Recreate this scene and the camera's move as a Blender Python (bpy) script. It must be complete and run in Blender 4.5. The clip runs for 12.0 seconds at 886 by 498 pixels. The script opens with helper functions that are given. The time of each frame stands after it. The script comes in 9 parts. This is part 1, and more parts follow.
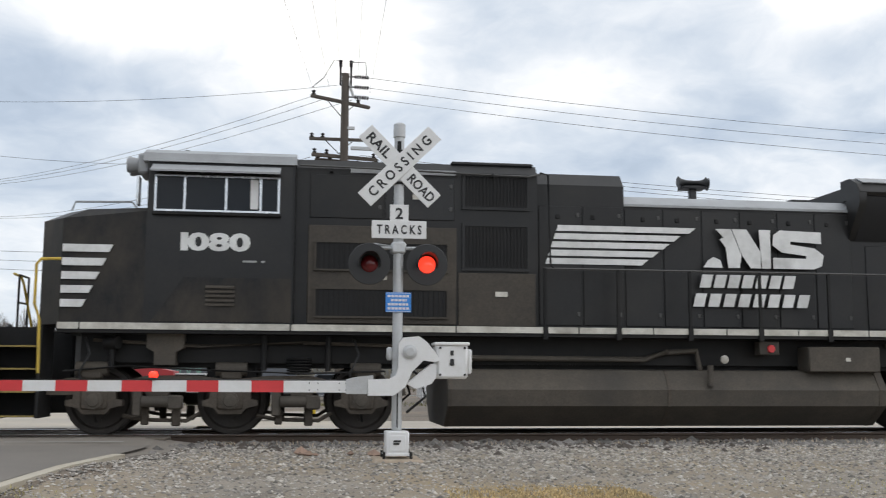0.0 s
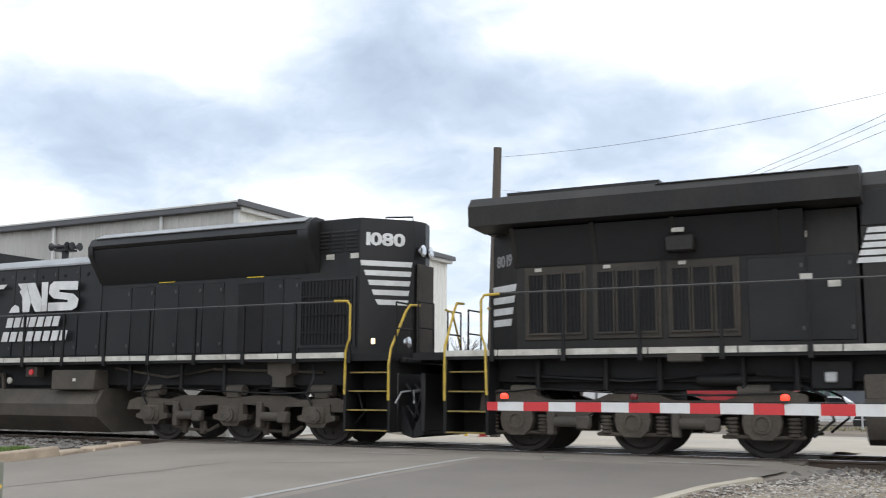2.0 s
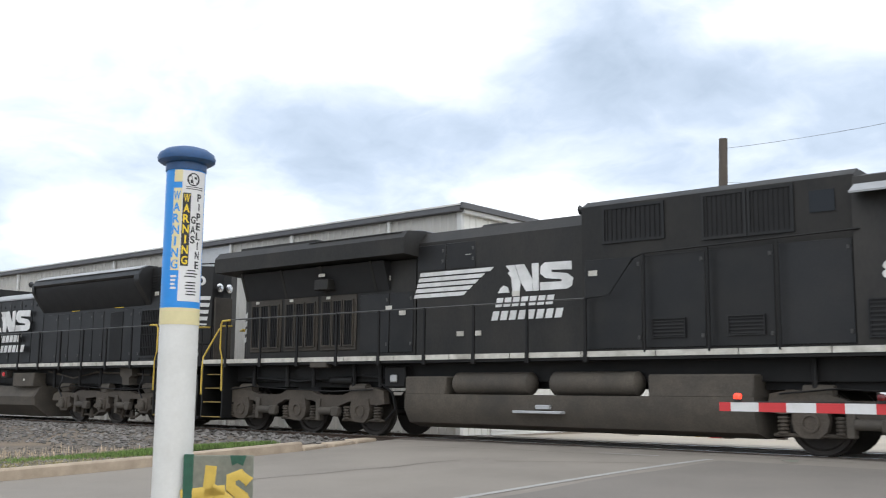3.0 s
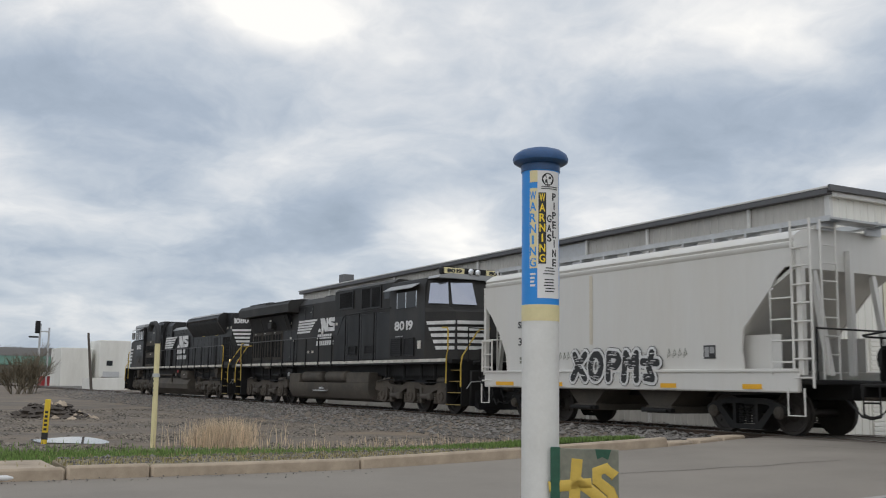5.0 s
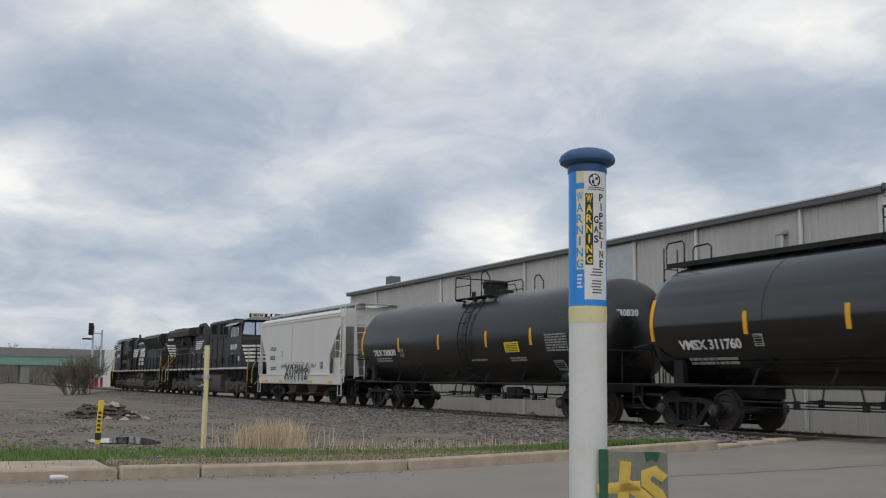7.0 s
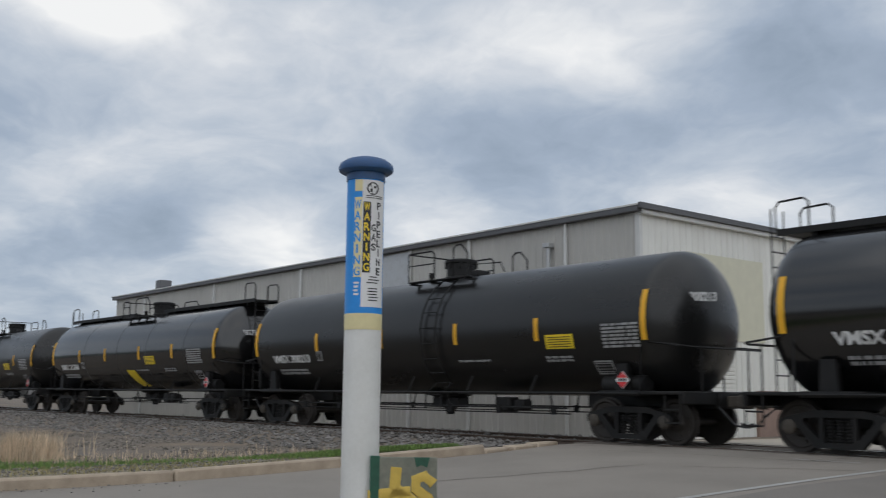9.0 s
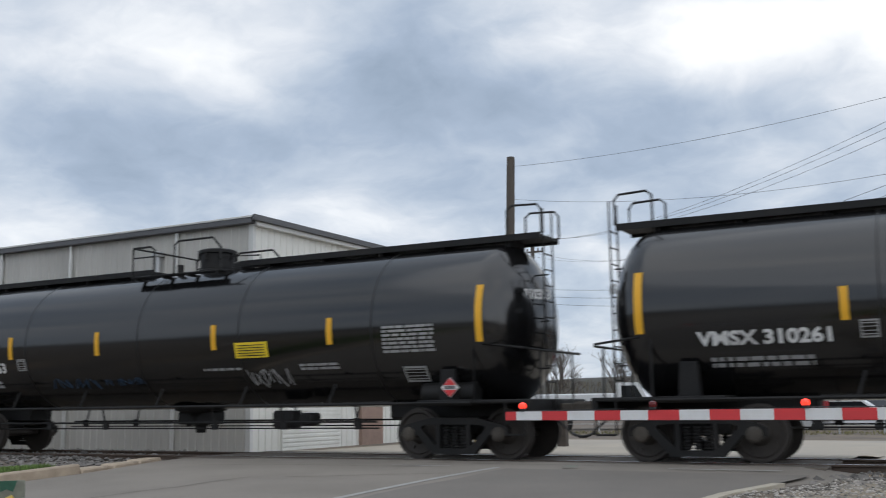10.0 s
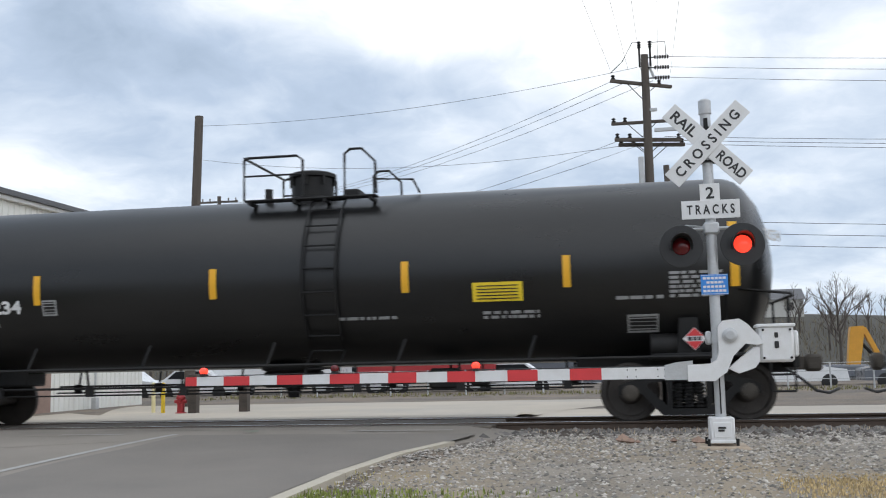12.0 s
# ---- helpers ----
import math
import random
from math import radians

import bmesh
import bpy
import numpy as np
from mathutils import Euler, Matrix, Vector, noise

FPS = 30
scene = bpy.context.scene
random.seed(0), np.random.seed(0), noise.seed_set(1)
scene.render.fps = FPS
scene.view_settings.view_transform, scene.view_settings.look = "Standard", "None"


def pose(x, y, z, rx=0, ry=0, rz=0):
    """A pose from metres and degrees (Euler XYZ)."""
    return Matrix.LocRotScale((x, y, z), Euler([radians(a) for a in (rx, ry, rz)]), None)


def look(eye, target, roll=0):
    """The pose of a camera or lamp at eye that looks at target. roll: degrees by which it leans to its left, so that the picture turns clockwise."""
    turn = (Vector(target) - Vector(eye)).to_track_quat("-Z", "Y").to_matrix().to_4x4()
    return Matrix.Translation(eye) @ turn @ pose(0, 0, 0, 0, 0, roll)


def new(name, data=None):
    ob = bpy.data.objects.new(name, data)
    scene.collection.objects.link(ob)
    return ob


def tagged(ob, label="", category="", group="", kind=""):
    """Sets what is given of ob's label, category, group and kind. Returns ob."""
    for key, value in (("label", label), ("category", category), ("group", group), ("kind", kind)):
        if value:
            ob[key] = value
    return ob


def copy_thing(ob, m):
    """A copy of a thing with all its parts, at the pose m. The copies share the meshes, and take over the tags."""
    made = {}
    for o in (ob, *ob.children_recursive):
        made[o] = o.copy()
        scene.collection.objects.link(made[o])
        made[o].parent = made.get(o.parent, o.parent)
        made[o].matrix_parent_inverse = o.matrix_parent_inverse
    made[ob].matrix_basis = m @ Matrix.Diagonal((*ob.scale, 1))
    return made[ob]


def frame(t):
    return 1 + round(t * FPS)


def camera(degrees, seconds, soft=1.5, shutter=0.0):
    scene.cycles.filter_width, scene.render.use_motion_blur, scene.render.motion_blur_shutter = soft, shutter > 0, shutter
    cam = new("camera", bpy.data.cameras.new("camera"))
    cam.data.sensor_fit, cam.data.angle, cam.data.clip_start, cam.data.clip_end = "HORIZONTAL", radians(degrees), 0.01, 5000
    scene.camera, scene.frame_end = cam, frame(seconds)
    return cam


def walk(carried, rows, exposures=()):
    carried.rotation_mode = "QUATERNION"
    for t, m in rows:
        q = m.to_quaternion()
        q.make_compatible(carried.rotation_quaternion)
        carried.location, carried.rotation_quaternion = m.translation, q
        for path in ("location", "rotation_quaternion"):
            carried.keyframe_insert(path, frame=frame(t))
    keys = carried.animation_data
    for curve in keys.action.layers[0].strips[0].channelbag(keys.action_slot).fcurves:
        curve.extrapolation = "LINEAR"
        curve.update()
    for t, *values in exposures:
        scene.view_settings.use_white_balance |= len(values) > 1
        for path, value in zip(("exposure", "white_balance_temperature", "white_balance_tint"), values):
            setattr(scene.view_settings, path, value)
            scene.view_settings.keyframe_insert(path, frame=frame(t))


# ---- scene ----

# ---------------------------------------------------------------- camera
# A tripod by the road: it only turns. Yaw, pitch and lean in degrees.
EYE = (0.0, 0.0, 0.95)
PAN = [
    (0, -7.768, 7.143, 0.257),
    (0.5, 0.957, 7.630, 0.406),
    (1, 10.797, 7.945, -0.130),
    (1.5, 20.531, 8.136, -0.034),
    (2, 26.852, 8.272, 0.292),
    (2.5, 33.872, 8.243, 0.452),
    (2.7, 35.972, 8.210, 0.470),
    (4.3, 56.352, 7.739, 0.763),
    (4.5, 57.520, 7.689, 0.727),
    (5, 59.899, 7.618, 0.800),
    (5.5, 61.658, 7.581, 0.835),
    (6, 62.679, 7.603, 0.916),
    (6.5, 62.681, 7.647, 0.848),
    (6.7, 62.631, 7.660, 0.860),
    (8.3, 62.034, 7.900, 0.950),
    (8.5, 60.204, 8.017, 1.015),
    (9, 49.786, 8.234, 0.564),
    (9.5, 38.840, 8.507, 0.084),
    (9.8, 31.617, 8.748, -0.427),
    (10, 27.716, 8.886, -0.755),
    (10.5, 19.734, 8.747, -1.150),
    (10.7, 17.232, 8.618, -1.296),
    (11, 14.254, 8.448, -1.497),
    (11.5, 10.834, 7.402, -1.388),
    (12, 9.890, 6.595, -1.254),
]
cam = camera(47.64, 12.0, soft=1.1, shutter=0.12)
walk(cam, [(t, pose(*EYE, 90 + p, 0, y) @ pose(0, 0, 0, 0, 0, r)) for t, y, p, r in PAN],
     exposures=[(0.0, 0.15, 6600, 10), (1.0, 0.24, 6600, 10), (2.0, 0.46, 6500, 10), (2.7, 0.54, 6500, 10), (4.5, -0.04, 6700, 10), (5.5, -0.27, 6550, 10), (6.7, -0.28, 6550, 10), (8.5, -0.38, 6450, 10), (9.5, -0.28, 6300, 10), (10.5, 0.00, 6250, 10), (12.0, 0.20, 6300, 10)])

# ---------------------------------------------------------------- sky and sun
world = bpy.data.worlds.new("sky")
scene.world = world
world.use_nodes = True
wn, wl = world.node_tree.nodes, world.node_tree.links
wn.clear()


def wnode(kind, **values):
    n = wn.new(kind)
    for k, v in values.items():
        n.inputs[k].default_value = v
    return n


sky = wn.new("ShaderNodeTexSky")
sky.sky_type, sky.sun_disc = "NISHITA", False
sky.sun_elevation, sky.sun_rotation = radians(54), radians(120)
coord = wn.new("ShaderNodeTexCoord")
split = wn.new("ShaderNodeSeparateXYZ")
wl.new(coord.outputs["Generated"], split.inputs[0])
# cloud layer: directions are laid out on a sheet overhead, so clouds flatten towards the horizon
lift = wn.new("ShaderNodeMath")
lift.operation, lift.inputs[1].default_value = "ADD", 0.30
wl.new(split.outputs["Z"], lift.inputs[0])
safe = wn.new("ShaderNodeMath")
safe.operation, safe.inputs[1].default_value = "MAXIMUM", 0.08
wl.new(lift.outputs[0], safe.inputs[0])
both = wn.new("ShaderNodeCombineXYZ")
for i in range(3):
    wl.new(safe.outputs[0], both.inputs[i])


def vmath(op, a, b):
    n = wn.new("ShaderNodeVectorMath")
    n.operation = op
    for i, v in enumerate((a, b)):
        if isinstance(v, tuple):
            n.inputs[i].default_value = v
        else:
            wl.new(v, n.inputs[i])
    return n.outputs["Value"] if op == "LENGTH" else n.outputs["Vector"]


def fmath(op, a, b, c=None):
    n = wn.new("ShaderNodeMath")
    n.operation = op
    for i, v in enumerate((a, b) if c is None else (a, b, c)):
        if isinstance(v, (int, float)):
            n.inputs[i].default_value = v
        else:
            wl.new(v, n.inputs[i])
    return n.outputs[0]


sheet = vmath("DIVIDE", coord.outputs["Generated"], both.outputs[0])
rough = wnode("ShaderNodeTexNoise", Scale=2.8, Detail=4.0, Roughness=0.5)
wl.new(sheet, rough.inputs["Vector"])
curl = vmath("MULTIPLY", vmath("SUBTRACT", rough.outputs["Color"], (0.5, 0.5, 0.5)), (0.26, 0.26, 0.26))
big = wnode("ShaderNodeTexNoise", Scale=2.6, Detail=8.0, Roughness=0.52, Distortion=0.1)
wl.new(vmath("ADD", sheet, curl), big.inputs["Vector"])
small = wnode("ShaderNodeTexNoise", Scale=7.5, Detail=8.0, Roughness=0.58, Distortion=0.3)
wl.new(vmath("ADD", sheet, curl), small.inputs["Vector"])
cover = fmath("MULTIPLY_ADD", big.outputs["Fac"], 1.10, -0.05)
cover = fmath("MULTIPLY_ADD", fmath("SUBTRACT", small.outputs["Fac"], 0.5), 0.42, cover)
# banks of thinner and thicker cloud: bearing, height above the horizon, half width in degrees, thinner (+) or thicker (-)
BANKS = [(0, 19, 9, 0.42), (10, 19.5, 6, 0.42), (-31, 21, 7, 0.5), (-14, 16, 6, 0.20), (-21, 14, 8, -0.10), (16, 13, 8, -0.18), (-4, 10, 9, -0.05),
         (31, 12.5, 7, 0.17), (22, 17.5, 5, -0.16), (30, 16.5, 10, -0.18), (20, 22.5, 12, 0.26), (42, 21, 11, 0.27), (45, 13.5, 9, -0.20), (51, 10, 4, 0.2),
         (70, 19.8, 3.8, 0.52), (60, 9.0, 5, 0.52), (86, 10, 7, 0.42), (81, 14.2, 8, -0.22), (67, 8.5, 7, -0.20), (50, 14.5, 9, -0.10), (62, 18.5, 16, 0.20), (78, 22, 12, 0.26)]
bent = vmath("ADD", vmath("MULTIPLY", coord.outputs["Generated"], (1, 1, 2.0)), vmath("MULTIPLY", curl, (0.42, 0.42, 0.30)))
for bearing, height, half, amount in BANKS:
    b, h = radians(bearing), radians(height)
    d = vmath("LENGTH", vmath("SUBTRACT", bent, (-math.sin(b) * math.cos(h), math.cos(b) * math.cos(h), 2.0 * math.sin(h))), (0, 0, 0))
    fall = wn.new("ShaderNodeMapRange")
    fall.interpolation_type = "SMOOTHSTEP"
    wl.new(d, fall.inputs["Value"])
    fall.inputs["From Min"].default_value, fall.inputs["From Max"].default_value = 0.0, radians(half) * 1.25
    fall.inputs["To Min"].default_value, fall.inputs["To Max"].default_value = amount, 0.0
    cover = fmath("ADD", cover, fall.outputs[0])
tone = wn.new("ShaderNodeValToRGB")
wl.new(cover, tone.inputs["Fac"])
ramp = tone.color_ramp
ramp.elements[0].position, ramp.elements[0].color = 0.10, (0.375, 0.455, 0.56, 1)
ramp.elements[1].position, ramp.elements[1].color = 0.92, (1.22, 1.21, 1.18, 1)
for at, color in ((0.32, (0.485, 0.57, 0.69, 1)), (0.50, (0.655, 0.725, 0.815, 1)), (0.68, (0.87, 0.905, 0.95, 1))):
    ramp.elements.new(at).color = color
blue = wn.new("ShaderNodeMix")
blue.data_type, blue.blend_type = "RGBA", "MIX"
blue.inputs["Factor"].default_value = 0.93
faint = wn.new("ShaderNodeMix")
faint.data_type, faint.blend_type = "RGBA", "MULTIPLY"
faint.inputs["Factor"].default_value = 1.0
faint.inputs["B"].default_value = (0.12, 0.12, 0.12, 1)
wl.new(sky.outputs[0], faint.inputs["A"])
wl.new(faint.outputs["Result"], blue.inputs["A"])
wl.new(tone.outputs["Color"], blue.inputs["B"])
back = wnode("ShaderNodeBackground", Strength=1.0)
wl.new(blue.outputs["Result"], back.inputs["Color"])
wl.new(back.outputs[0], wn.new("ShaderNodeOutputWorld").inputs["Surface"])

sun = new("sun", bpy.data.lights.new("sun", "SUN"))
sun.data.energy, sun.data.angle, sun.data.color = 1.2, radians(120), (1.0, 0.96, 0.9)
sun.matrix_world = look((14, -8, 22), (0, 0, 0))

# ---------------------------------------------------------------- materials


def material(name, color, rough=0.6, metal=0.0, vary=0.25, scale=3.0, grain=60.0, bump=0.15, dirt=None, dirt_amount=0.0,
             dirt_scale=1.2, stretch=(1, 1, 1), island=0.0, shine=0.5, glow=None, glow_strength=0.0, rough_vary=0.15, depth=0.01, each=0.0):
    """A worn surface: base colour with broad stains, fine grain and relief."""
    m = bpy.data.materials.new(name)
    m.use_nodes = True
    nodes, links = m.node_tree.nodes, m.node_tree.links
    shader = nodes["Principled BSDF"]
    shader.inputs["Metallic"].default_value = metal
    shader.inputs["Specular IOR Level"].default_value = shine
    tex = nodes.new("ShaderNodeTexCoord")
    mp = nodes.new("ShaderNodeMapping")
    mp.inputs["Scale"].default_value = stretch
    links.new(tex.outputs["Object"], mp.inputs["Vector"])
    broad = nodes.new("ShaderNodeTexNoise")
    broad.inputs["Scale"].default_value, broad.inputs["Detail"].default_value, broad.inputs["Roughness"].default_value = scale, 6, 0.6
    fine = nodes.new("ShaderNodeTexNoise")
    fine.inputs["Scale"].default_value, fine.inputs["Detail"].default_value, fine.inputs["Roughness"].default_value = grain, 4, 0.7
    for n in (broad, fine):
        links.new(mp.outputs[0], n.inputs["Vector"])
    mixed = nodes.new("ShaderNodeMath")
    mixed.operation = "MULTIPLY_ADD"
    links.new(fine.outputs["Fac"], mixed.inputs[0])
    mixed.inputs[1].default_value = 0.5
    half = nodes.new("ShaderNodeMath")
    half.operation, half.inputs[1].default_value = "MULTIPLY", 0.5
    links.new(broad.outputs["Fac"], half.inputs[0])
    links.new(half.outputs[0], mixed.inputs[2])
    spread = nodes.new("ShaderNodeMapRange")
    spread.inputs["From Min"].default_value, spread.inputs["From Max"].default_value = 0.3, 0.7
    spread.inputs["To Min"].default_value, spread.inputs["To Max"].default_value = 1 - vary, 1 + vary
    links.new(mixed.outputs[0], spread.inputs["Value"])
    value = spread.outputs[0]
    if island:
        geo = nodes.new("ShaderNodeNewGeometry")
        var = nodes.new("ShaderNodeMapRange")
        var.inputs["To Min"].default_value, var.inputs["To Max"].default_value = 1 - island, 1 + island
        links.new(geo.outputs["Random Per Island"], var.inputs["Value"])
        mul = nodes.new("ShaderNodeMath")
        mul.operation = "MULTIPLY"
        links.new(value, mul.inputs[0])
        links.new(var.outputs[0], mul.inputs[1])
        value = mul.outputs[0]
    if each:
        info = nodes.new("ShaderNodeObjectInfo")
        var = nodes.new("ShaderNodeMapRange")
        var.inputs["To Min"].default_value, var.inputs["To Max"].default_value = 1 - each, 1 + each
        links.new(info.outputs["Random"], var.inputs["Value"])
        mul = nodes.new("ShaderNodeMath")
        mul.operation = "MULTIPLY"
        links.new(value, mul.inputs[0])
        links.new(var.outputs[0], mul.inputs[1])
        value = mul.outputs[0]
    tint = nodes.new("ShaderNodeVectorMath")
    tint.operation = "SCALE"
    tint.inputs[0].default_value = color[:3]
    links.new(value, tint.inputs["Scale"])
    out = tint.outputs[0]
    if dirt:
        grime = nodes.new("ShaderNodeTexNoise")
        grime.inputs["Scale"].default_value, grime.inputs["Detail"].default_value, grime.inputs["Roughness"].default_value = dirt_scale, 8, 0.68
        links.new(mp.outputs[0], grime.inputs["Vector"])
        edge = nodes.new("ShaderNodeMapRange")
        edge.inputs["From Min"].default_value, edge.inputs["From Max"].default_value = 0.42, 0.72
        edge.inputs["To Max"].default_value = dirt_amount
        links.new(grime.outputs["Fac"], edge.inputs["Value"])
        mx = nodes.new("ShaderNodeMix")
        mx.data_type = "RGBA"
        links.new(edge.outputs[0], mx.inputs["Factor"])
        links.new(out, mx.inputs["A"])
        mx.inputs["B"].default_value = (*dirt[:3], 1)
        out = mx.outputs["Result"]
    links.new(out, shader.inputs["Base Color"])
    rg = nodes.new("ShaderNodeMapRange")
    rg.inputs["To Min"].default_value, rg.inputs["To Max"].default_value = max(rough - rough_vary, 0.02), min(rough + rough_vary, 1)
    links.new(broad.outputs["Fac"], rg.inputs["Value"])
    links.new(rg.outputs[0], shader.inputs["Roughness"])
    if bump:
        bp = nodes.new("ShaderNodeBump")
        bp.inputs["Strength"].default_value, bp.inputs["Distance"].default_value = bump, depth
        links.new(mixed.outputs[0], bp.inputs["Height"])
        links.new(bp.outputs[0], shader.inputs["Normal"])
    if glow:
        shader.inputs["Emission Color"].default_value = (*glow, 1)
        shader.inputs["Emission Strength"].default_value = glow_strength
    return m


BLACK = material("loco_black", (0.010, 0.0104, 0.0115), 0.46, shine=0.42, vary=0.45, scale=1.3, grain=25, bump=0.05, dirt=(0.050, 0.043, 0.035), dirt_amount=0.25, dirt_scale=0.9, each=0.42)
GREYED = material("sun_bleached_black", (0.017, 0.0165, 0.0158), 0.55, shine=0.36, vary=0.45, scale=1.1, grain=25, bump=0.05, dirt=(0.070, 0.060, 0.048), dirt_amount=0.38, dirt_scale=0.8, stretch=(1, 1, 0.5), each=0.3)
NOSE = material("dusty_nose", (0.010, 0.0104, 0.0115), 0.5, shine=0.32, vary=0.4, scale=1.3, grain=25, bump=0.05, dirt=(0.085, 0.069, 0.051), dirt_amount=0.75, dirt_scale=0.7, stretch=(1, 1, 0.6))
BOGIE = material("bogie_grime", (0.086, 0.070, 0.054), 0.75, vary=0.5, scale=2.5, grain=30, bump=0.12, dirt=(0.022, 0.019, 0.017), dirt_amount=0.75)
SCREEN = material("windscreen", (0.30, 0.32, 0.38), 0.12, metal=0.85, vary=0.08, scale=2, bump=0.0, rough_vary=0.03)
BROWN = material("road_grime", (0.088, 0.075, 0.060), 0.8, vary=0.4, scale=2.0, grain=30, bump=0.1, dirt=(0.045, 0.041, 0.037), dirt_amount=0.7)
DUSTY = material("dusty_black", (0.060, 0.050, 0.039), 0.7, vary=0.45, scale=1.2, grain=25, bump=0.05, dirt=(0.018, 0.017, 0.016), dirt_amount=0.6, dirt_scale=1.1)
HANDRAIL = material("rail_grey", (0.060, 0.059, 0.057), 0.4, vary=0.25, scale=4, bump=0.02)
DARK = material("dark_steel", (0.010, 0.010, 0.0104), 0.6, shine=0.3, vary=0.4, scale=3, grain=40, bump=0.1, dirt=(0.05, 0.043, 0.036), dirt_amount=0.22)
GRILLE = material("grille_black", (0.010, 0.010, 0.011), 0.7, vary=0.3, bump=0.0)
TANK = material("tank_black", (0.0055, 0.0055, 0.006), 0.15, rough_vary=0.06, shine=0.85, vary=0.35, scale=0.8, grain=14, bump=0.03, dirt=(0.020, 0.019, 0.018), dirt_amount=0.22, dirt_scale=0.7, stretch=(0.35, 1, 1))
TANK_MATT = material("tank_dull_black", (0.0085, 0.0085, 0.0087), 0.31, shine=0.50, vary=0.3, scale=0.8, grain=18, bump=0.05, dirt=(0.027, 0.026, 0.024), dirt_amount=0.32, dirt_scale=0.6, stretch=(0.4, 1, 1))
DIRTY_WHITE = material("dirty_white", (0.62, 0.60, 0.54), 0.6, vary=0.15, scale=3, bump=0.04, dirt=(0.18, 0.15, 0.12), dirt_amount=0.75, dirt_scale=2.2)
LETTER = material("lettering_white", (0.74, 0.74, 0.73), 0.5, vary=0.1, scale=5, bump=0.0, dirt=(0.3, 0.29, 0.27), dirt_amount=0.5, dirt_scale=2)
DIM_LETTER = material("faded_lettering", (0.33, 0.33, 0.33), 0.6, vary=0.2, scale=5, bump=0.0)
YELLOW = material("yellow_reflector", (0.80, 0.42, 0.02), 0.45, vary=0.1, bump=0.02)
DUSTYELLOW = material("step_edge", (0.30, 0.22, 0.06), 0.7, vary=0.3, bump=0.02, dirt=(0.06, 0.05, 0.04), dirt_amount=0.7, dirt_scale=5)
RAILYELLOW = material("handrail_yellow", (0.62, 0.43, 0.06), 0.5, vary=0.2, bump=0.02, dirt=(0.1, 0.08, 0.05), dirt_amount=0.5, dirt_scale=6)
GREYHOOD = material("roof_grey", (0.34, 0.35, 0.36), 0.5, vary=0.12, bump=0.03, dirt=(0.12, 0.11, 0.1), dirt_amount=0.4)
HOPPER = material("hopper_grey", (0.66, 0.65, 0.62), 0.55, vary=0.035, scale=0.7, grain=6, bump=0.0, dirt=(0.52, 0.46, 0.37), dirt_amount=0.28, dirt_scale=0.7, stretch=(1, 1, 0.15))
GLASS = material("cab_glass", (0.016, 0.018, 0.021), 0.06, shine=0.3, vary=0.05, bump=0.0, rough_vary=0.02)
BRIGHT = material("bright_steel", (0.75, 0.76, 0.77), 0.25, metal=1.0, vary=0.1, bump=0.02)
WHEEL = material("wheel_steel", (0.055, 0.048, 0.043), 0.6, metal=0.4, vary=0.4, scale=5, bump=0.08)
RAIL = material("rail_side", (0.085, 0.060, 0.045), 0.8, vary=0.3, scale=4, bump=0.1)
RAILTOP = material("rail_top", (0.6, 0.6, 0.62), 0.22, metal=1.0, vary=0.1, bump=0.0)
TIE = material("old_tie", (0.075, 0.062, 0.052), 0.9, vary=0.4, scale=4, grain=50, bump=0.3, stretch=(0.3, 1, 1))
ASPHALT = material("asphalt", (0.235, 0.208, 0.177), 0.85, vary=0.26, scale=0.5, grain=90, bump=0.35, dirt=(0.265, 0.237, 0.203), dirt_amount=0.6, dirt_scale=0.25, depth=0.006)
CROSSING = material("crossing_asphalt", (0.150, 0.127, 0.104), 0.9, vary=0.35, scale=1.2, grain=60, bump=0.4, dirt=(0.085, 0.068, 0.052), dirt_amount=0.7, dirt_scale=0.9, depth=0.01)
CONCRETE = material("concrete", (0.45, 0.365, 0.275), 0.88, vary=0.16, scale=1.5, grain=70, bump=0.2, dirt=(0.22, 0.175, 0.13), dirt_amount=0.75, dirt_scale=1.6, depth=0.006)
EDGE = material("road_edge", (0.50, 0.455, 0.37), 0.88, vary=0.16, scale=1.5, grain=70, bump=0.2, dirt=(0.33, 0.28, 0.21), dirt_amount=0.6, dirt_scale=1.5, depth=0.006)
LINE = material("worn_line", (0.36, 0.35, 0.33), 0.8, vary=0.3, scale=6, grain=40, bump=0.1)
SIDING = material("siding_grey", (0.50, 0.485, 0.45), 0.6, vary=0.08, scale=0.5, grain=10, bump=0.03, dirt=(0.27, 0.26, 0.24), dirt_amount=0.4, dirt_scale=0.4, stretch=(1, 1, 0.2))
SIDING_WHITE = material("siding_white", (0.77, 0.765, 0.72), 0.6, vary=0.06, scale=0.5, grain=10, bump=0.03, dirt=(0.45, 0.43, 0.38), dirt_amount=0.4, dirt_scale=0.4, stretch=(1, 1, 0.2))
TRIM = material("trim_light", (0.62, 0.62, 0.60), 0.5, vary=0.08, bump=0.02)
TRIMDARK = material("trim_dark", (0.10, 0.10, 0.105), 0.5, vary=0.15, bump=0.02)
WOODPOLE = material("weathered_pole", (0.095, 0.080, 0.068), 0.9, vary=0.35, scale=2, grain=40, bump=0.3, stretch=(6, 6, 0.4))
GALV = material("galvanised", (0.52, 0.53, 0.54), 0.45, metal=0.35, vary=0.15, scale=4, bump=0.06, dirt=(0.3, 0.29, 0.27), dirt_amount=0.5, dirt_scale=4)
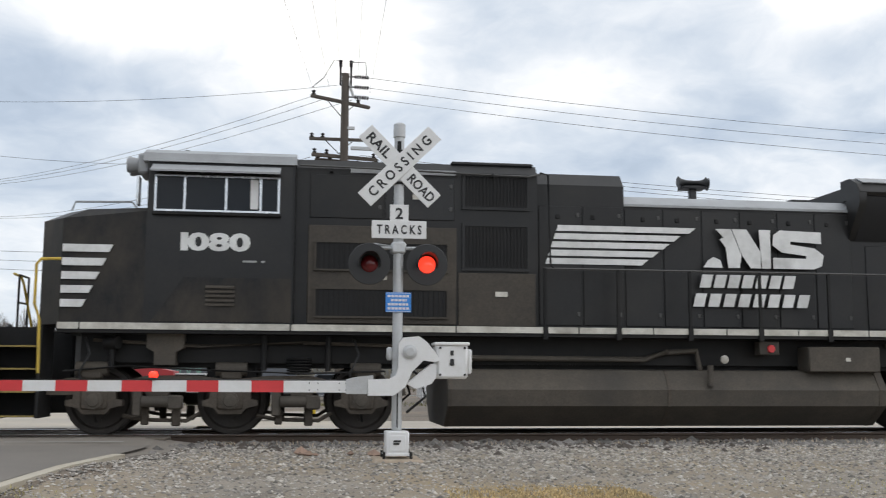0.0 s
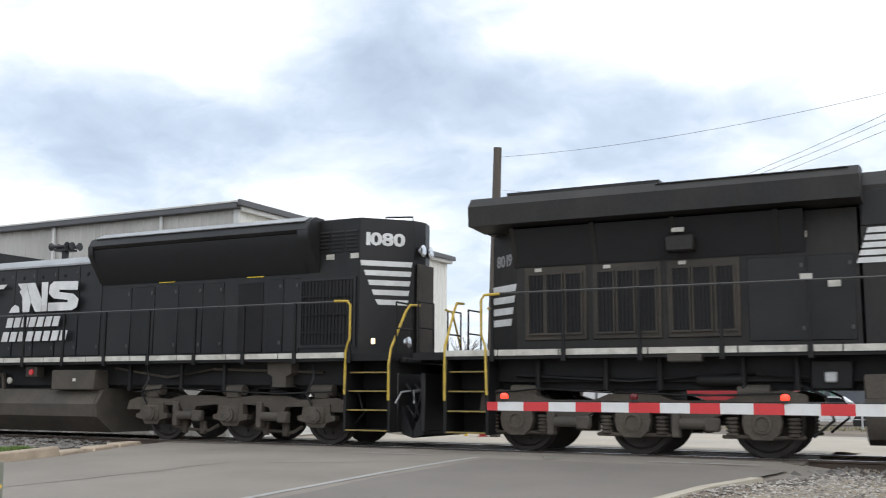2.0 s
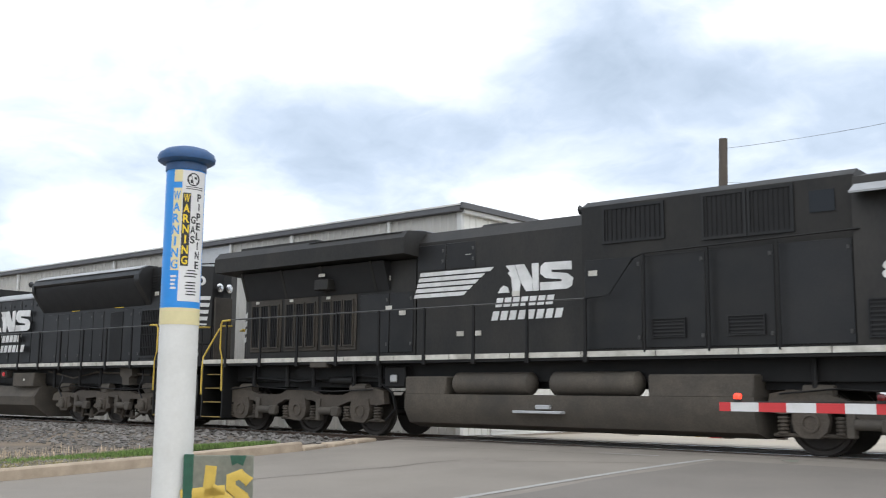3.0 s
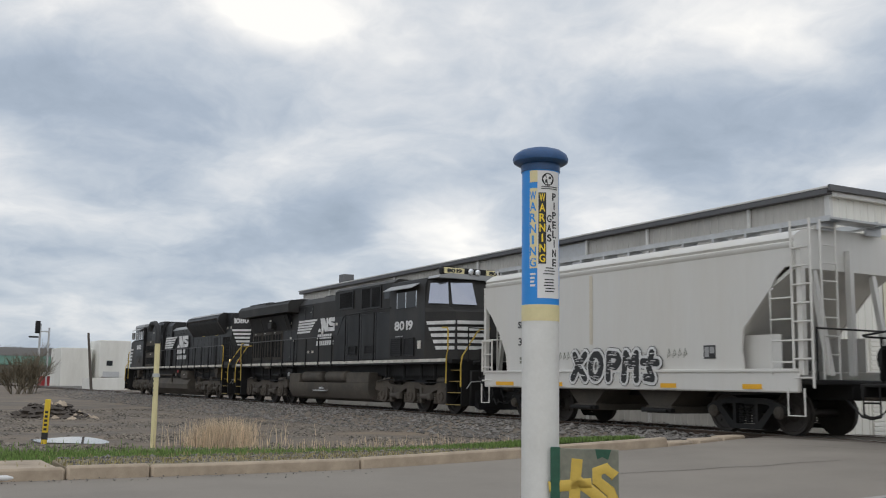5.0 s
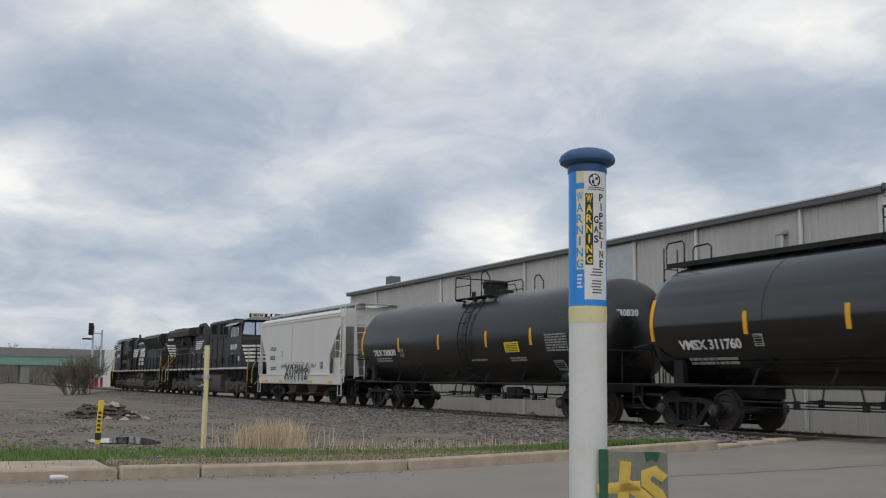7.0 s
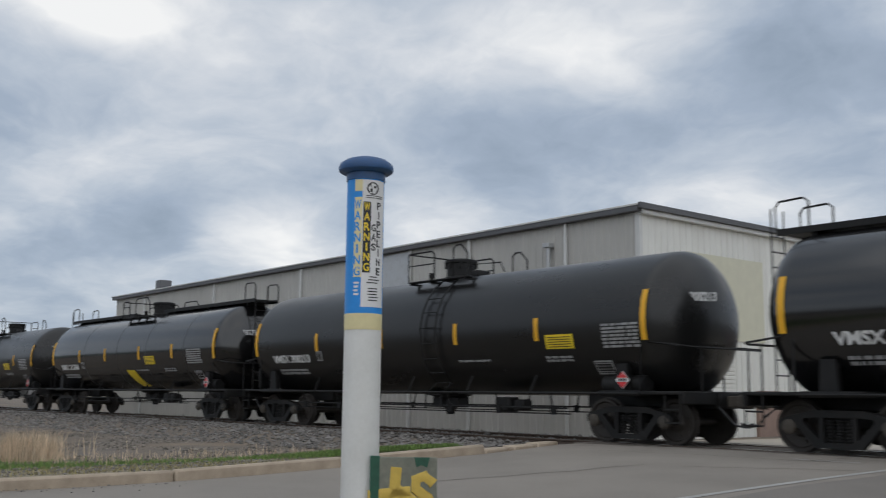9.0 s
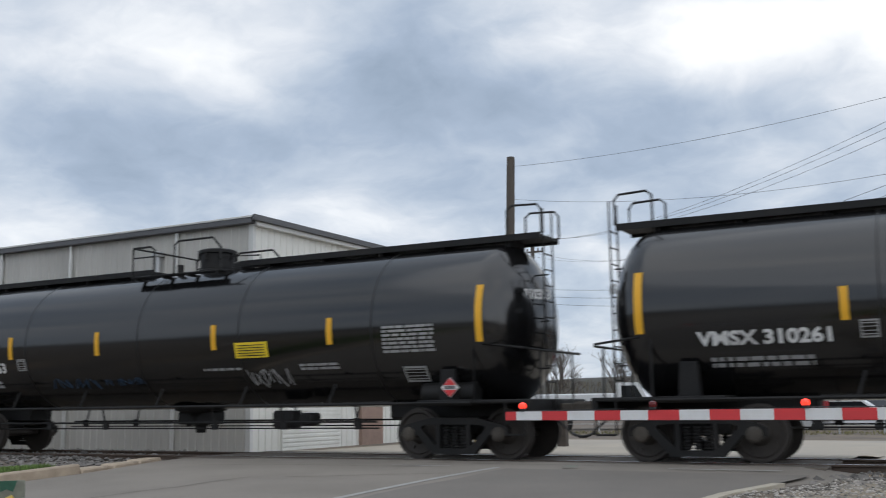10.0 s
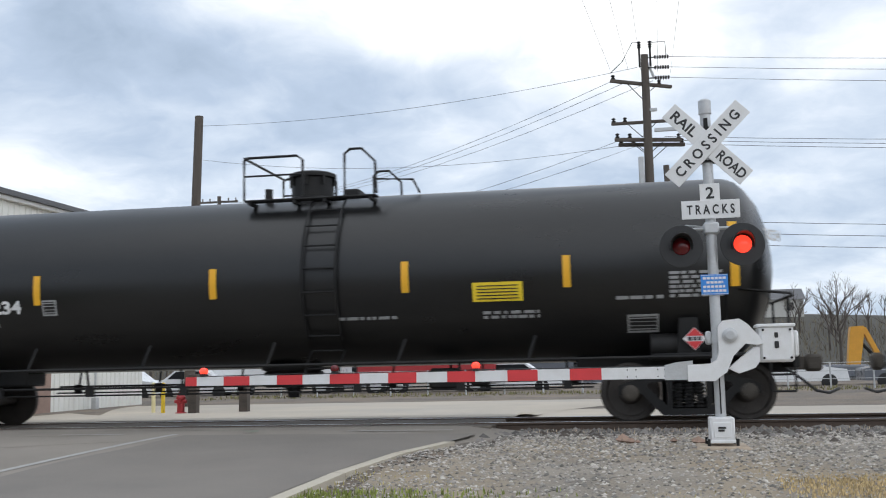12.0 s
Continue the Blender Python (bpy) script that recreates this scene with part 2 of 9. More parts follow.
SIGNWHITE = material("sign_white", (0.74, 0.74, 0.74), 0.45, vary=0.06, scale=5, bump=0.02, dirt=(0.5, 0.48, 0.44), dirt_amount=0.4, dirt_scale=5)
SIGNBLACK = material("sign_black", (0.02, 0.02, 0.021), 0.5, vary=0.15, bump=0.02)
SIGNRED = material("gate_red", (0.62, 0.045, 0.05), 0.42, vary=0.12, bump=0.02)
SIGNBLUE = material("sign_blue", (0.04, 0.24, 0.68), 0.45, vary=0.08, bump=0.02)
CAPBLUE = material("cap_blue", (0.018, 0.075, 0.20), 0.42, vary=0.2, scale=20, grain=120, bump=0.05)
DECALBLUE = material("decal_blue", (0.02, 0.26, 0.72), 0.4, vary=0.06, scale=10, bump=0.02)
TUBEWHITE = material("tube_white", (0.70, 0.70, 0.68), 0.45, vary=0.05, scale=10, grain=80, bump=0.03, dirt=(0.5, 0.49, 0.45), dirt_amount=0.35, dirt_scale=8)
CREAM = material("cream_band", (0.72, 0.64, 0.36), 0.5, vary=0.08, scale=10, bump=0.02)
STICKERYELLOW = material("sticker_yellow", (0.85, 0.62, 0.03), 0.45, vary=0.06, bump=0.0)
REDLAMP = material("red_lens", (0.12, 0.008, 0.01), 0.2, vary=0.1, bump=0.0)
REDGLOW = material("lit_red_lens", (0.8, 0.05, 0.03), 0.2, vary=0.1, bump=0.0, glow=(1.0, 0.045, 0.022), glow_strength=1.4)
AMBERGLOW = material("lit_amber_lens", (0.8, 0.5, 0.2), 0.2, vary=0.1, bump=0.0, glow=(1.0, 0.75, 0.4), glow_strength=1.6)
SPRAY = material("spray_yellow", (0.60, 0.42, 0.08), 0.6, vary=0.15, bump=0.0)
SIGNGREEN = material("sign_green", (0.02, 0.09, 0.055), 0.6, vary=0.3, scale=12, bump=0.05)
SIGNTAN = material("sign_weathered", (0.20, 0.20, 0.16), 0.6, vary=0.3, scale=14, bump=0.05, dirt=(0.10, 0.13, 0.10), dirt_amount=0.6, dirt_scale=9)
BARK = material("bark", (0.075, 0.062, 0.052), 0.9, vary=0.35, scale=3, bump=0.2)
TWIG = material("twig", (0.105, 0.088, 0.075), 0.9, vary=0.3, bump=0.0)
BRUSH = material("brush", (0.15, 0.125, 0.085), 0.9, vary=0.4, bump=0.0, island=0.4)
GRASS = material("grass", (0.145, 0.225, 0.058), 0.8, vary=0.3, scale=2, bump=0.0, island=0.45)
STRAW = material("straw", (0.60, 0.47, 0.33), 0.85, vary=0.2, scale=2, bump=0.0, island=0.4)
STONE = material("ballast_stone", (0.175, 0.163, 0.150), 0.9, vary=0.25, scale=4, grain=60, bump=0.2, island=0.5)
REDPAINT = material("red_paint", (0.36, 0.03, 0.035), 0.45, vary=0.2, bump=0.03)
SAFETY = material("safety_yellow", (0.72, 0.50, 0.03), 0.5, vary=0.15, bump=0.03)
ORANGE = material("machine_orange", (0.62, 0.30, 0.03), 0.5, vary=0.15, bump=0.03)
GREENSTEEL = material("bridge_green", (0.17, 0.32, 0.26), 0.6, vary=0.12, scale=0.5, bump=0.0)
FARCONC = material("bridge_concrete", (0.22, 0.215, 0.21), 0.85, vary=0.15, scale=0.6, bump=0.0)
FADEDBLUE = material("faded_spray", (0.025, 0.055, 0.10), 0.5, vary=0.2, bump=0.0)
OLDSTRIP = material("gritty_strip", (0.27, 0.225, 0.155), 0.95, vary=0.35, scale=1.5, grain=40, bump=0.5, dirt=(0.17, 0.155, 0.10), dirt_amount=0.6, dirt_scale=1.2, depth=0.02)
PAVING_LIGHT = material("old_lot", (0.45, 0.395, 0.32), 0.9, vary=0.2, scale=0.3, grain=60, bump=0.15, dirt=(0.30, 0.29, 0.275), dirt_amount=0.5, dirt_scale=0.2)
WATER = material("puddle", (0.03, 0.032, 0.034), 0.04, vary=0.1, bump=0.0, rough_vary=0.02)
TYRE = material("tyre", (0.02, 0.02, 0.02), 0.8, vary=0.2, bump=0.05)
CARWHITE = material("car_white", (0.72, 0.73, 0.74), 0.3, vary=0.05, bump=0.0)
CARDARK = material("car_grey", (0.12, 0.13, 0.15), 0.3, vary=0.05, bump=0.0)

# ---------------------------------------------------------------- mesh tools


class Form:
    """Collects simple solids into one mesh."""

    def __init__(self):
        self.v, self.f = [], []

    def add(self, verts, faces, m=None):
        n = len(self.v)
        self.v += [tuple(m @ Vector(p)) for p in verts] if m else [tuple(p) for p in verts]
        self.f += [tuple(i + n for i in face) for face in faces]
        return self

    def box(self, x0, x1, y0, y1, z0, z1, c=0.0, m=None):
        """A box; c cuts its edges."""
        if c <= 0:
            v = [(x, y, z) for z in (z0, z1) for y in (y0, y1) for x in (x0, x1)]
            return self.add(v, [(0, 2, 3, 1), (4, 5, 7, 6), (0, 1, 5, 4), (2, 6, 7, 3), (0, 4, 6, 2), (1, 3, 7, 5)], m)
        a, b = ((x0, y0, z0), (x1, y1, z1))
        c = min(c, *((b[i] - a[i]) * 0.45 for i in range(3)))
        v, idx = [], {}
        for sx in (0, 1):
            for sy in (0, 1):
                for sz in (0, 1):
                    s = (sx, sy, sz)
                    for k in range(3):
                        p = [(b if s[i] else a)[i] + (0 if i == k else (-c if s[i] else c)) for i in range(3)]
                        idx[s, k] = len(v)
                        v.append(p)
        f = []
        for k in range(3):
            i, j = (k + 1) % 3, (k + 2) % 3
            for s in (0, 1):
                q = []
                for p, r in ((0, 0), (1, 0), (1, 1), (0, 1)):
                    t = [0, 0, 0]
                    t[k], t[i], t[j] = s, p, r
                    q.append(idx[tuple(t), k])
                f.append(tuple(q if s else q[::-1]))
            for p in (0, 1):
                for r in (0, 1):
                    t0, t1 = [0, 0, 0], [0, 0, 0]
                    t0[i] = t1[i] = p
                    t0[j] = t1[j] = r
                    t1[k] = 1
                    t0, t1 = tuple(t0), tuple(t1)
                    q = [idx[t0, i], idx[t1, i], idx[t1, j], idx[t0, j]]
                    f.append(tuple(q if p == r else q[::-1]))
        for s in [(x, y, z) for x in (0, 1) for y in (0, 1) for z in (0, 1)]:
            q = [idx[s, 0], idx[s, 1], idx[s, 2]]
            f.append(tuple(q if sum(s) % 2 else q[::-1]))
        return self.add(v, f, m)

    def cyl(self, p0, p1, r0, r1=None, n=12, caps=True):
        """A round bar from p0 to p1."""
        r1 = r0 if r1 is None else r1
        p0, p1 = Vector(p0), Vector(p1)
        q = (p1 - p0).to_track_quat("Z", "Y")
        v = []
        for p, r in ((p0, r0), (p1, r1)):
            v += [p + q @ Vector((r * math.cos(a), r * math.sin(a), 0)) for a in (2 * math.pi * i / n for i in range(n))]
        f = [(i, (i + 1) % n, n + (i + 1) % n, n + i) for i in range(n)]
        if caps:
            f += [tuple(range(n))[::-1], tuple(range(n, 2 * n))]
        return self.add(v, f)

    def pipe(self, pts, r, n=8):
        """A bent round bar."""
        pts = [Vector(p) for p in pts]
        rings = []
        for i, p in enumerate(pts):
            d = (pts[min(i + 1, len(pts) - 1)] - pts[max(i - 1, 0)]).normalized()
            q = d.to_track_quat("Z", "Y")
            rings.append([p + q @ Vector((r * math.cos(a), r * math.sin(a), 0)) for a in (2 * math.pi * k / n for k in range(n))])
        for a, b in zip(rings, rings[1:]):
            off = min(range(n), key=lambda k: (b[k] - a[0]).length)
            b[:] = b[off:] + b[:off]
        v = [p for ring in rings for p in ring]
        f = [(j * n + i, j * n + (i + 1) % n, (j + 1) * n + (i + 1) % n, (j + 1) * n + i) for j in range(len(rings) - 1) for i in range(n)]
        f += [tuple(range(n))[::-1], tuple(range(len(v) - n, len(v)))]
        return self.add(v, f)

    def prism(self, poly, a, b, axis="y", m=None):
        """A flat outline pushed from a to b along an axis. Outline pairs: (x, z) for y, (y, z) for x, (x, y) for z."""
        put = {"y": lambda p, h: (p[0], h, p[1]), "x": lambda p, h: (h, p[0], p[1]), "z": lambda p, h: (p[0], p[1], h)}[axis]
        n = len(poly)
        v = [put(p, a) for p in poly] + [put(p, b) for p in poly]
        f = [tuple(range(n)), tuple(range(n, 2 * n))[::-1]] + [(i, n + i, n + (i + 1) % n, (i + 1) % n) for i in range(n)]
        return self.add(v, f, m)

    def lathe(self, profile, centre, axis, n=24, squash=1.0):
        """Turned form: profile of (along, radius)."""
        c, d = Vector(centre), Vector(axis).normalized()
        q = d.to_track_quat("Z", "Y")
        v = []
        for h, r in profile:
            v += [c + d * h + q @ Vector((r * math.cos(t), r * math.sin(t), 0)) for t in (2 * math.pi * i / n for i in range(n))]
        k = len(profile)
        f = [(j * n + i, j * n + (i + 1) % n, (j + 1) * n + (i + 1) % n, (j + 1) * n + i) for j in range(k - 1) for i in range(n)]
        f += [tuple(range(n))[::-1], tuple(range((k - 1) * n, k * n))]
        return self.add(v, f)

    def grid(self, xs, ys, height):
        n = len(ys)
        v = [(x, y, height(x, y)) for x in xs for y in ys]
        f = [(i * n + j, (i + 1) * n + j, (i + 1) * n + j + 1, i * n + j + 1) for i in range(len(xs) - 1) for j in range(n - 1)]
        return self.add(v, f)

    def mesh(self, name, smooth=40):
        me = bpy.data.meshes.new(name)
        me.from_pydata(self.v, [], self.f)
        bm = bmesh.new()
        bm.from_mesh(me)
        bmesh.ops.recalc_face_normals(bm, faces=bm.faces)
        lim = radians(smooth)
        for e in bm.edges:
            e.smooth = len(e.link_faces) == 2 and e.calc_face_angle(9) < lim
        for f in bm.faces:
            f.smooth = smooth > 0
        bm.to_mesh(me)
        bm.free()
        return me


def part(name, form, mat, parent=None, label="", at=None, smooth=40):
    """One mesh object, under a thing or a part, or a thing by itself."""
    me = form.mesh(name, smooth) if isinstance(form, Form) else form
    if not me.materials:
        me.materials.append(mat)
    ob = new(name, me)
    ob.parent = parent
    if at is not None:
        ob.matrix_basis = at
    if label:
        ob["label"] = label
    return ob


def thing(name, label, category, group="", at=None, kind=""):
    ob = tagged(new(name), label, category, group, kind)
    ob.empty_display_size = 0.2
    if at is not None:
        ob.matrix_basis = at
    return ob


def words(text, size, width=None, depth=0.004, shear=0.0, bold=0.0):
    """A mesh of letters in the x-y plane, centred; width stretches it."""
    cu = bpy.data.curves.new("words", "FONT")
    cu.body, cu.size, cu.extrude, cu.shear, cu.offset = text, size, depth / 2, shear, bold
    for i, ch in enumerate(text[:-1]):
        if ch == "1" and len(text) == 4:
            cu.body_format[i].kerning = -13
    cu.align_x, cu.align_y, cu.resolution_u = "CENTER", "CENTER", 3
    tmp = bpy.data.objects.new("words", cu)
    scene.collection.objects.link(tmp)
    bpy.context.view_layer.update()
    me = bpy.data.meshes.new_from_object(tmp.evaluated_get(bpy.context.evaluated_depsgraph_get()))
    bpy.data.objects.remove(tmp)
    bpy.data.curves.remove(cu)
    xs = [p.co.x for p in me.vertices]
    ys = [p.co.y for p in me.vertices]
    cx, cy = (min(xs) + max(xs)) / 2, (min(ys) + max(ys)) / 2
    k = width / (max(xs) - min(xs)) if width else 1
    h = size / (max(ys) - min(ys)) if width else 1
    for p in me.vertices:
        p.co.x, p.co.y = (p.co.x - cx) * k, (p.co.y - cy) * h
    return me


SIDE = pose(0, 0, 0, 90, 0, 0)  # stands a flat pattern up, facing -y


# ---------------------------------------------------------------- the ground
TRACK_Y = 17.25


def ease(a, b, x):
    t = min(max((x - a) / (b - a), 0), 1)
    return t * t * (3 - 2 * t)


def road_right(y):
    return -3.12 + 0.30 * ease(8.6, 11.9, y) + 0.85 * ease(10.9, 14.4, y)


def road_left(y):
    return -13.3 - 0.9 * ease(12.0, 16.0, y)


def road_height(y):
    """The road climbs to the rails and falls again behind them."""
    return -0.30 + 0.28 * ease(5.0, 15.6, y) - 0.26 * ease(18.9, 25.0, y)


def ground_height(x, y):
    z = -0.30 + 0.22 * ease(7.0, 12.0, y) - 0.09 * ease(14.3, 15.7, y) - 0.12 * ease(19.0, 22.0, y)
    k = ease(-14.5, -18.0, x)
    if k:
        far = -0.36 - 0.10 * ease(-20, -30, x) + (0.26 + 0.10 * ease(-20, -30, x)) * ease(12.6, 15.4, y) - 0.2 * ease(19.0, 21.0, y)
        z = z * (1 - k) + far * k
    if road_left(y) - 0.1 < x < road_right(y) + 0.1 and y < 34:
        z = min(z, road_height(y) - 0.07)
    return z


def axis(stops):
    out = []
    for (a, step), (b, _) in zip(stops, stops[1:]):
        n = max(1, round((b - a) / step))
        out += [a + (b - a) * i / n for i in range(n)]
    return out + [stops[-1][0]]


def ground_material():
    """Gravel and dirt, with grass where patches of it have taken."""
    m = material("ground_gravel", (0.140, 0.119, 0.098), 0.95, vary=0.65, scale=0.5, grain=34, bump=0.7, dirt=(0.25, 0.19, 0.13), dirt_amount=0.9, dirt_scale=0.35, depth=0.03)
    return m


GX = axis([(-2500, 400), (-500, 60), (-140, 12), (-60, 3), (-26, 0.5), (14, 2), (60, 20), (400, 300), (2500, 1)])
GY = axis([(-2500, 400), (-500, 60), (-60, 8), (-6, 1), (2, 0.5), (26, 2), (60, 12), (180, 60), (500, 300), (3500, 1)])
ground = tagged(part("ground", Form().grid(GX, GY, ground_height), ground_material()),
                "grey gravelly ground with dirt and stones", "ground", kind="structure")

ys = axis([(-60, 4), (-4, 0.6), (15.95, 1)])
f = Form()
n = 15
v = [(road_left(y) + (road_right(y) + 0.5 * ease(12.6, 13.6, y) - road_left(y)) * i / (n - 1), y, road_height(y) + 0.02 * math.sin(math.pi * i / (n - 1)) - 0.10 * (i == n - 1) * ease(12.6, 13.4, y)) for y in ys for i in range(n)]
f.add(v, [(j * n + i, j * n + i + 1, (j + 1) * n + i + 1, (j + 1) * n + i) for j in range(len(ys) - 1) for i in range(n - 1)])
road = tagged(part("road", f, ASPHALT), "worn grey asphalt road leading to the crossing", "road", kind="structure")
ys = axis([(18.55, 1), (34, 1)])
f = Form()
v = [(road_left(min(y, 16)) - 3 * ease(24, 34, y) + (road_right(16) - road_left(16) + 6 * ease(24, 34, y)) * i / (n - 1), y, road_height(y)) for y in ys for i in range(n)]
f.add(v, [(j * n + i, j * n + i + 1, (j + 1) * n + i + 1, (j + 1) * n + i) for j in range(len(ys) - 1) for i in range(n - 1)])
tagged(part("road", f, PAVING_LIGHT), "pale worn road behind the track", "road", kind="structure")
# crossing surface between and beside the rails
crossing = thing("crossing_surface", "asphalt and timber crossing between the rails", "crossing", kind="structure")
for y0, y1 in ((15.75, 16.42), (16.66, 17.84), (18.08, 18.75)):
    for i in range(6):
        x0 = -14.4 + i * 2.06
        part("panel", Form().box(x0 + 0.01, x0 + 2.05, y0, y1, -0.2, -0.012 - 0.006 * (i % 2), 0.015), CROSSING, crossing)
for y0, y1 in ((16.43, 16.47), (16.60, 16.655), (17.845, 17.90), (18.03, 18.07)):
    part("flange_timber", Form().box(-14.4, -2.05, y0, y1, -0.2, -0.02), TIE, crossing)
# lane line and worn stop line
def line_height(y):
    return road_height(y) + 0.024


f = Form()
for i in range(16):
    y0, y1 = 2.5 + i * 0.75, 2.5 + (i + 1) * 0.75
    xa, xb = -7.22 + 0.06 * (y0 - 6), -7.22 + 0.06 * (y1 - 6)
    f.add([(xa - 0.06, y0, line_height(y0)), (xa + 0.06, y0, line_height(y0)), (xb + 0.06, y1, line_height(y1)), (xb - 0.06, y1, line_height(y1))], [(0, 1, 2, 3)])
tagged(part("lane_line", f, LINE), "thin worn white lane line", "road marking", kind="structure")
f = Form()
for x0, x1, y in ((-8.7, -7.6, 14.6), (-4.1, -2.5, 14.8)):
    f.add([(x0, y - 0.04, line_height(y)), (x1, y - 0.04, line_height(y)), (x1, y + 0.05, line_height(y)), (x0, y + 0.05, line_height(y))], [(0, 1, 2, 3)])
tagged(part("seam_line", f, LINE), "faded pale seam across the road", "road marking", kind="structure")

newer = material("newer_asphalt", (0.185, 0.166, 0.146), 0.85, vary=0.22, scale=0.6, grain=90, bump=0.3, dirt=(0.23, 0.205, 0.175), dirt_amount=0.5, dirt_scale=0.4, depth=0.006)


def crown(x, y):
    i = (x - road_left(y)) / (road_right(y) - road_left(y))
    return road_height(y) + 0.02 * math.sin(math.pi * min(max(i, 0), 1))


f = Form()
ys = axis([(3.0, 0.5), (14.35, 1)])
v = [(xa + (xb - xa) * i / 6, y, crown(xa + (xb - xa) * i / 6, y) + 0.004) for y in ys for xa, xb in ((-6.95 + 0.06 * (y - 6) + 0.05 * math.sin(y * 2.1), road_right(y) - 0.1),) for i in range(7)]
f.add(v, [(j * 7 + i, j * 7 + i + 1, (j + 1) * 7 + i + 1, (j + 1) * 7 + i) for j in range(len(ys) - 1) for i in range(6)])
tagged(part("road_patch", f, newer), "strip of newer, darker asphalt beside the lane line", "road", kind="structure")
cr = random.Random(15)
for x, y, dx, dy, n in ((-12.4, 14.2, 0.55, 0.03, 9), (-8.4, 15.35, 0.5, -0.02, 8), (-10.6, 8.0, 0.12, 0.6, 8), (-9.2, 12.4, 0.42, 0.2, 6)):
    f = Form()
    pts = [(x + dx * i + cr.uniform(-0.08, 0.08), y + dy * i + cr.uniform(-0.08, 0.08)) for i in range(n)]
    for (xa, ya), (xb, yb) in zip(pts, pts[1:]):
        l = math.hypot(xb - xa, yb - ya)
        nx, ny = -(yb - ya) / l * 0.014, (xb - xa) / l * 0.014
        f.add([(p, q, crown(p, q) + 0.005) for p, q in ((xa - nx, ya - ny), (xa + nx, ya + ny), (xb + nx, yb + ny), (xb - nx, yb - ny))], [(0, 1, 2, 3)])
    tagged(part("road_crack", f, CROSSING), "dark sealed crack across the asphalt", "road crack", kind="structure")

# kerbs, stone by stone
kerb = thing("kerb", "weathered concrete kerb with open joints", "kerb", kind="structure")
stops = [-14, -11, -8, -5, -2, 0.4, 2.36, 3.40, 6.40, 9.30, 12.30]
for y0, y1 in zip(stops, stops[1:]):
    x = road_left((y0 + y1) / 2)
    h = 0.02 * random.uniform(-1, 1)
    part("kerb_stone", Form().box(-0.16, 0.0, 0.012, y1 - y0 - 0.012, -0.25, 0.155 + h, 0.03), CONCRETE, kerb,
         at=pose(x, y0, road_height(y0), math.degrees(math.atan2(road_height(y1) - road_height(y0), y1 - y0)), 0, math.degrees(-math.atan2(road_left(y1) - road_left(y0), y1 - y0))))
pts = [12.3, 13.2, 14.1, 15.0]
for y0, y1 in zip(pts, pts[1:]):
    x = road_left(y0)
    part("kerb_stone", Form().box(-0.30, 0.0, 0.01, (y1 - y0) - 0.01, -0.25, 0.075, 0.03), CONCRETE, kerb,
         at=pose(x, y0, road_height(y0), 0, 0, math.degrees(math.atan2(0.28, 0.9))))
edge = thing("kerb", "narrow pale concrete road edge", "kerb", kind="structure")
pts = [-8, -5, -2, 1, 4, 6.5, 8.5, 10.2, 11.8, 12.95]
for y0, y1 in zip(pts, pts[1:]):
    xa, xb = road_right(y0), road_right(y1)
    za, zb = road_height(y0), road_height(y1)
    v = [(xa - 0.02, y0, za - 0.2), (xa + 0.13, y0, za - 0.2), (xb + 0.13, y1 - 0.02, zb - 0.2), (xb - 0.02, y1 - 0.02, zb - 0.2)]
    v += [(p[0], p[1], (za if i in (0, 1) else zb) + 0.035) for i, p in enumerate(v)]
    part("kerb_stone", Form().add(v, [(3, 2, 1, 0), (4, 5, 6, 7), (0, 1, 5, 4), (1, 2, 6, 5), (2, 3, 7, 6), (3, 0, 4, 7)]), EDGE, edge)
slab = thing("pavement", "pale concrete pavement slab behind the kerb", "pavement", kind="structure")
for y0, y1 in ((-8, -5.2), (-5.2, -2.6), (-2.6, 0.0), (0.0, 2.30)):
    part("slab", Form().box(-14.75, -13.47, y0 + 0.01, y1 - 0.01, -0.5, -0.155, 0.02), CONCRETE, slab)
walkstrip = thing("pavement", "broken gritty strip behind the kerb", "pavement", kind="structure")
for y0, y1 in ((2.4, 5.2), (5.2, 8.0), (8.0, 11.0), (11.0, 13.8)):
    part("slab", Form().box(-14.7 - 0.4 * ease(9, 13, y1), -13.49, y0 + 0.012, y1 - 0.012, -0.5, -0.155 + 0.06 * ease(8, 13, y0), 0.02), OLDSTRIP, walkstrip)
tagged(part("lot", Form().grid(axis([(-17.2, 4), (60, 1)]), axis([(21.5, 2), (40, 1)]), lambda x, y: -0.265 - 0.004 * (y - 21)), PAVING_LIGHT), "pale worn concrete yard", "yard", kind="structure")

# ---------------------------------------------------------------- the track
track = thing("railway_track", "railway track with rusty rails and old ties", "track", kind="structure")
web = [(-0.075, -0.172), (0.075, -0.172), (0.075, -0.158), (0.012, -0.135), (0.010, -0.05), (0.036, -0.035), (0.036, -0.004), (-0.036, -0.004), (-0.036, -0.035), (-0.010, -0.05), (-0.012, -0.135), (-0.075, -0.158)]
for sg in (-1, 1):
    y = TRACK_Y + sg * 0.755
    part("rail", Form().prism([(y + a, b) for a, b in web], -420, 160, "x"), RAIL, track, "rust-brown rail")
    part("rail_head", Form().box(-420, 160, y - 0.030, y + 0.030, -0.006, 0.0), RAILTOP, track, "polished rail head")
tie = Form().box(-0.115, 0.115, -1.30, 1.30, -0.17, 0.0, 0.015).mesh("tie")
tie.materials.append(TIE)
tr = random.Random(4)
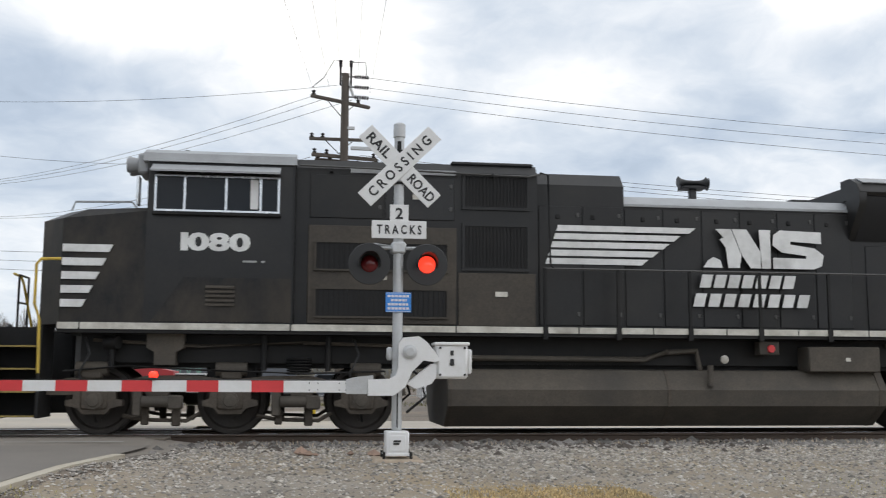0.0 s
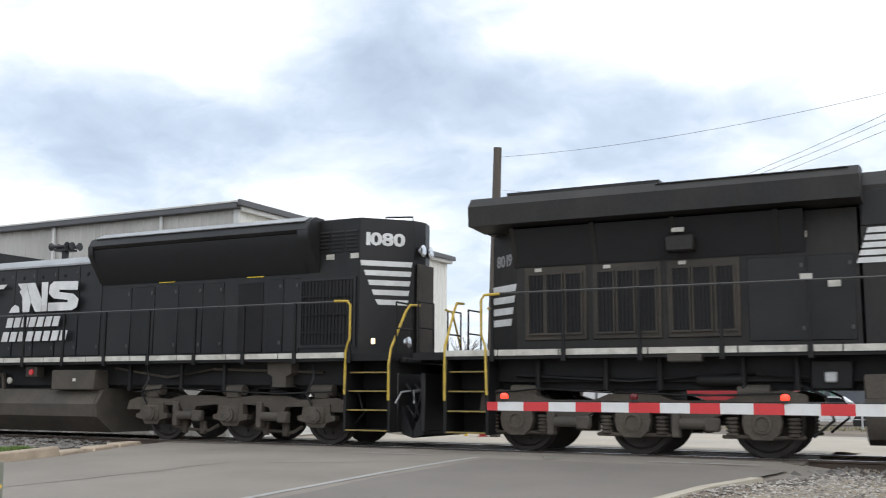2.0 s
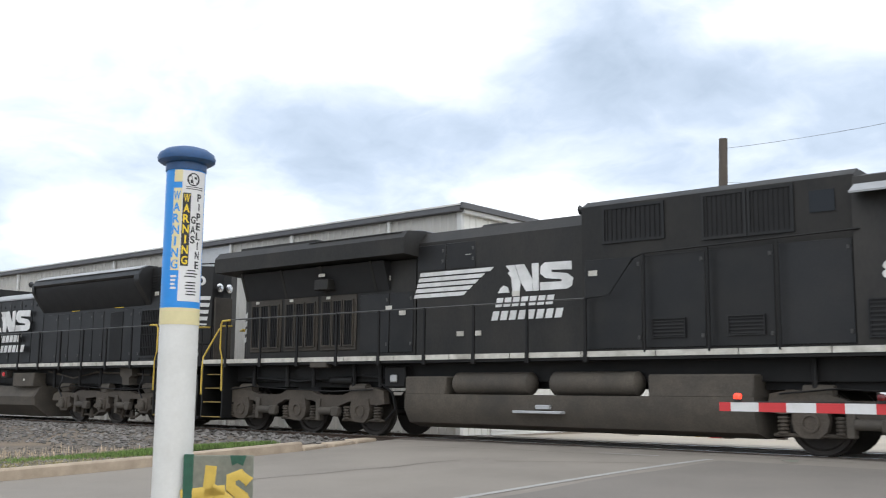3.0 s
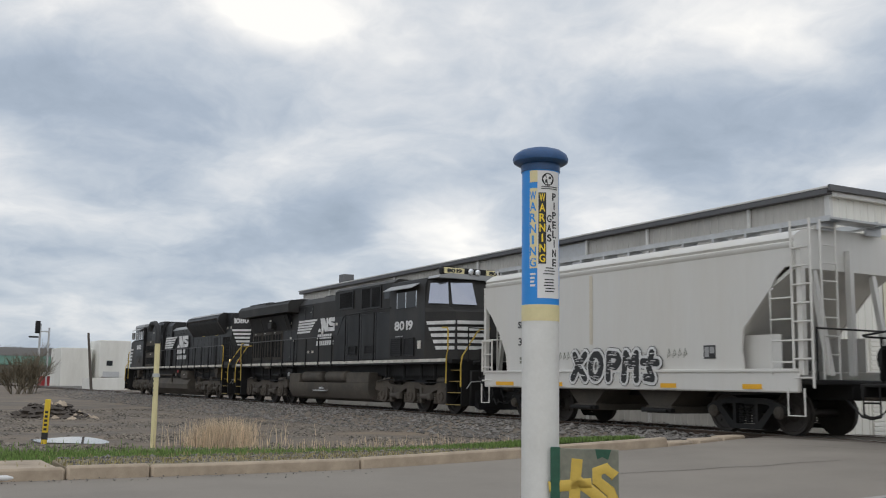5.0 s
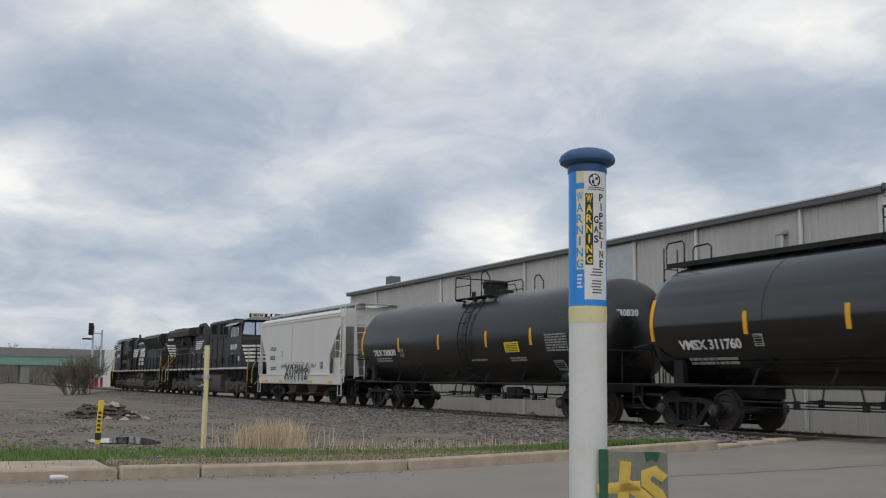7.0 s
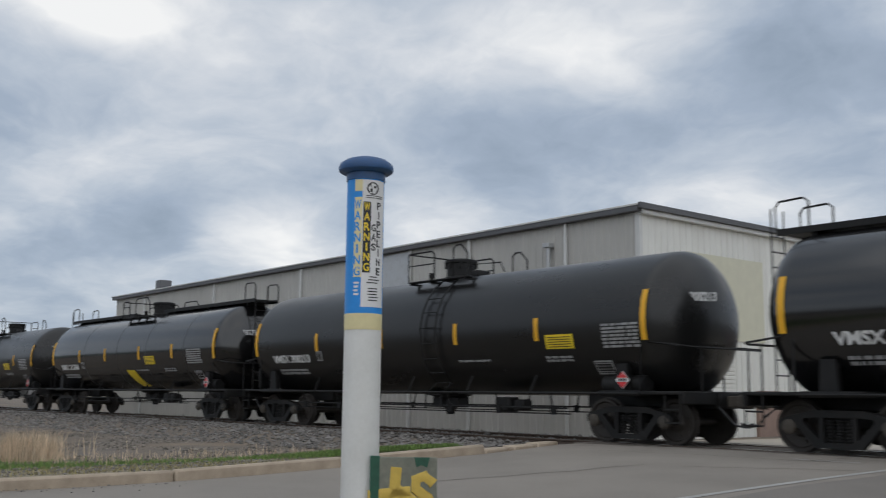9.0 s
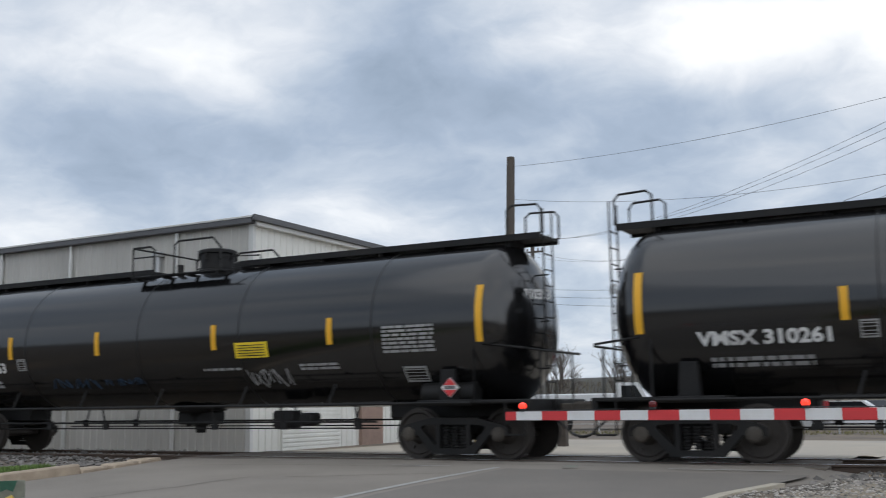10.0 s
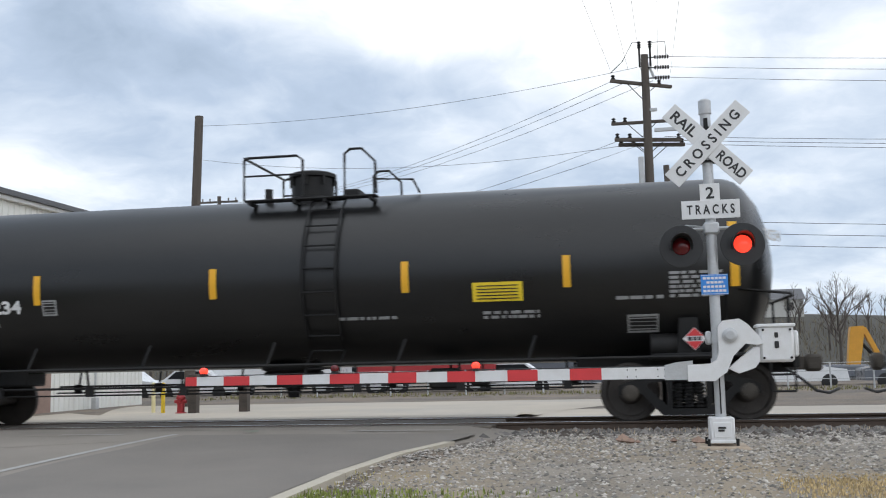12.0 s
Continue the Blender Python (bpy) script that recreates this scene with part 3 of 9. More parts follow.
for i in range(250):
    x = -118 + i * 0.535
    if -14.5 < x < -2.0:
        continue
    part("tie", tie, TIE, track, at=pose(x, TRACK_Y + tr.uniform(-0.04, 0.04), -0.175, 0, 0, tr.uniform(-1, 1)))


def scatter(name, count, place, size, mat, label, category, seed, flat=0.7):
    """Loose angular stones, each a low polyhedron."""
    rng = np.random.default_rng(seed)
    base = np.array([(1, 0, 0), (0.3, 0.9, 0.1), (-0.8, 0.55, -0.1), (-0.75, -0.6, 0.1), (0.35, -0.9, 0), (0.1, 0.1, 0.85), (-0.1, 0, -0.8)])
    tri = np.array([(0, 1, 5), (1, 2, 5), (2, 3, 5), (3, 4, 5), (4, 0, 5), (1, 0, 6), (2, 1, 6), (3, 2, 6), (4, 3, 6), (0, 4, 6)])
    p = np.array([place(rng) for _ in range(count)])
    s = size * np.exp(rng.normal(0, 0.35, count))
    a = rng.uniform(0, 2 * np.pi, count)
    q = base[None] * (1 + rng.uniform(-0.25, 0.25, (count, 7, 3)))
    x = q[..., 0] * np.cos(a)[:, None] - q[..., 1] * np.sin(a)[:, None]
    y = q[..., 0] * np.sin(a)[:, None] + q[..., 1] * np.cos(a)[:, None]
    z = q[..., 2] * flat
    v = np.stack([x, y, z], -1) * s[:, None, None] + p[:, None, :]
    fs = tri[None] + (np.arange(count) * 7)[:, None, None]
    me = bpy.data.meshes.new(name)
    me.from_pydata(v.reshape(-1, 3).tolist(), [], fs.reshape(-1, 3).tolist())
    me.materials.append(mat)
    return tagged(new(name, me), label, category, kind="stuff")


def bank(rng):
    while True:
        x = -95 + 112 * rng.random() ** 0.55
        y = rng.uniform(13.0, 16.35) if x < -15 else rng.uniform(14.5, 16.4)
        if rng.random() < 0.25:
            y = rng.uniform(16.55, 19.6)
        if not (-14.9 < x < -1.7):
            return (x, y, ground_height(x, y) + 0.012 + (0.03 * ease(15.2, 15.8, y)))


def verge(rng):
    while True:
        x, y = rng.uniform(-3.0, 13.0), 7.0 + 8.0 * rng.random() ** 0.8
        if x > road_right(y) + 0.25:
            return (x, y, ground_height(x, y) + 0.012)


scatter("ballast", 17000, bank, 0.045, STONE, "grey crushed-stone ballast along the track", "ballast", 1)
tagged(part("verge", Form().grid(axis([(-3.0, 0.5), (16, 1)]), axis([(-4, 0.5), (15.2, 1)]), lambda x, y: max(ground_height(x, y), -0.30) + (0.010 if x > road_right(y) + 0.4 else -0.12)),
            material("verge_gravel", (0.26, 0.228, 0.186), 0.95, vary=0.5, scale=0.9, grain=38, bump=0.8, dirt=(0.32, 0.245, 0.15), dirt_amount=0.9, dirt_scale=0.55, depth=0.03)),
       "pale gravel and sandy dirt verge beside the signal", "verge", kind="structure")
scatter("gravel", 30000, verge, 0.017, material("gravel_stone", (0.32, 0.295, 0.262), 0.9, vary=0.2, bump=0.1, island=0.65), "pale loose gravel beside the crossing signal", "gravel", 2)
scatter("gravel", 420, lambda r: (r.uniform(-2, 12), r.uniform(13.2, 15.6), -0.10), 0.06, STONE, "grey coarse stones along the track edge", "gravel", 3)
scatter("gravel", 420, lambda r: (r.choice((2.0, 2.8, 4.4, 6.3, -0.6)) + r.normal(0, 0.55), 14.3 + r.normal(0, 0.42), -0.085), 0.055, TIE, "dark broken asphalt and clods beside the track", "gravel", 8)
def lot_place(rng):
    while True:
        x, y = -18.5 - 30 * rng.random() ** 1.3, rng.uniform(0.5, 13.2)
        if math.sin(x * 0.9 + 0.6 * y) + math.sin(y * 1.7 - 0.4 * x) + rng.normal(0, 0.7) > 0.2 and ((x + 22.5) / 1.6) ** 2 + ((y - 4.0) / 1.3) ** 2 > 1:
            return (x, y, ground_height(x, y) + 0.006)


scatter("gravel", 9000, lot_place, 0.032, material("lot_stone", (0.17, 0.148, 0.122), 0.95, vary=0.3, bump=0.1, island=0.75), "loose brown and grey stones over the dirt lot", "gravel", 23)
scatter("gravel", 2500, lambda r: (r.uniform(-14.9, -13.6), r.uniform(2.5, 14), -0.145), 0.016, STONE, "grit on the broken pavement strip", "gravel", 5)
scatter("gravel", 420, lambda r: (road_left(8) + abs(r.normal(0, 0.3)), r.uniform(-6, 13), -0.285), 0.011, STONE, "grit washed along the kerb", "gravel", 6)


def blades(name, count, place, height, width, mat, label, seed, lean=0.35):
    rng = np.random.default_rng(seed)
    v, fs = [], []
    for _ in range(count):
        x, y, z = place(rng)
        h = height * rng.uniform(0.5, 1.25)
        a, l, b = rng.uniform(0, 6.28), rng.uniform(0, lean) * h, rng.uniform(0, 6.28)
        dx, dy = math.cos(a) * width, math.sin(a) * width
        ox, oy = math.cos(b) * l, math.sin(b) * l
        k = len(v)
        v += [(x - dx, y - dy, z), (x + dx, y + dy, z), (x + ox * 0.4 + dx * 0.7, y + oy * 0.4 + dy * 0.7, z + h * 0.6), (x + ox * 0.4 - dx * 0.7, y + oy * 0.4 - dy * 0.7, z + h * 0.6), (x + ox, y + oy, z + h)]
        fs += [(k, k + 1, k + 2, k + 3), (k + 3, k + 2, k + 4)]
    me = bpy.data.meshes.new(name)
    me.from_pydata(v, [], fs)
    me.materials.append(mat)
    return tagged(new(name, me), label, "grass", kind="stuff")


def lawn(rng):
    y = rng.uniform(-9, 13)
    w = 5.2 - 0.34 * max(y, 0)
    x = -14.75 - abs(rng.normal(0, 0.55)) * w if rng.random() < 0.5 else rng.uniform(-14.8 - w, -14.75)
    return (x, y, ground_height(x, y) - 0.01)


def tuft(rng):
    while True:
        x, y = rng.normal(-19.7, 0.5), rng.normal(6.5, 0.44)
        c = math.sin(x * 2.1) + math.sin(y * 3.3 + x) + rng.normal(0, 0.6)
        if c > -0.2:
            return (x, y, ground_height(x, y) - 0.02)


def near_grass(rng):
    while True:
        x, y = rng.uniform(-3.1, 10), rng.uniform(2.5, 10.3)
        c = math.sin(x * 1.3) * 1.2 + math.sin(y * 2.3 + x * 0.7) + (1.9 if x < -1.6 else 0) + (0.8 if x > 1.8 and y < 10 else -0.4) + rng.normal(0, 0.5)
        if x > road_right(y) + 0.2 and c > 0.9:
            return (x, y, ground_height(x, y) - 0.01)


def turf_patch():
    ys, n = axis([(-9, 0.5), (13, 1)]), 8
    v = []
    for y in ys:
        w = (5.2 - 0.34 * max(y, 0)) * (0.92 + 0.08 * math.sin(y * 2.3))
        for i in range(n):
            x = -14.72 - w * i / (n - 1)
            v.append((x, y, ground_height(x, y) + 0.018 - 0.03 * (i == n - 1)))
    return Form().add(v, [(j * n + i, (j + 1) * n + i, (j + 1) * n + i + 1, j * n + i + 1) for j in range(len(ys) - 1) for i in range(n - 1)])


tagged(part("turf", turf_patch(), material("turf", (0.10, 0.125, 0.045), 0.9, vary=0.4, scale=2, grain=40, bump=0.5, dirt=(0.13, 0.11, 0.06), dirt_amount=0.6, dirt_scale=1.5, depth=0.03)),
       "green turf strip between pavement and gravel", "turf", kind="structure")
blades("grass", 60000, lawn, 0.11, 0.010, GRASS, "short green grass strip behind the pavement", 11)
blades("dry_grass", 1500, tuft, 0.52, 0.006, STRAW, "tall dry straw-coloured grass at the field edge", 12)
blades("dry_grass", 450, lambda r: (r.normal(-18.4, 0.8), r.uniform(6.5, 13.0), -0.34), 0.16, 0.006, STRAW, "sparse dry grass along the ballast", 13)
def kerb_grass(rng):
    while True:
        y = rng.uniform(2.5, 9.2)
        x = road_right(y) + 0.15 + abs(rng.normal(0, 0.95))
        if rng.random() < 1.25 - 0.12 * y:
            return (x, y, ground_height(x, y) + 0.005)


blades("grass", 26000, kerb_grass, 0.055, 0.008, material("kerb_grass", (0.23, 0.27, 0.06), 0.8, vary=0.3, bump=0.0, island=0.45), "short yellow-green grass along the road edge", 18)
blades("grass", 6000, near_grass, 0.045, 0.007, material("verge_grass", (0.40, 0.34, 0.15), 0.8, vary=0.3, bump=0.0, island=0.5), "sparse straw-green grass on the gravel verge", 14)
blades("grass", 4200, lambda r: (-13.55 - abs(r.normal(0, 0.75)), r.uniform(-8 if r.random() < 0.2 else 2.4, 13.6), -0.16), 0.05, 0.008, material("strip_grass", (0.30, 0.26, 0.125), 0.85, vary=0.3, bump=0.0, island=0.5), "short tan and green grass over the gritty strip", 19)
blades("dry_grass", 5200, lambda r: (1.3 + 1.9 * r.random() ** 0.7, r.uniform(8.6, 10.75) + 0.1 * r.normal(), -0.165), 0.03, 0.009, material("sand_grass", (0.50, 0.38, 0.20), 0.9, vary=0.3, bump=0.0, island=0.4), "patch of flattened straw-coloured grass on the verge", 20)
blades("dry_grass", 1500, lambda r: (r.uniform(-1.5, 12), r.uniform(14.6, 15.9), -0.15), 0.10, 0.005, STRAW, "thin dry weeds beside the rail", 15)


# ---------------------------------------------------------------- the train: shared pieces
CARS = []   # (vehicle, where its middle stands at the start)


def wheelset_mesh(r):
    f = Form()
    for s in (-1, 1):
        y0 = s * 0.68
        f.lathe([(-0.075, r + 0.028), (-0.045, r + 0.028), (-0.035, r), (0.065, r - 0.004), (0.066, r * 0.86), (0.03, r * 0.80), (0.01, r * 0.42), (0.07, r * 0.30), (0.075, 0.10)],
                (0, y0, 0), (0, s, 0), 30)
        for k in range(4):
            a = k * math.pi / 2
            f.cyl((math.cos(a) * r * 0.6, y0 + s * 0.01, math.sin(a) * r * 0.6), (math.cos(a) * r * 0.6, y0 + s * 0.045, math.sin(a) * r * 0.6), 0.03, n=6)
    f.cyl((0, -1.08, 0), (0, 1.08, 0), 0.085, n=10)
    return f.mesh("wheelset")


WHEELS = {}


def wheelset(parent, x, r):
    if r not in WHEELS:
        WHEELS[r] = wheelset_mesh(r)
    w = part("wheelset", WHEELS[r], WHEEL, parent, "worn steel wheels on an axle", at=pose(x, 0, r))
    w["radius"] = r
    return w


def freight_bogie(car, x0):
    """Three-piece bogie: cast side frames, springs, two wheelsets."""
    b = part("bogie", Form().box(x0 - 0.2, x0 + 0.2, -0.95, 0.95, 0.42, 0.68, 0.03), DARK, car, "grimy cast-steel bogie")
    for s in (-1, 1):
        f = Form()
        y0, y1 = sorted((s * 0.96, s * 1.10))
        f.prism([(-1.08, 0.56), (-0.95, 0.62), (-0.45, 0.74), (0.45, 0.74), (0.95, 0.62), (1.08, 0.56), (1.08, 0.42), (0.72, 0.44), (0.62, 0.60), (0.38, 0.62),
                 (-0.38, 0.62), (-0.62, 0.60), (-0.72, 0.44), (-1.08, 0.42)], y0, y1)
        f.prism([(-0.80, 0.52), (-0.66, 0.56), (-0.30, 0.20), (0.30, 0.20), (0.66, 0.56), (0.80, 0.52), (0.42, 0.10), (-0.42, 0.10)], y0, y1)
        for k in (-1, 1):
            f.prism([(k * 0.34, 0.62), (k * 0.26, 0.62), (k * 0.26, 0.2), (k * 0.34, 0.2)], y0, y1)
        g = part("side_frame", f, DARK, b, at=pose(x0, 0, 0))
        for dx in (-0.17, 0, 0.17):
            coil = [(i * 0.055 + h, r) for i in range(7) for h, r in ((0, 0.05), (0.012, 0.075), (0.03, 0.075), (0.042, 0.05))]
            part("spring", Form().lathe(coil, (dx, s * 1.0, 0.21), (0, 0, 1), 8), DARK, b, at=pose(x0, 0, 0))
        for k in (-0.9, 0.9):
            f = Form().lathe([(0, 0.13), (0.06, 0.13), (0.08, 0.10), (0.10, 0.10), (0.115, 0.06)], (k, s * 1.06, 0.45), (0, s, 0), 12)
            for j in range(3):
                a = j * 2.1
                f.cyl((k + 0.055 * math.cos(a), s * 1.16, 0.45 + 0.055 * math.sin(a)), (k + 0.055 * math.cos(a), s * 1.185, 0.45 + 0.055 * math.sin(a)), 0.016, n=6)
            part("bearing_cap", f, BROWN, b, at=pose(x0, 0, 0))
    for k in (-0.9, 0.9):
        wheelset(b, x0 + k, 0.45)
    return b


def coupler(car, x, d):
    f = Form().box(min(x, x - d * 0.7), max(x, x - d * 0.7), -0.10, 0.10, 0.75, 0.97, 0.02)
    f.box(min(x - 0.05, x + d * 0.22), max(x - 0.05, x + d * 0.22), -0.16, 0.16, 0.72, 1.0, 0.05)
    part("coupler", f, BROWN, car)
    f = Form().pipe([(x - d * 0.4, -0.30, 0.80), (x - d * 0.15, -0.36, 0.60), (x + d * 0.05, -0.36, 0.42), (x + d * 0.25, -0.34, 0.38), (x + d * 0.42, -0.3, 0.45)], 0.025, 6)
    part("air_hose", f, SIGNBLACK, car)


def bars(parent, x0, x1, z0, z1, y, rows, mat=None, name="marking", seed=0, gap=0.25):
    """Unreadable lines of small lettering as plain bars."""
    rnd = random.Random(seed)
    f = Form()
    h = (z1 - z0) / rows
    for r in range(rows):
        x = x0
        zb = z1 - (r + 1) * h
        while x < x1 - 0.02:
            w = min(rnd.uniform(0.05, 0.22), x1 - x)
            f.box(x, x + w, y - 0.006, y + 0.002, zb + h * gap / 2, zb + h * (1 - gap / 2))
            x += w + rnd.uniform(0.02, 0.07)
    return tagged(part(name, f, mat or DIM_LETTER, parent), "faded white stencilled lines", kind="stuff")


def text_part(parent, text, x0, x1, z0, z1, y, mat=None, name="number", label="white painted number", bold=0.0, shear=0.0):
    me = words(text, z1 - z0, x1 - x0, bold=bold, shear=shear)
    return part(name, me, mat or LETTER, parent, label, at=pose((x0 + x1) / 2, y, (z0 + z1) / 2, 90, 0, 0), smooth=0)


# ---------------------------------------------------------------- tank cars
CZ, CR = 2.45, 1.50     # middle height and radius of the shell


def shell_y(z):
    return -math.sqrt(max(CR * CR - (z - CZ) ** 2, 0.01)) - 0.006


def on_shell(x0, x1, z0, z1, n=5):
    """A thin patch that follows the shell."""
    f = Form()
    zs = [z0 + (z1 - z0) * i / n for i in range(n + 1)]
    v = []
    for z in zs:
        a = math.asin(max(-1, min(1, (z - CZ) / CR)))
        for r in (CR + 0.002, CR + 0.012):
            for x in (x0, x1):
                v.append((x, -r * math.cos(a), CZ + r * math.sin(a)))
    fs = []
    for i in range(n):
        a, b = 4 * i, 4 * i + 4
        fs += [(a + 2, a + 3, b + 3, b + 2), (a, b, b + 1, a + 1), (a, a + 2, b + 2, b), (a + 1, b + 1, b + 3, a + 3)]
    fs += [(0, 1, 3, 2), (4 * n, 4 * n + 2, 4 * n + 3, 4 * n + 1)]
    return f.add(v, fs)


def wrap(me):
    """Lays flat letters (x along the car, y up) on the shell."""
    for p in me.vertices:
        z, d = p.co.y, p.co.z
        a = math.asin(max(-0.99, min(0.99, (z - CZ) / CR)))
        r = CR + 0.006 + d
        p.co = (p.co.x, -r * math.cos(a), CZ + r * math.sin(a))
    return me


def shell_text(car, text, x0, x1, z0, z1, mat, name="reporting_mark", label="white stencilled mark and number", bold=0.008):
    me = words(text, z1 - z0, x1 - x0, bold=bold)
    for p in me.vertices:
        p.co.x += (x0 + x1) / 2
        p.co.y += (z0 + z1) / 2
    part(name, wrap(me), mat, car, label, smooth=0)


def shell_bars(car, x0, x1, z0, z1, rows, seed, mat=None):
    rnd = random.Random(seed)
    f = Form()
    h = (z1 - z0) / rows
    for r in range(rows):
        x, zb = x0, z1 - (r + 1) * h
        while x < x1 - 0.02:
            w = min(rnd.uniform(0.05, 0.2), x1 - x)
            p = on_shell(x, x + w, zb + h * 0.2, zb + h * 0.8, 1)
            f.add(p.v, p.f)
            x += w + rnd.uniform(0.02, 0.06)
    tagged(part("stencil", f, mat or DIM_LETTER, car), "small faded stencilled lines", kind="stuff")


def swirl(car, x0, x1, z0, z1, mat, seed, loops=6, r=0.016):
    """Sprayed letters that cannot be read: looping strokes on the shell."""
    rnd = random.Random(seed)
    w = (x1 - x0) / loops
    for i in range(loops):
        cx = x0 + w * (i + 0.5)
        knots = [(cx + w * rnd.uniform(-0.7, 0.7), z0 + (z1 - z0) * (k % 2 * 0.75 + rnd.uniform(0, 0.25))) for k in range(6)]
        pts = []
        for k in range(1, len(knots) - 2):
            p0, p1, p2, p3 = knots[k - 1:k + 3]
            for j in range(6):
                t = j / 6
                q = [0.5 * (2 * p1[c] + (p2[c] - p0[c]) * t + (2 * p0[c] - 5 * p1[c] + 4 * p2[c] - p3[c]) * t * t + (3 * p1[c] - p0[c] - 3 * p2[c] + p3[c]) * t ** 3) for c in (0, 1)]
                pts.append((q[0], shell_y(q[1]) + 0.004, q[1]))
        part("graffiti", Form().pipe(pts, r, 4), mat, car, "looping sprayed stroke")


def tank_car(style, number, s, seed, tag="", label=""):
    """style 'walkway': glossy shell with a walkway on top; 'plain': dull shell with a side ladder."""
    car = thing("tank_car", label, "tank car", "tank cars in the train")
    CARS.append((car, s))
    walkway = style == "walkway"
    skin = TANK if walkway else TANK_MATT
    L = 7.62
    prof = [(-L - 0.62, 0.02), (-L - 0.60, 0.30), (-L - 0.52, 0.70), (-L - 0.38, 1.05), (-L - 0.20, 1.30), (-L - 0.06, 1.43), (-L + 0.10, 1.488), (-L + 0.25, CR)]
    prof += [(x, CR) for x in (-5, -2.5, 0, 2.5, 5)]
    prof += [(-x, r) for x, r in prof[:8][::-1]]
    part("shell", Form().lathe(prof, (0, 0, CZ), (1, 0, 0), 56), skin, car, "black tank shell with weld seams and dust")
    if walkway:
        for x in (-3.9, -0.5, 2.2, 5.3):
            f = Form().lathe([(-0.02, CR - 0.01), (-0.018, CR + 0.0035), (0.018, CR + 0.0035), (0.02, CR - 0.01)], (x, 0, CZ), (1, 0, 0), 56)
            part("jacket_band", f, TANK_MATT, car)
    # centre sill, bolsters, end platforms
    for d in (-1, 1):
        f = Form()
        a, b = sorted((d * 5.0, d * 8.45))
        f.box(a, b, -0.32, 0.32, 0.72, 1.05, 0.03)
        a, b = sorted((d * 6.2, d * 7.3))
        f.box(a, b, -1.38, 1.38, 0.95, 1.06, 0.02)
        f.prism([(d * 6.60, 1.0), (d * 6.96, 1.0), (d * 6.92, 1.60), (d * 6.64, 1.60)], -1.30, -1.16)
        f.prism([(d * 6.35, 1.0), (d * 7.15, 1.0), (d * 7.0, 1.75), (d * 6.5, 1.75)], 1.16, 1.30)
        a, b = sorted((d * 7.3, d * 8.35))
        f.box(a, b, -1.42, 1.42, 0.98, 1.05, 0.02)
        a, b = sorted((d * 8.28, d * 8.38))
        f.box(a, b, -1.42, 1.42, 0.80, 1.05, 0.02)
        part("underframe", f, DARK, car, "black steel sill and end platform")
    f = Form()
    for s2 in (-1, 1):
        f.cyl((-7.3, s2 * 1.42, 1.00), (7.3, s2 * 1.42, 1.00), 0.030, n=6)
        f.cyl((-5.3, s2 * 1.30, 0.68), (5.3, s2 * 1.30, 0.68), 0.022, n=6)
        f.cyl((-5.3, s2 * 1.20, 0.56), (5.3, s2 * 1.20, 0.56), 0.016, n=6)
        for x in (-4.9, -3.2, -1.5, 1.5, 3.2, 4.9):
            f.cyl((x, s2 * 1.30, 0.60), (x, s2 * 1.42, 1.02), 0.022, n=5)
            f.box(x - 0.07, x + 0.07, s2 * 1.30 - 0.03, s2 * 1.30 + 0.03, 0.54, 0.72)
        for x in (-4.3, -2.2, 0, 2.2, 4.3):
            f.cyl((x, s2 * 1.42, 1.0), (x + 0.12, s2 * 1.33, 1.38), 0.028, n=5)
    part("side_rail", f, DARK, car)
    f = Form().lathe([(0, 0.62), (0.10, 0.55), (0.16, 0.30), (0.24, 0.24), (0.40, 0.22), (0.42, 0.14), (0.58, 0.10)], (0.0, 0, 1.02), (0, 0, -1), 18)
    f.box(-0.5, 0.5, -0.22, 0.22, 0.62, 0.90, 0.04)
    part("bottom_outlet", f, DARK, car)
    # brake gear on the near side
    f = Form().cyl((5.2, -1.05, 0.82), (6.25, -1.05, 0.82), 0.19, n=16)
    part("air_reservoir", f, DARK, car, at=pose(1.0, 0.0, 0.36))
    part("brake_valve", Form().box(2.6, 3.1, -0.9, -0.5, 0.55, 0.9, 0.05).box(3.3, 3.6, -0.95, -0.6, 0.6, 0.85, 0.04), DARK, car)
    # top fittings
    f = Form().lathe([(0, 0.42), (0.10, 0.42), (0.12, 0.38), (0.46, 0.38), (0.48, 0.43), (0.54, 0.43), (0.57, 0.37), (0.59, 0.1)], (0, 0, CZ + CR - 0.08), (0, 0, 1), 24)
    dome = part("manway", f, DARK, car, "dark bolted manway dome", at=pose(0.37, 0, 0))
    for k in range(8):
        a = k * math.pi / 4
        part("bolt", Form().cyl((0.405 * math.cos(a), 0.405 * math.sin(a), CZ + CR + 0.25), (0.405 * math.cos(a), 0.405 * math.sin(a), CZ + CR + 0.46), 0.03, n=6), DARK, dome)
    zt = CZ + CR
    f = Form()
    x0, x1 = (-1.15, 1.35) if walkway else (-0.54, 1.80)
    rl = 0.62 if walkway else 1.05
    hl = 1.30 if walkway else 0.55
    ht = 0.52 if walkway else 0.62
    for y0, y1 in ((-1.06, -0.84), (0.84, 1.06)):
        f.box(x0, x1, y0, y1, zt - 0.15, zt - 0.115, 0.01)
    for x in (x0 + 0.1, x0 + 0.9, x1 - 0.9, x1 - 0.1):
        f.box(x - 0.03, x + 0.03, -1.05, 1.05, zt - 0.2, zt - 0.15)
    part("platform", f, DARK, car, "dark steel grating platform")
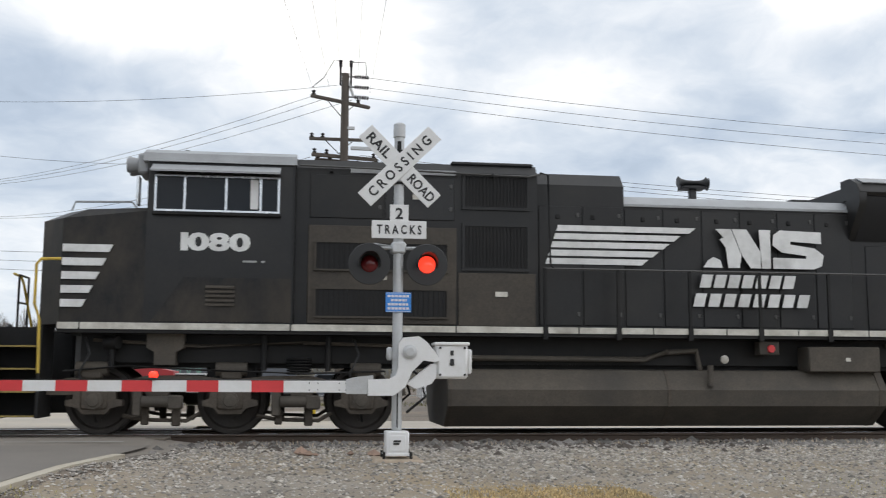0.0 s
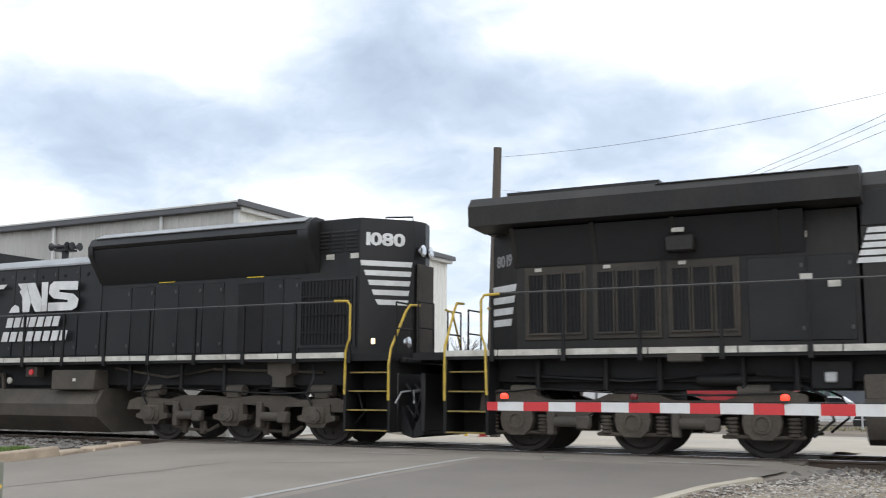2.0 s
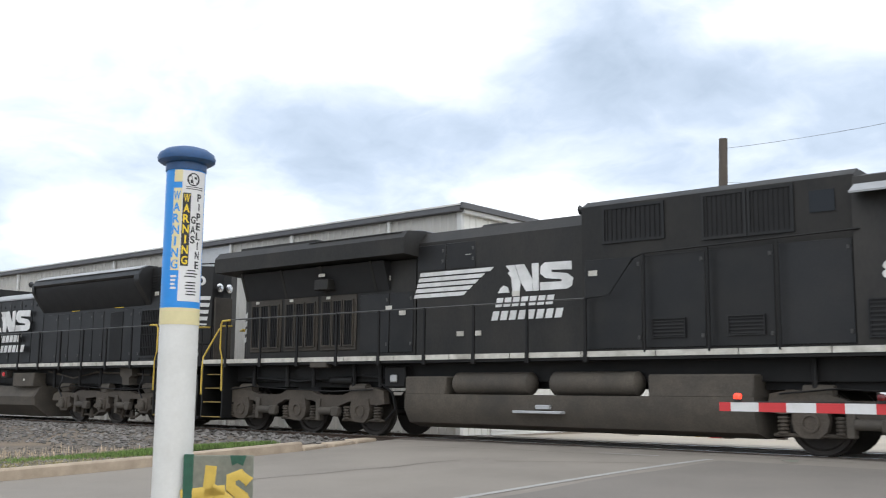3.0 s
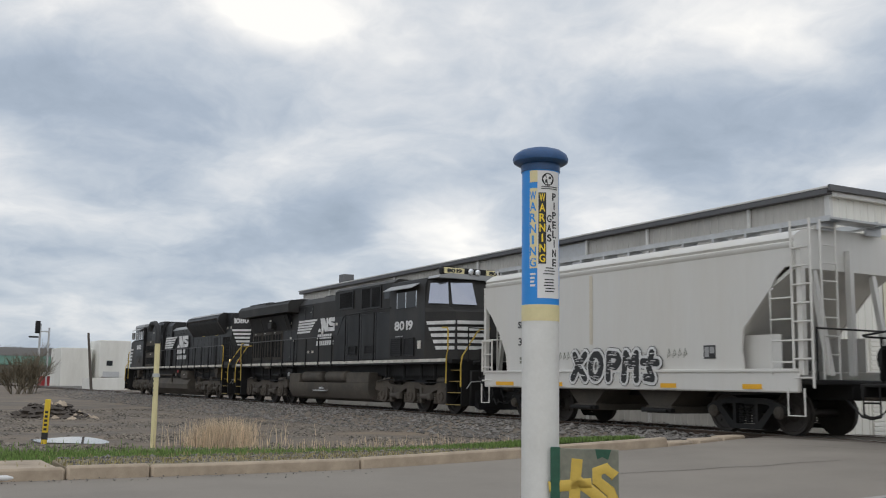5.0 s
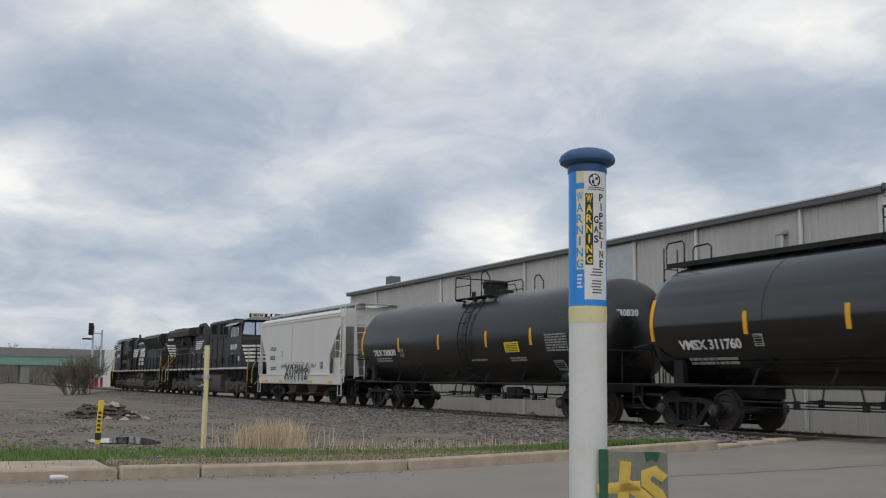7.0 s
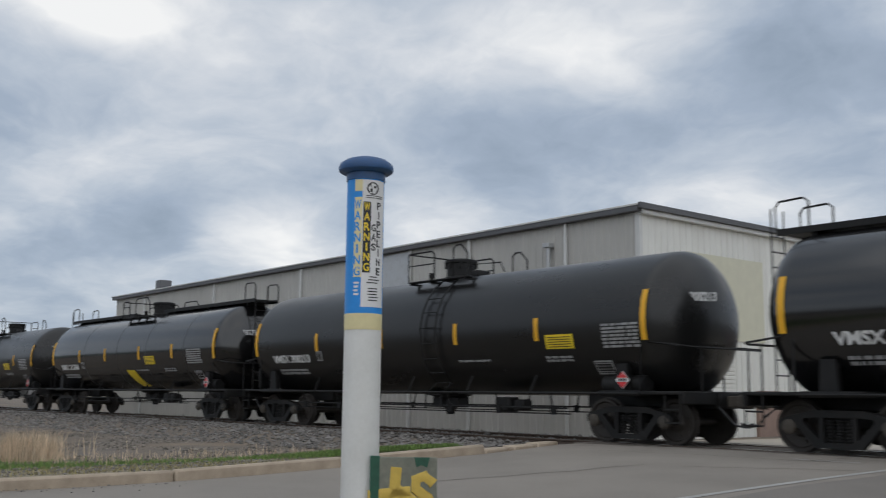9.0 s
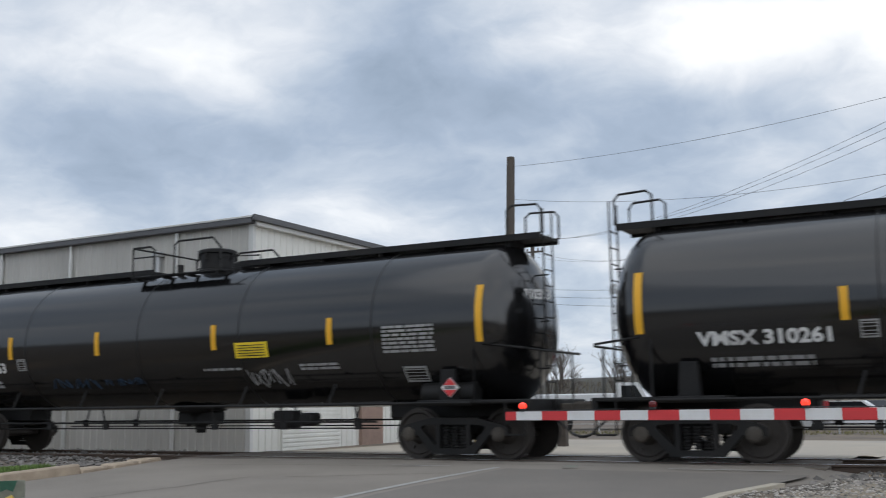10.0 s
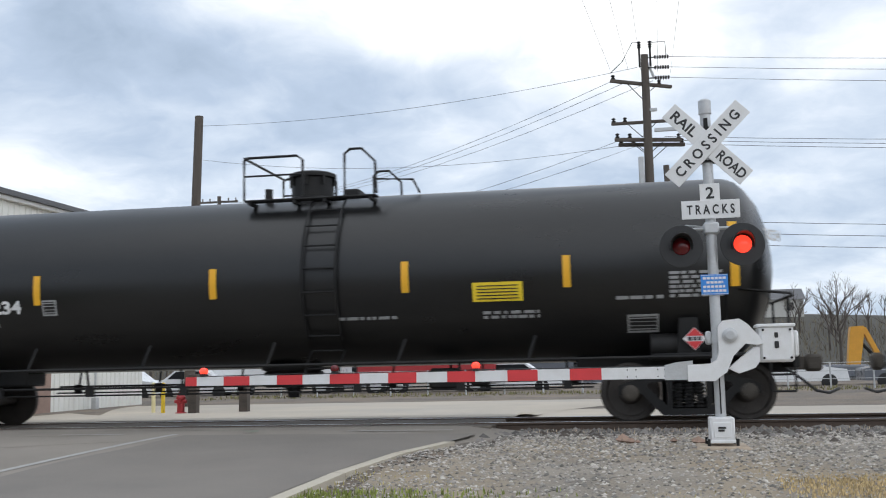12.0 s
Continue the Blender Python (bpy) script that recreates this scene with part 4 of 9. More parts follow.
    for y in (-1.03, 1.03):
        part("guard_rail", Form().pipe([(x0, y, zt - 0.12), (x0, y, zt + ht - 0.04), (x0 + 0.06, y, zt + ht), (x0 + rl - 0.1, y, zt + ht), (x0 + rl, y, zt + ht - 0.08), (x0 + rl, y, zt - 0.1)], 0.024, 6), DARK, car)
        part("guard_rail", Form().pipe([(x1 - hl, y, zt - 0.12), (x1 - hl, y, zt + ht - 0.02), (x1 - hl + 0.1, y, zt + ht + 0.06), (x1 - 0.25, y, zt + ht + 0.06), (x1 - 0.02, y, zt + ht - 0.17), (x1, y, zt - 0.1)], 0.024, 6), DARK, car)
        part("guard_rail", Form().cyl((x0, y, zt + 0.3), (x0 + rl, y, zt + 0.3), 0.018, n=5), DARK, car)
    part("guard_rail", Form().pipe([(x0, -1.03, zt + ht), (x0, 1.03, zt + ht)], 0.022, 6), DARK, car)
    part("guard_rail", Form().pipe([(x1 - 0.05, -1.0, zt + 0.15), (x1 + 0.5, -0.4, zt + 0.22), (x1 + 0.62, -0.4, zt - 0.02)], 0.022, 6), DARK, car)
    part("valve_box", Form().box(1.0, 1.3, -0.25, 0.2, zt - 0.05, zt + 0.14, 0.03), DARK, car)
    part("relief_valve", Form().cyl((-0.3, -0.45, zt - 0.1), (-0.3, -0.45, zt + 0.16), 0.07, n=10), DARK, car)
    if walkway:
        f = Form()
        for a, b in ((-8.15, x0), (x1, 8.28)):
            f.box(a, b, -0.42, 0.42, zt + 0.05, zt + 0.085)
            f.box(a, b, -0.46, -0.42, zt + 0.0, zt + 0.12)
            f.box(a, b, 0.42, 0.46, zt + 0.0, zt + 0.12)
            n = 5
            for i in range(n):
                x = a + (b - a) * (i + 0.5) / n
                f.box(x - 0.05, x + 0.05, -0.35, 0.35, zt - 0.08, zt + 0.07)
        part("walkway", f, DARK, car, "black steel roof walkway")
        for d in (-1, 1):
            f = Form()
            xe = 8.30 if d > 0 else 8.17
            for y in (-0.44, 0.44):
                f.pipe([(d * xe, y, zt + 0.1), (d * xe, y, zt + 0.54), (d * (xe - 0.08), y, zt + 0.64), (d * (xe - 0.58), y, zt + 0.66), (d * (xe - 0.68), y, zt + 0.58), (d * (xe - 0.68), y, zt + 0.1)], 0.022, 6)
            for y in (-0.44, 0.0):
                f.cyl((d * (xe + 0.03 + 0.07 * (d < 0)), y, 1.05), (d * (xe + 0.03 + 0.07 * (d < 0)), y, zt + 0.54), 0.018, n=6)
            for i in range(10):
                f.cyl((d * (xe + 0.03 + 0.07 * (d < 0)), -0.44, 1.35 + i * 0.29), (d * (xe + 0.03 + 0.07 * (d < 0)), 0.0, 1.35 + i * 0.29), 0.014, n=5)
            for z in (1.6, 2.45, 3.3):
                f.cyl((d * 8.05, -0.22, z), (d * (xe + 0.03 + 0.07 * (d < 0)), -0.22, z), 0.016, n=5)
            part("end_ladder", f, DARK, car)
    else:
        f = Form()
        bow = [radians(a) for a in (-50, -38, -24, -10, 4, 18, 32, 46, 58)]
        for x in (0.65, 1.22):
            f.pipe([(x, -1.40, 0.62), (x, -1.36, 0.95)] + [(x, -(CR + 0.09) * math.cos(a), CZ + (CR + 0.09) * math.sin(a)) for a in bow], 0.022, 6)
        for a in bow:
            y, z = -(CR + 0.09) * math.cos(a), CZ + (CR + 0.09) * math.sin(a)
            f.cyl((0.65, y, z), (1.22, y, z), 0.016, n=5)
        for z in (0.66, 0.94):
            f.cyl((0.65, -1.38, z), (1.22, -1.38, z), 0.016, n=5)
        part("side_ladder", f, DARK, car, "black steel side ladder")
    # end handrails
    for d in (-1, 1):
        f = Form()
        f.pipe([(d * 7.35, -1.40, 1.05), (d * 7.35, -1.40, 1.95), (d * 7.42, -1.40, 2.02), (d * 8.3, -1.38, 1.92), (d * 8.36, -1.2, 1.90), (d * 8.36, 1.2, 1.90), (d * 8.3, 1.38, 1.92), (d * 7.35, 1.4, 2.02), (d * 7.35, 1.4, 1.05)], 0.022, 6)
        for y in (-0.8, 0.8):
            f.cyl((d * 8.35, y, 1.0), (d * 8.35, y, 1.9), 0.02, n=5)
        part("end_rail", f, DARK, car)
        coupler(car, d * 8.72, d)
        f = Form()
        for x in (d * 7.95, d * 8.3):
            f.cyl((x, -1.44, 1.0), (x, -1.44, 0.45), 0.018, n=5)
        for z in (0.45, 0.7):
            f.cyl((d * 7.95, -1.44, z), (d * 8.3, -1.44, z), 0.018, n=5)
        part("sill_step", f, DARK, car)
    if not walkway:
        part("hand_brake", Form().box(-8.36, -8.28, -0.9, -0.4, 1.1, 1.7, 0.03).lathe([(0, 0.26), (0.02, 0.26), (0.03, 0.2), (0.03, 0.05)], (-8.36, -0.65, 1.5), (-1, 0, 0), 16), DARK, car)
    for x in (-6.76, 6.76):
        freight_bogie(car, x)
    # reflectors and lettering on the near side
    for x in ((-4.39, -1.67, 1.57, 4.37) if walkway else (-4.11, -0.91, 2.36, 4.95) if number[0] == "T" else (-4.15, -1.1, 1.86, 4.56)):
        part("reflector", on_shell(x - 0.06, x + 0.06, 2.12, 2.62), YELLOW, car, "yellow reflective strip")
    for x in (-7.5, 7.5):
        part("reflector", on_shell(x - 0.065, x + 0.065, 2.05, 3.05), YELLOW, car, "long yellow reflective strip")
    shift, rise = (0.18, 0.16) if number[0] == "T" else (0.0, 0.0)
    shell_text(car, number, -6.60 + shift, -4.60 + shift, 1.82 + rise, 2.05 + rise, LETTER)
    shell_bars(car, -6.42 + shift, -4.88, 1.48 + 1.7 * rise, 1.66 + 1.7 * rise, 2, seed)
    part("placard", on_shell(-4.20 + shift, -3.94 + shift, 1.86 + rise / 2, 2.12 + rise / 2), DIM_LETTER, car, "small framed stencil")
    part("placard_field", on_shell(-4.175 + shift, -3.965 + shift, 1.885 + rise / 2, 2.095 + rise / 2), skin, car)
    wx = 2.1 if walkway else 3.45 if number[0] == "T" else 4.82
    far = 0.0 if walkway or number[0] == "T" else 0.9
    part("warning_panel", on_shell(wx, wx + 0.8, 1.94, 2.24), STICKERYELLOW, car, "yellow warning panel with dark lines")
    f = Form()
    for i in range(5):
        p = on_shell(wx + 0.07, wx + 0.73, 1.975 + i * 0.05, 1.99 + i * 0.05, 1)
        f.add([(x, y - 0.008, z) for x, y, z in p.v], p.f)
    part("warning_line", f, SIGNBLACK, car)
    if number == "TILX 730234":
        shell_bars(car, 5.70, 6.45, 1.89, 1.97, 1, seed + 1)
        shell_bars(car, 6.52, 7.32, 1.90, 2.32, 6, seed + 8)
    else:
        shell_bars(car, 5.53 + shift + far, 6.60 + shift + 0.85 * far, 1.91, 2.42, 7, seed + 1)
    shell_bars(car, 1.2 + 0.7 * far, 2.2 + 0.8 * far, 1.70, 1.77, 1, seed + 2)
    shell_bars(car, 3.6 + 1.25 * far, 4.5 + 1.1 * far, 1.66, 1.80, 2, seed + 3)
    part("placard", on_shell(5.86 + 0.2 * far, 6.34 + 0.2 * far, 1.40, 1.67), DIM_LETTER, car, "small framed stencil")
    part("placard_field", on_shell(5.89 + 0.2 * far, 6.31 + 0.2 * far, 1.43, 1.64), skin, car)
    m = pose(6.86, -1.36, 1.27)
    sign = part("hazard_diamond", Form().prism([(-0.175, 0), (0, -0.175), (0.175, 0), (0, 0.175)], -0.012, 0.012), SIGNWHITE, car, "red hazard diamond with a white band", at=m)
    for k in (-1, 1):
        part("hazard_red", Form().prism([(-0.125, k * 0.042), (0.125, k * 0.042), (0, k * 0.165)], -0.018, -0.0125), SIGNRED, sign)
    part("hazard_number", Form().box(-0.10, -0.04, -0.018, -0.0125, -0.03, 0.03).box(-0.02, 0.03, -0.018, -0.0125, -0.03, 0.03).box(0.05, 0.10, -0.018, -0.0125, -0.03, 0.03), SIGNBLACK, sign)
    part("placard_holder", Form().box(6.82, 6.90, -1.345, -1.20, 1.05, 1.30), DARK, car)
    for x in (-7.9, 7.9):
        e = words(number, 0.19, 1.1, bold=0.006)
        d = 1 if x > 0 else -1
        part("end_mark", e, LETTER, car, "small white mark on the tank end", at=pose(d * 8.06, -0.72, 2.92, 90, 0, d * 55), smooth=0)
    if tag == "scrawl":
        swirl(car, 2.25, 3.35, 1.34, 1.72, DIM_LETTER, seed, 5, 0.011)
        swirl(car, -3.3, -1.9, 1.42, 1.66, FADEDBLUE, seed + 5, 6, 0.012)
        swirl(car, -1.6, -0.5, 1.46, 1.64, FADEDBLUE, seed + 6, 5, 0.010)
    elif tag == "panel":
        part("yellow_panel", on_shell(0.46, 1.16, 1.18, 1.66), STICKERYELLOW, car, "square yellow notice with dark lines")
        f = Form()
        for i in range(7):
            p = on_shell(0.52, 1.10, 1.22 + i * 0.058, 1.232 + i * 0.058, 1)
            f.add([(x, y - 0.008, z) for x, y, z in p.v], p.f)
        part("notice_line", f, SIGNBLACK, car)
    elif tag == "slash":
        f = on_shell(0.2, 0.9, 1.15, 1.75, 6)
        for i, p in enumerate(f.v):
            f.v[i] = (p[0] + (1.75 - p[2]) * 0.6, p[1], p[2])
        part("yellow_panel", f, STICKERYELLOW, car, "slanted yellow notice")
    return car


# ---------------------------------------------------------------- covered hopper
def hopper_car(s):
    car = thing("hopper_car", "light grey covered hopper car with black and white graffiti", "hopper car")
    CARS.append((car, s))
    W, E = 1.52, 5.58
    side = [(-4.48, 1.30), (4.22, 1.30), (4.16, 1.70), (4.22, 2.16), (4.98, 2.95), (5.12, 3.16), (5.34, 3.32), (E, 3.34), (E, 3.72), (-E, 3.72), (-E, 3.12), (-5.30, 2.86), (-4.85, 2.30), (-4.55, 1.75)]
    for sg in (-1, 1):
        a, b = sorted((sg * W, sg * (W - 0.05)))
        part("side_wall", Form().prism(side, a, b), HOPPER, car, "light grey riveted steel side")
    for sg in (-1, 1):
        a, b = sorted((sg * (W - 0.22), sg * (W - 0.26)))
        part("web_plate", Form().prism([(4.0, 1.30), (5.0, 1.30), (5.0, 2.02), (4.0, 2.02)], a, b), HOPPER, car, "grey web plate below the slope")
    f = Form()
    f.prism([(-W, 3.70), (-W - 0.03, 3.74), (-W - 0.03, 3.80), (-W, 3.83), (-W - 0.03, 3.88), (-W, 3.93), (-1.30, 4.06), (-0.7, 4.14), (0.7, 4.14), (1.30, 4.06), (W, 3.93), (W + 0.03, 3.88), (W, 3.83), (W + 0.03, 3.80), (W + 0.03, 3.74), (W, 3.70)], -E, E, "x")
    part("roof", f, HOPPER, car)
    for d in (-1, 1):
        f = Form()
        a, b = sorted((d * E, d * (E - 0.06)))
        f.box(a, b, -W + 0.05, W - 0.05, 3.30, 3.72)
        f.prism([(d * E, 3.30), (d * (E - 0.06), 3.36), (d * 4.92, 3.0), (d * 4.05, 2.1), (d * 3.1, 1.30), (d * 3.16, 1.26), (d * 4.09, 2.06), (d * 4.96, 2.94)], -W + 0.06, W - 0.06)
        part("slope_sheet", f, HOPPER, car, "grey end slope sheet")
        f = Form()
        for y in (-0.9, 0.9):
            f.prism([(d * 5.45, 3.3), (d * 5.55, 3.3), (d * 5.9, 1.2), (d * 5.78, 1.2)], y - 0.06, y + 0.06)
        for y in (-1.45, 0, 1.45):
            a, b = sorted((d * 5.60, d * 5.72))
            f.box(a, b, y - 0.06, y + 0.06, 1.2, 3.72)
        part("end_post", f, HOPPER, car, "grey end posts")
    for sg in (-1, 1):
        a, b = sorted((sg * (W + 0.03), sg * (W - 0.08)))
        part("side_sill", Form().box(-5.62, 5.62, a, b, 0.86, 1.32, 0.03), HOPPER, car)
        a, b = sorted((sg * (W + 0.06), sg * (W - 0.02)))
        part("sill_ledge", Form().box(-5.62, 5.62, a, b, 1.26, 1.325, 0.01), HOPPER, car)
    f = Form().box(-5.9, 5.9, -0.35, 0.35, 0.72, 1.1, 0.03)
    for d in (-1, 1):
        a, b = sorted((d * 4.9, d * 5.95))
        f.box(a, b, -1.45, 1.45, 1.02, 1.12, 0.02)
        a, b = sorted((d * 3.4, d * 4.2))
        f.box(a, b, -1.4, 1.4, 0.8, 1.05, 0.02)
    part("underframe", f, DARK, car)
    for x in (-1.35, 1.35):
        f = Form()
        f.prism([(x - 1.25, 1.3), (x + 1.25, 1.3), (x + 0.35, 0.50), (x - 0.35, 0.50)], -1.2, 1.2)
        f.box(x - 0.45, x + 0.45, -1.25, 1.25, 0.34, 0.50, 0.02)
        part("discharge_hopper", f, BROWN, car, "dirty brown discharge hopper")
        part("outlet_gate", Form().box(x - 0.5, x + 0.5, -1.34, -1.2, 0.36, 0.46, 0.01).cyl((x - 0.4, -1.38, 0.40), (x + 0.4, -1.38, 0.40), 0.04, n=8), DARK, car)
    # roof walk
    f = Form()
    for y0, y1 in ((-0.95, -0.5), (0.5, 0.95)):
        f.box(-6.0, 6.0, y0, y1, 4.26, 4.30)
        f.box(-6.0, 6.0, y0 - 0.01, y0 + 0.01, 4.22, 4.33)
        for i in range(13):
            x = -5.7 + i * 0.95
            f.box(x - 0.03, x + 0.03, y0, y1, 4.08, 4.27)
    for d in (-1, 1):
        a, b = sorted((d * 5.55, d * 6.0))
        f.box(a, b, -0.95, 0.95, 4.26, 4.30)
    part("roof_walk", f, GALV, car, "galvanised grating roof walk")
    part("hatch", Form().box(-5.0, 5.0, -0.32, 0.32, 4.13, 4.26, 0.04), HOPPER, car)
    for d in (-1, 1):
        f = Form()
        tall = d > 0
        for x in (5.52, 5.98) if tall else (5.22, 5.72):
            f.cyl((d * x, -1.55, 0.95 if x > 5.9 else 1.3), (d * x, -1.55, 4.22 if tall else 2.18), 0.028, n=6)
        for i in range(9 if tall else 4):
            z = 1.15 + i * 0.36 if tall else 1.05 + i * 0.37
            f.cyl((d * (5.52 if tall else 5.22), -1.55, z), (d * (5.98 if tall else 5.72), -1.55, z), 0.02, n=5)
        if tall:
            f.pipe([(4.98, -1.56, 1.2), (4.98, -1.56, 2.85), (5.05, -1.55, 2.92)], 0.026, 6)
            for i in range(4):
                z = 1.45 + i * 0.42
                f.cyl((4.98, -1.56, z), (5.52, -1.55, z), 0.02, n=5)
        else:
            f.pipe([(-4.75, -1.54, 2.18), (-5.2, -1.55, 2.20), (-5.72, -1.55, 2.18)], 0.022, 6)
        f.pipe([(d * 5.35, -1.55, 0.95), (d * 5.35, -1.55, 0.42), (d * 5.75, -1.55, 0.42), (d * 5.75, -1.55, 0.95)], 0.022, 6)
        for y in (-1.0, -0.55):
            f.cyl((d * 5.78, y, 1.1), (d * 5.78, y, 4.26), 0.026, n=6)
        for i in range(9):
            f.cyl((d * 5.78, -1.0, 1.25 + i * 0.36), (d * 5.78, -0.55, 1.25 + i * 0.36), 0.018, n=5)
        part("ladder", f, HOPPER, car, "grey corner ladder and grab irons")
        coupler(car, d * 6.05, d)
        f = Form()
        f.pipe([(d * 5.95, -1.4, 1.1), (d * 5.95, -1.4, 2.1), (d * 5.95, 1.4, 2.1), (d * 5.95, 1.4, 1.1)], 0.022, 6)
        part("end_rail", f, DARK, car)
    for x in (-3.82, 3.82):
        freight_bogie(car, x)
    y = -W - 0.01
    text_part(car, "SHQX", -3.93, -3.04, 2.44, 2.66, y, SIGNBLACK, "reporting_mark", "black stencilled mark", bold=0.004)
    text_part(car, "3013", -3.91, -3.21, 2.00, 2.21, y, SIGNBLACK, "reporting_mark", "black stencilled number", bold=0.004)
    bars(car, -3.84, -2.96, 1.50, 1.70, y, 2, SIGNTAN, "stencil", 3)
    part("placard", Form().box(-2.36, -2.09, y - 0.004, y + 0.004, 2.17, 2.42), DIM_LETTER, car, "small stencil square")
    part("placard_field", Form().box(-2.33, -2.12, y - 0.007, y - 0.003, 2.20, 2.39), HOPPER, car)
    part("placard", Form().box(3.1, 3.44, y - 0.004, y + 0.004, 1.55, 1.83), SIGNBLACK, car, "small black stencil square")
    part("placard", Form().box(3.13, 3.25, y - 0.008, y - 0.003, 1.58, 1.80).box(3.28, 3.41, y - 0.008, y - 0.003, 1.66, 1.80), DIM_LETTER, car)
    # graffiti: fat black strokes with a white halo and a thin black outline, over the sill
    loop = [(0.5 + 0.42 * math.cos(k * 0.6283), 0.5 + 0.46 * math.sin(k * 0.6283)) for k in range(11)]
    glyphs = [[[(0.0, 0.0), (0.35, 0.5), (0.9, 1.0)], [(0.05, 1.0), (0.45, 0.5), (1.0, 0.0)]], [loop],
              [[(0.2, 0.0), (0.15, 1.0), (0.75, 0.95), (0.95, 0.72), (0.7, 0.48), (0.25, 0.5)]],
              [[(0.05, 0.0), (0.1, 0.95), (0.5, 0.5), (0.85, 0.95), (0.95, 0.0)]],
              [[(0.0, 0.65), (1.0, 0.62)], [(0.6, 1.0), (0.45, 0.45), (0.75, 0.0), (0.25, 0.05)]]]

    def ribbon(lines, r, y0, y1):
        f = Form()
        for i, line in enumerate(lines):
            for j, p in enumerate(line):
                e = 0.0002 * ((j + 5 * i) % 9)
                f.prism([(p[0] + r * math.cos(k * 0.7854 + 0.39), p[1] + r * math.sin(k * 0.7854 + 0.39)) for k in range(8)], y0 - e, y1)
                if j:
                    q = line[j - 1]
                    l = math.hypot(p[0] - q[0], p[1] - q[1])
                    nx, nz = -(p[1] - q[1]) / l * r, (p[0] - q[0]) / l * r
                    f.prism([(q[0] + nx, q[1] + nz), (q[0] - nx, q[1] - nz), (p[0] - nx, p[1] - nz), (p[0] + nx, p[1] + nz)], y0 - e - 0.0001, y1)
        return f

    for i, glyph in enumerate(glyphs):
        x0, z0, z1 = -1.40 + i * 0.645, 1.12 - 0.02 * (i % 2), 1.70 + 0.03 * (i % 2)
        lines = [[(x0 + p[0] * 0.50 + (p[1] - 0.5) * 0.06, z0 + p[1] * (z1 - z0)) for p in line] for line in glyph]
        d = 0.002 * (i % 2)
        part("graffiti_outline", ribbon(lines, 0.172, y - 0.036 - d, y - 0.030), SIGNBLACK, car, "black sprayed outline", smooth=0)
        part("graffiti_halo", ribbon(lines, 0.156, y - 0.044 - d, y - 0.038), LETTER, car, "white sprayed halo", smooth=0)
        part("graffiti_stroke", ribbon(lines, 0.088, y - 0.052 - d, y - 0.046), SIGNBLACK, car, "fat black sprayed stroke", smooth=0)
        rnd = random.Random(i)
        f = Form()
        for k in range(26):
            zz = z0 + rnd.uniform(-0.12, 0.62)
            xx = x0 + rnd.uniform(-0.05, 0.35)
            f.box(xx, xx + rnd.uniform(0.04, 0.16), y - 0.058 - 0.0004 * k, y - 0.054, zz, zz + 0.014)
        tagged(part("graffiti_fleck", f, LETTER, car), "thin white sprayed streaks", kind="stuff")
    for k in range(8):
        x = (-2.22 if k < 4 else 1.98) + (k % 4) * 0.17
        part("scribble", Form().pipe([(x, y - 0.004, 1.58), (x + 0.05, y - 0.004, 1.78), (x + 0.10, y - 0.004, 1.66), (x + 0.04, y - 0.004, 1.62)], 0.007, 4), SIGNTAN, car)
    part("rust_streak", Form().box(-0.80, -0.68, y - 0.0005, y + 0.004, 1.95, 3.66), material("rust_streak", (0.60, 0.55, 0.45), 0.7, vary=0.2, scale=2, bump=0.0, stretch=(4, 1, 0.2)), car, "faint brown run-off streak")
    for x, w in ((-4.97, 0.85), (-2.36, 0.46), (1.76, 0.5), (4.2, 0.5)):
        part("reflector", Form().box(x, x + w, -W - 0.045, -W - 0.03, 0.92, 1.02), YELLOW, car, "yellow reflective strip")
    return car


# ---------------------------------------------------------------- crossing signal with its gate
SX, SY = 1.11, 12.2
signal = thing("crossing_signal", "white railroad crossing signal with lowered striped gate arm", "crossing signal", at=pose(SX, SY, -0.08))


def sig(name, form, mat, label="", parent=None, at=None, smooth=40):
    return part(name, form, mat, parent or signal, label, at, smooth)


sig("foundation", Form().box(-0.30, 0.30, -0.30, 0.30, -0.3, 0.04, 0.03), CONCRETE)
for x in (-0.16, 0.16):
    for y in (-0.16, 0.16):
        sig("anchor_bolt", Form().cyl((x, y, 0.03), (x, y, 0.12), 0.018, n=6), DARK)
sig("base_box", Form().box(-0.14, 0.14, -0.14, 0.14, 0.08, 0.36, 0.015).box(-0.16, 0.16, -0.16, 0.16, 0.07, 0.10, 0.005).box(-0.10, 0.10, -0.15, -0.14, 0.13, 0.31, 0.01), SIGNWHITE, "pale cast junction base")
bars(signal, -0.05, 0.06, 0.20, 0.26, -0.152, 2, SIGNBLACK, "stencil", 8)
sig("mast", Form().cyl((0, 0, 0.3), (0, 0, 4.12), 0.062, n=20).lathe([(0, 0.075), (0.16, 0.075), (0.18, 0.05)], (0, 0, 3.96), (0, 0, 1), 20), GALV, "scuffed aluminium mast")
sig("mast_scuff", Form().box(-0.008, 0.008, -0.066, -0.06, 0.4, 1.0), DARK)
sig("mast_scuff", Form().box(-0.03, 0.02, -0.068, -0.06, 3.62, 3.90), DARK)
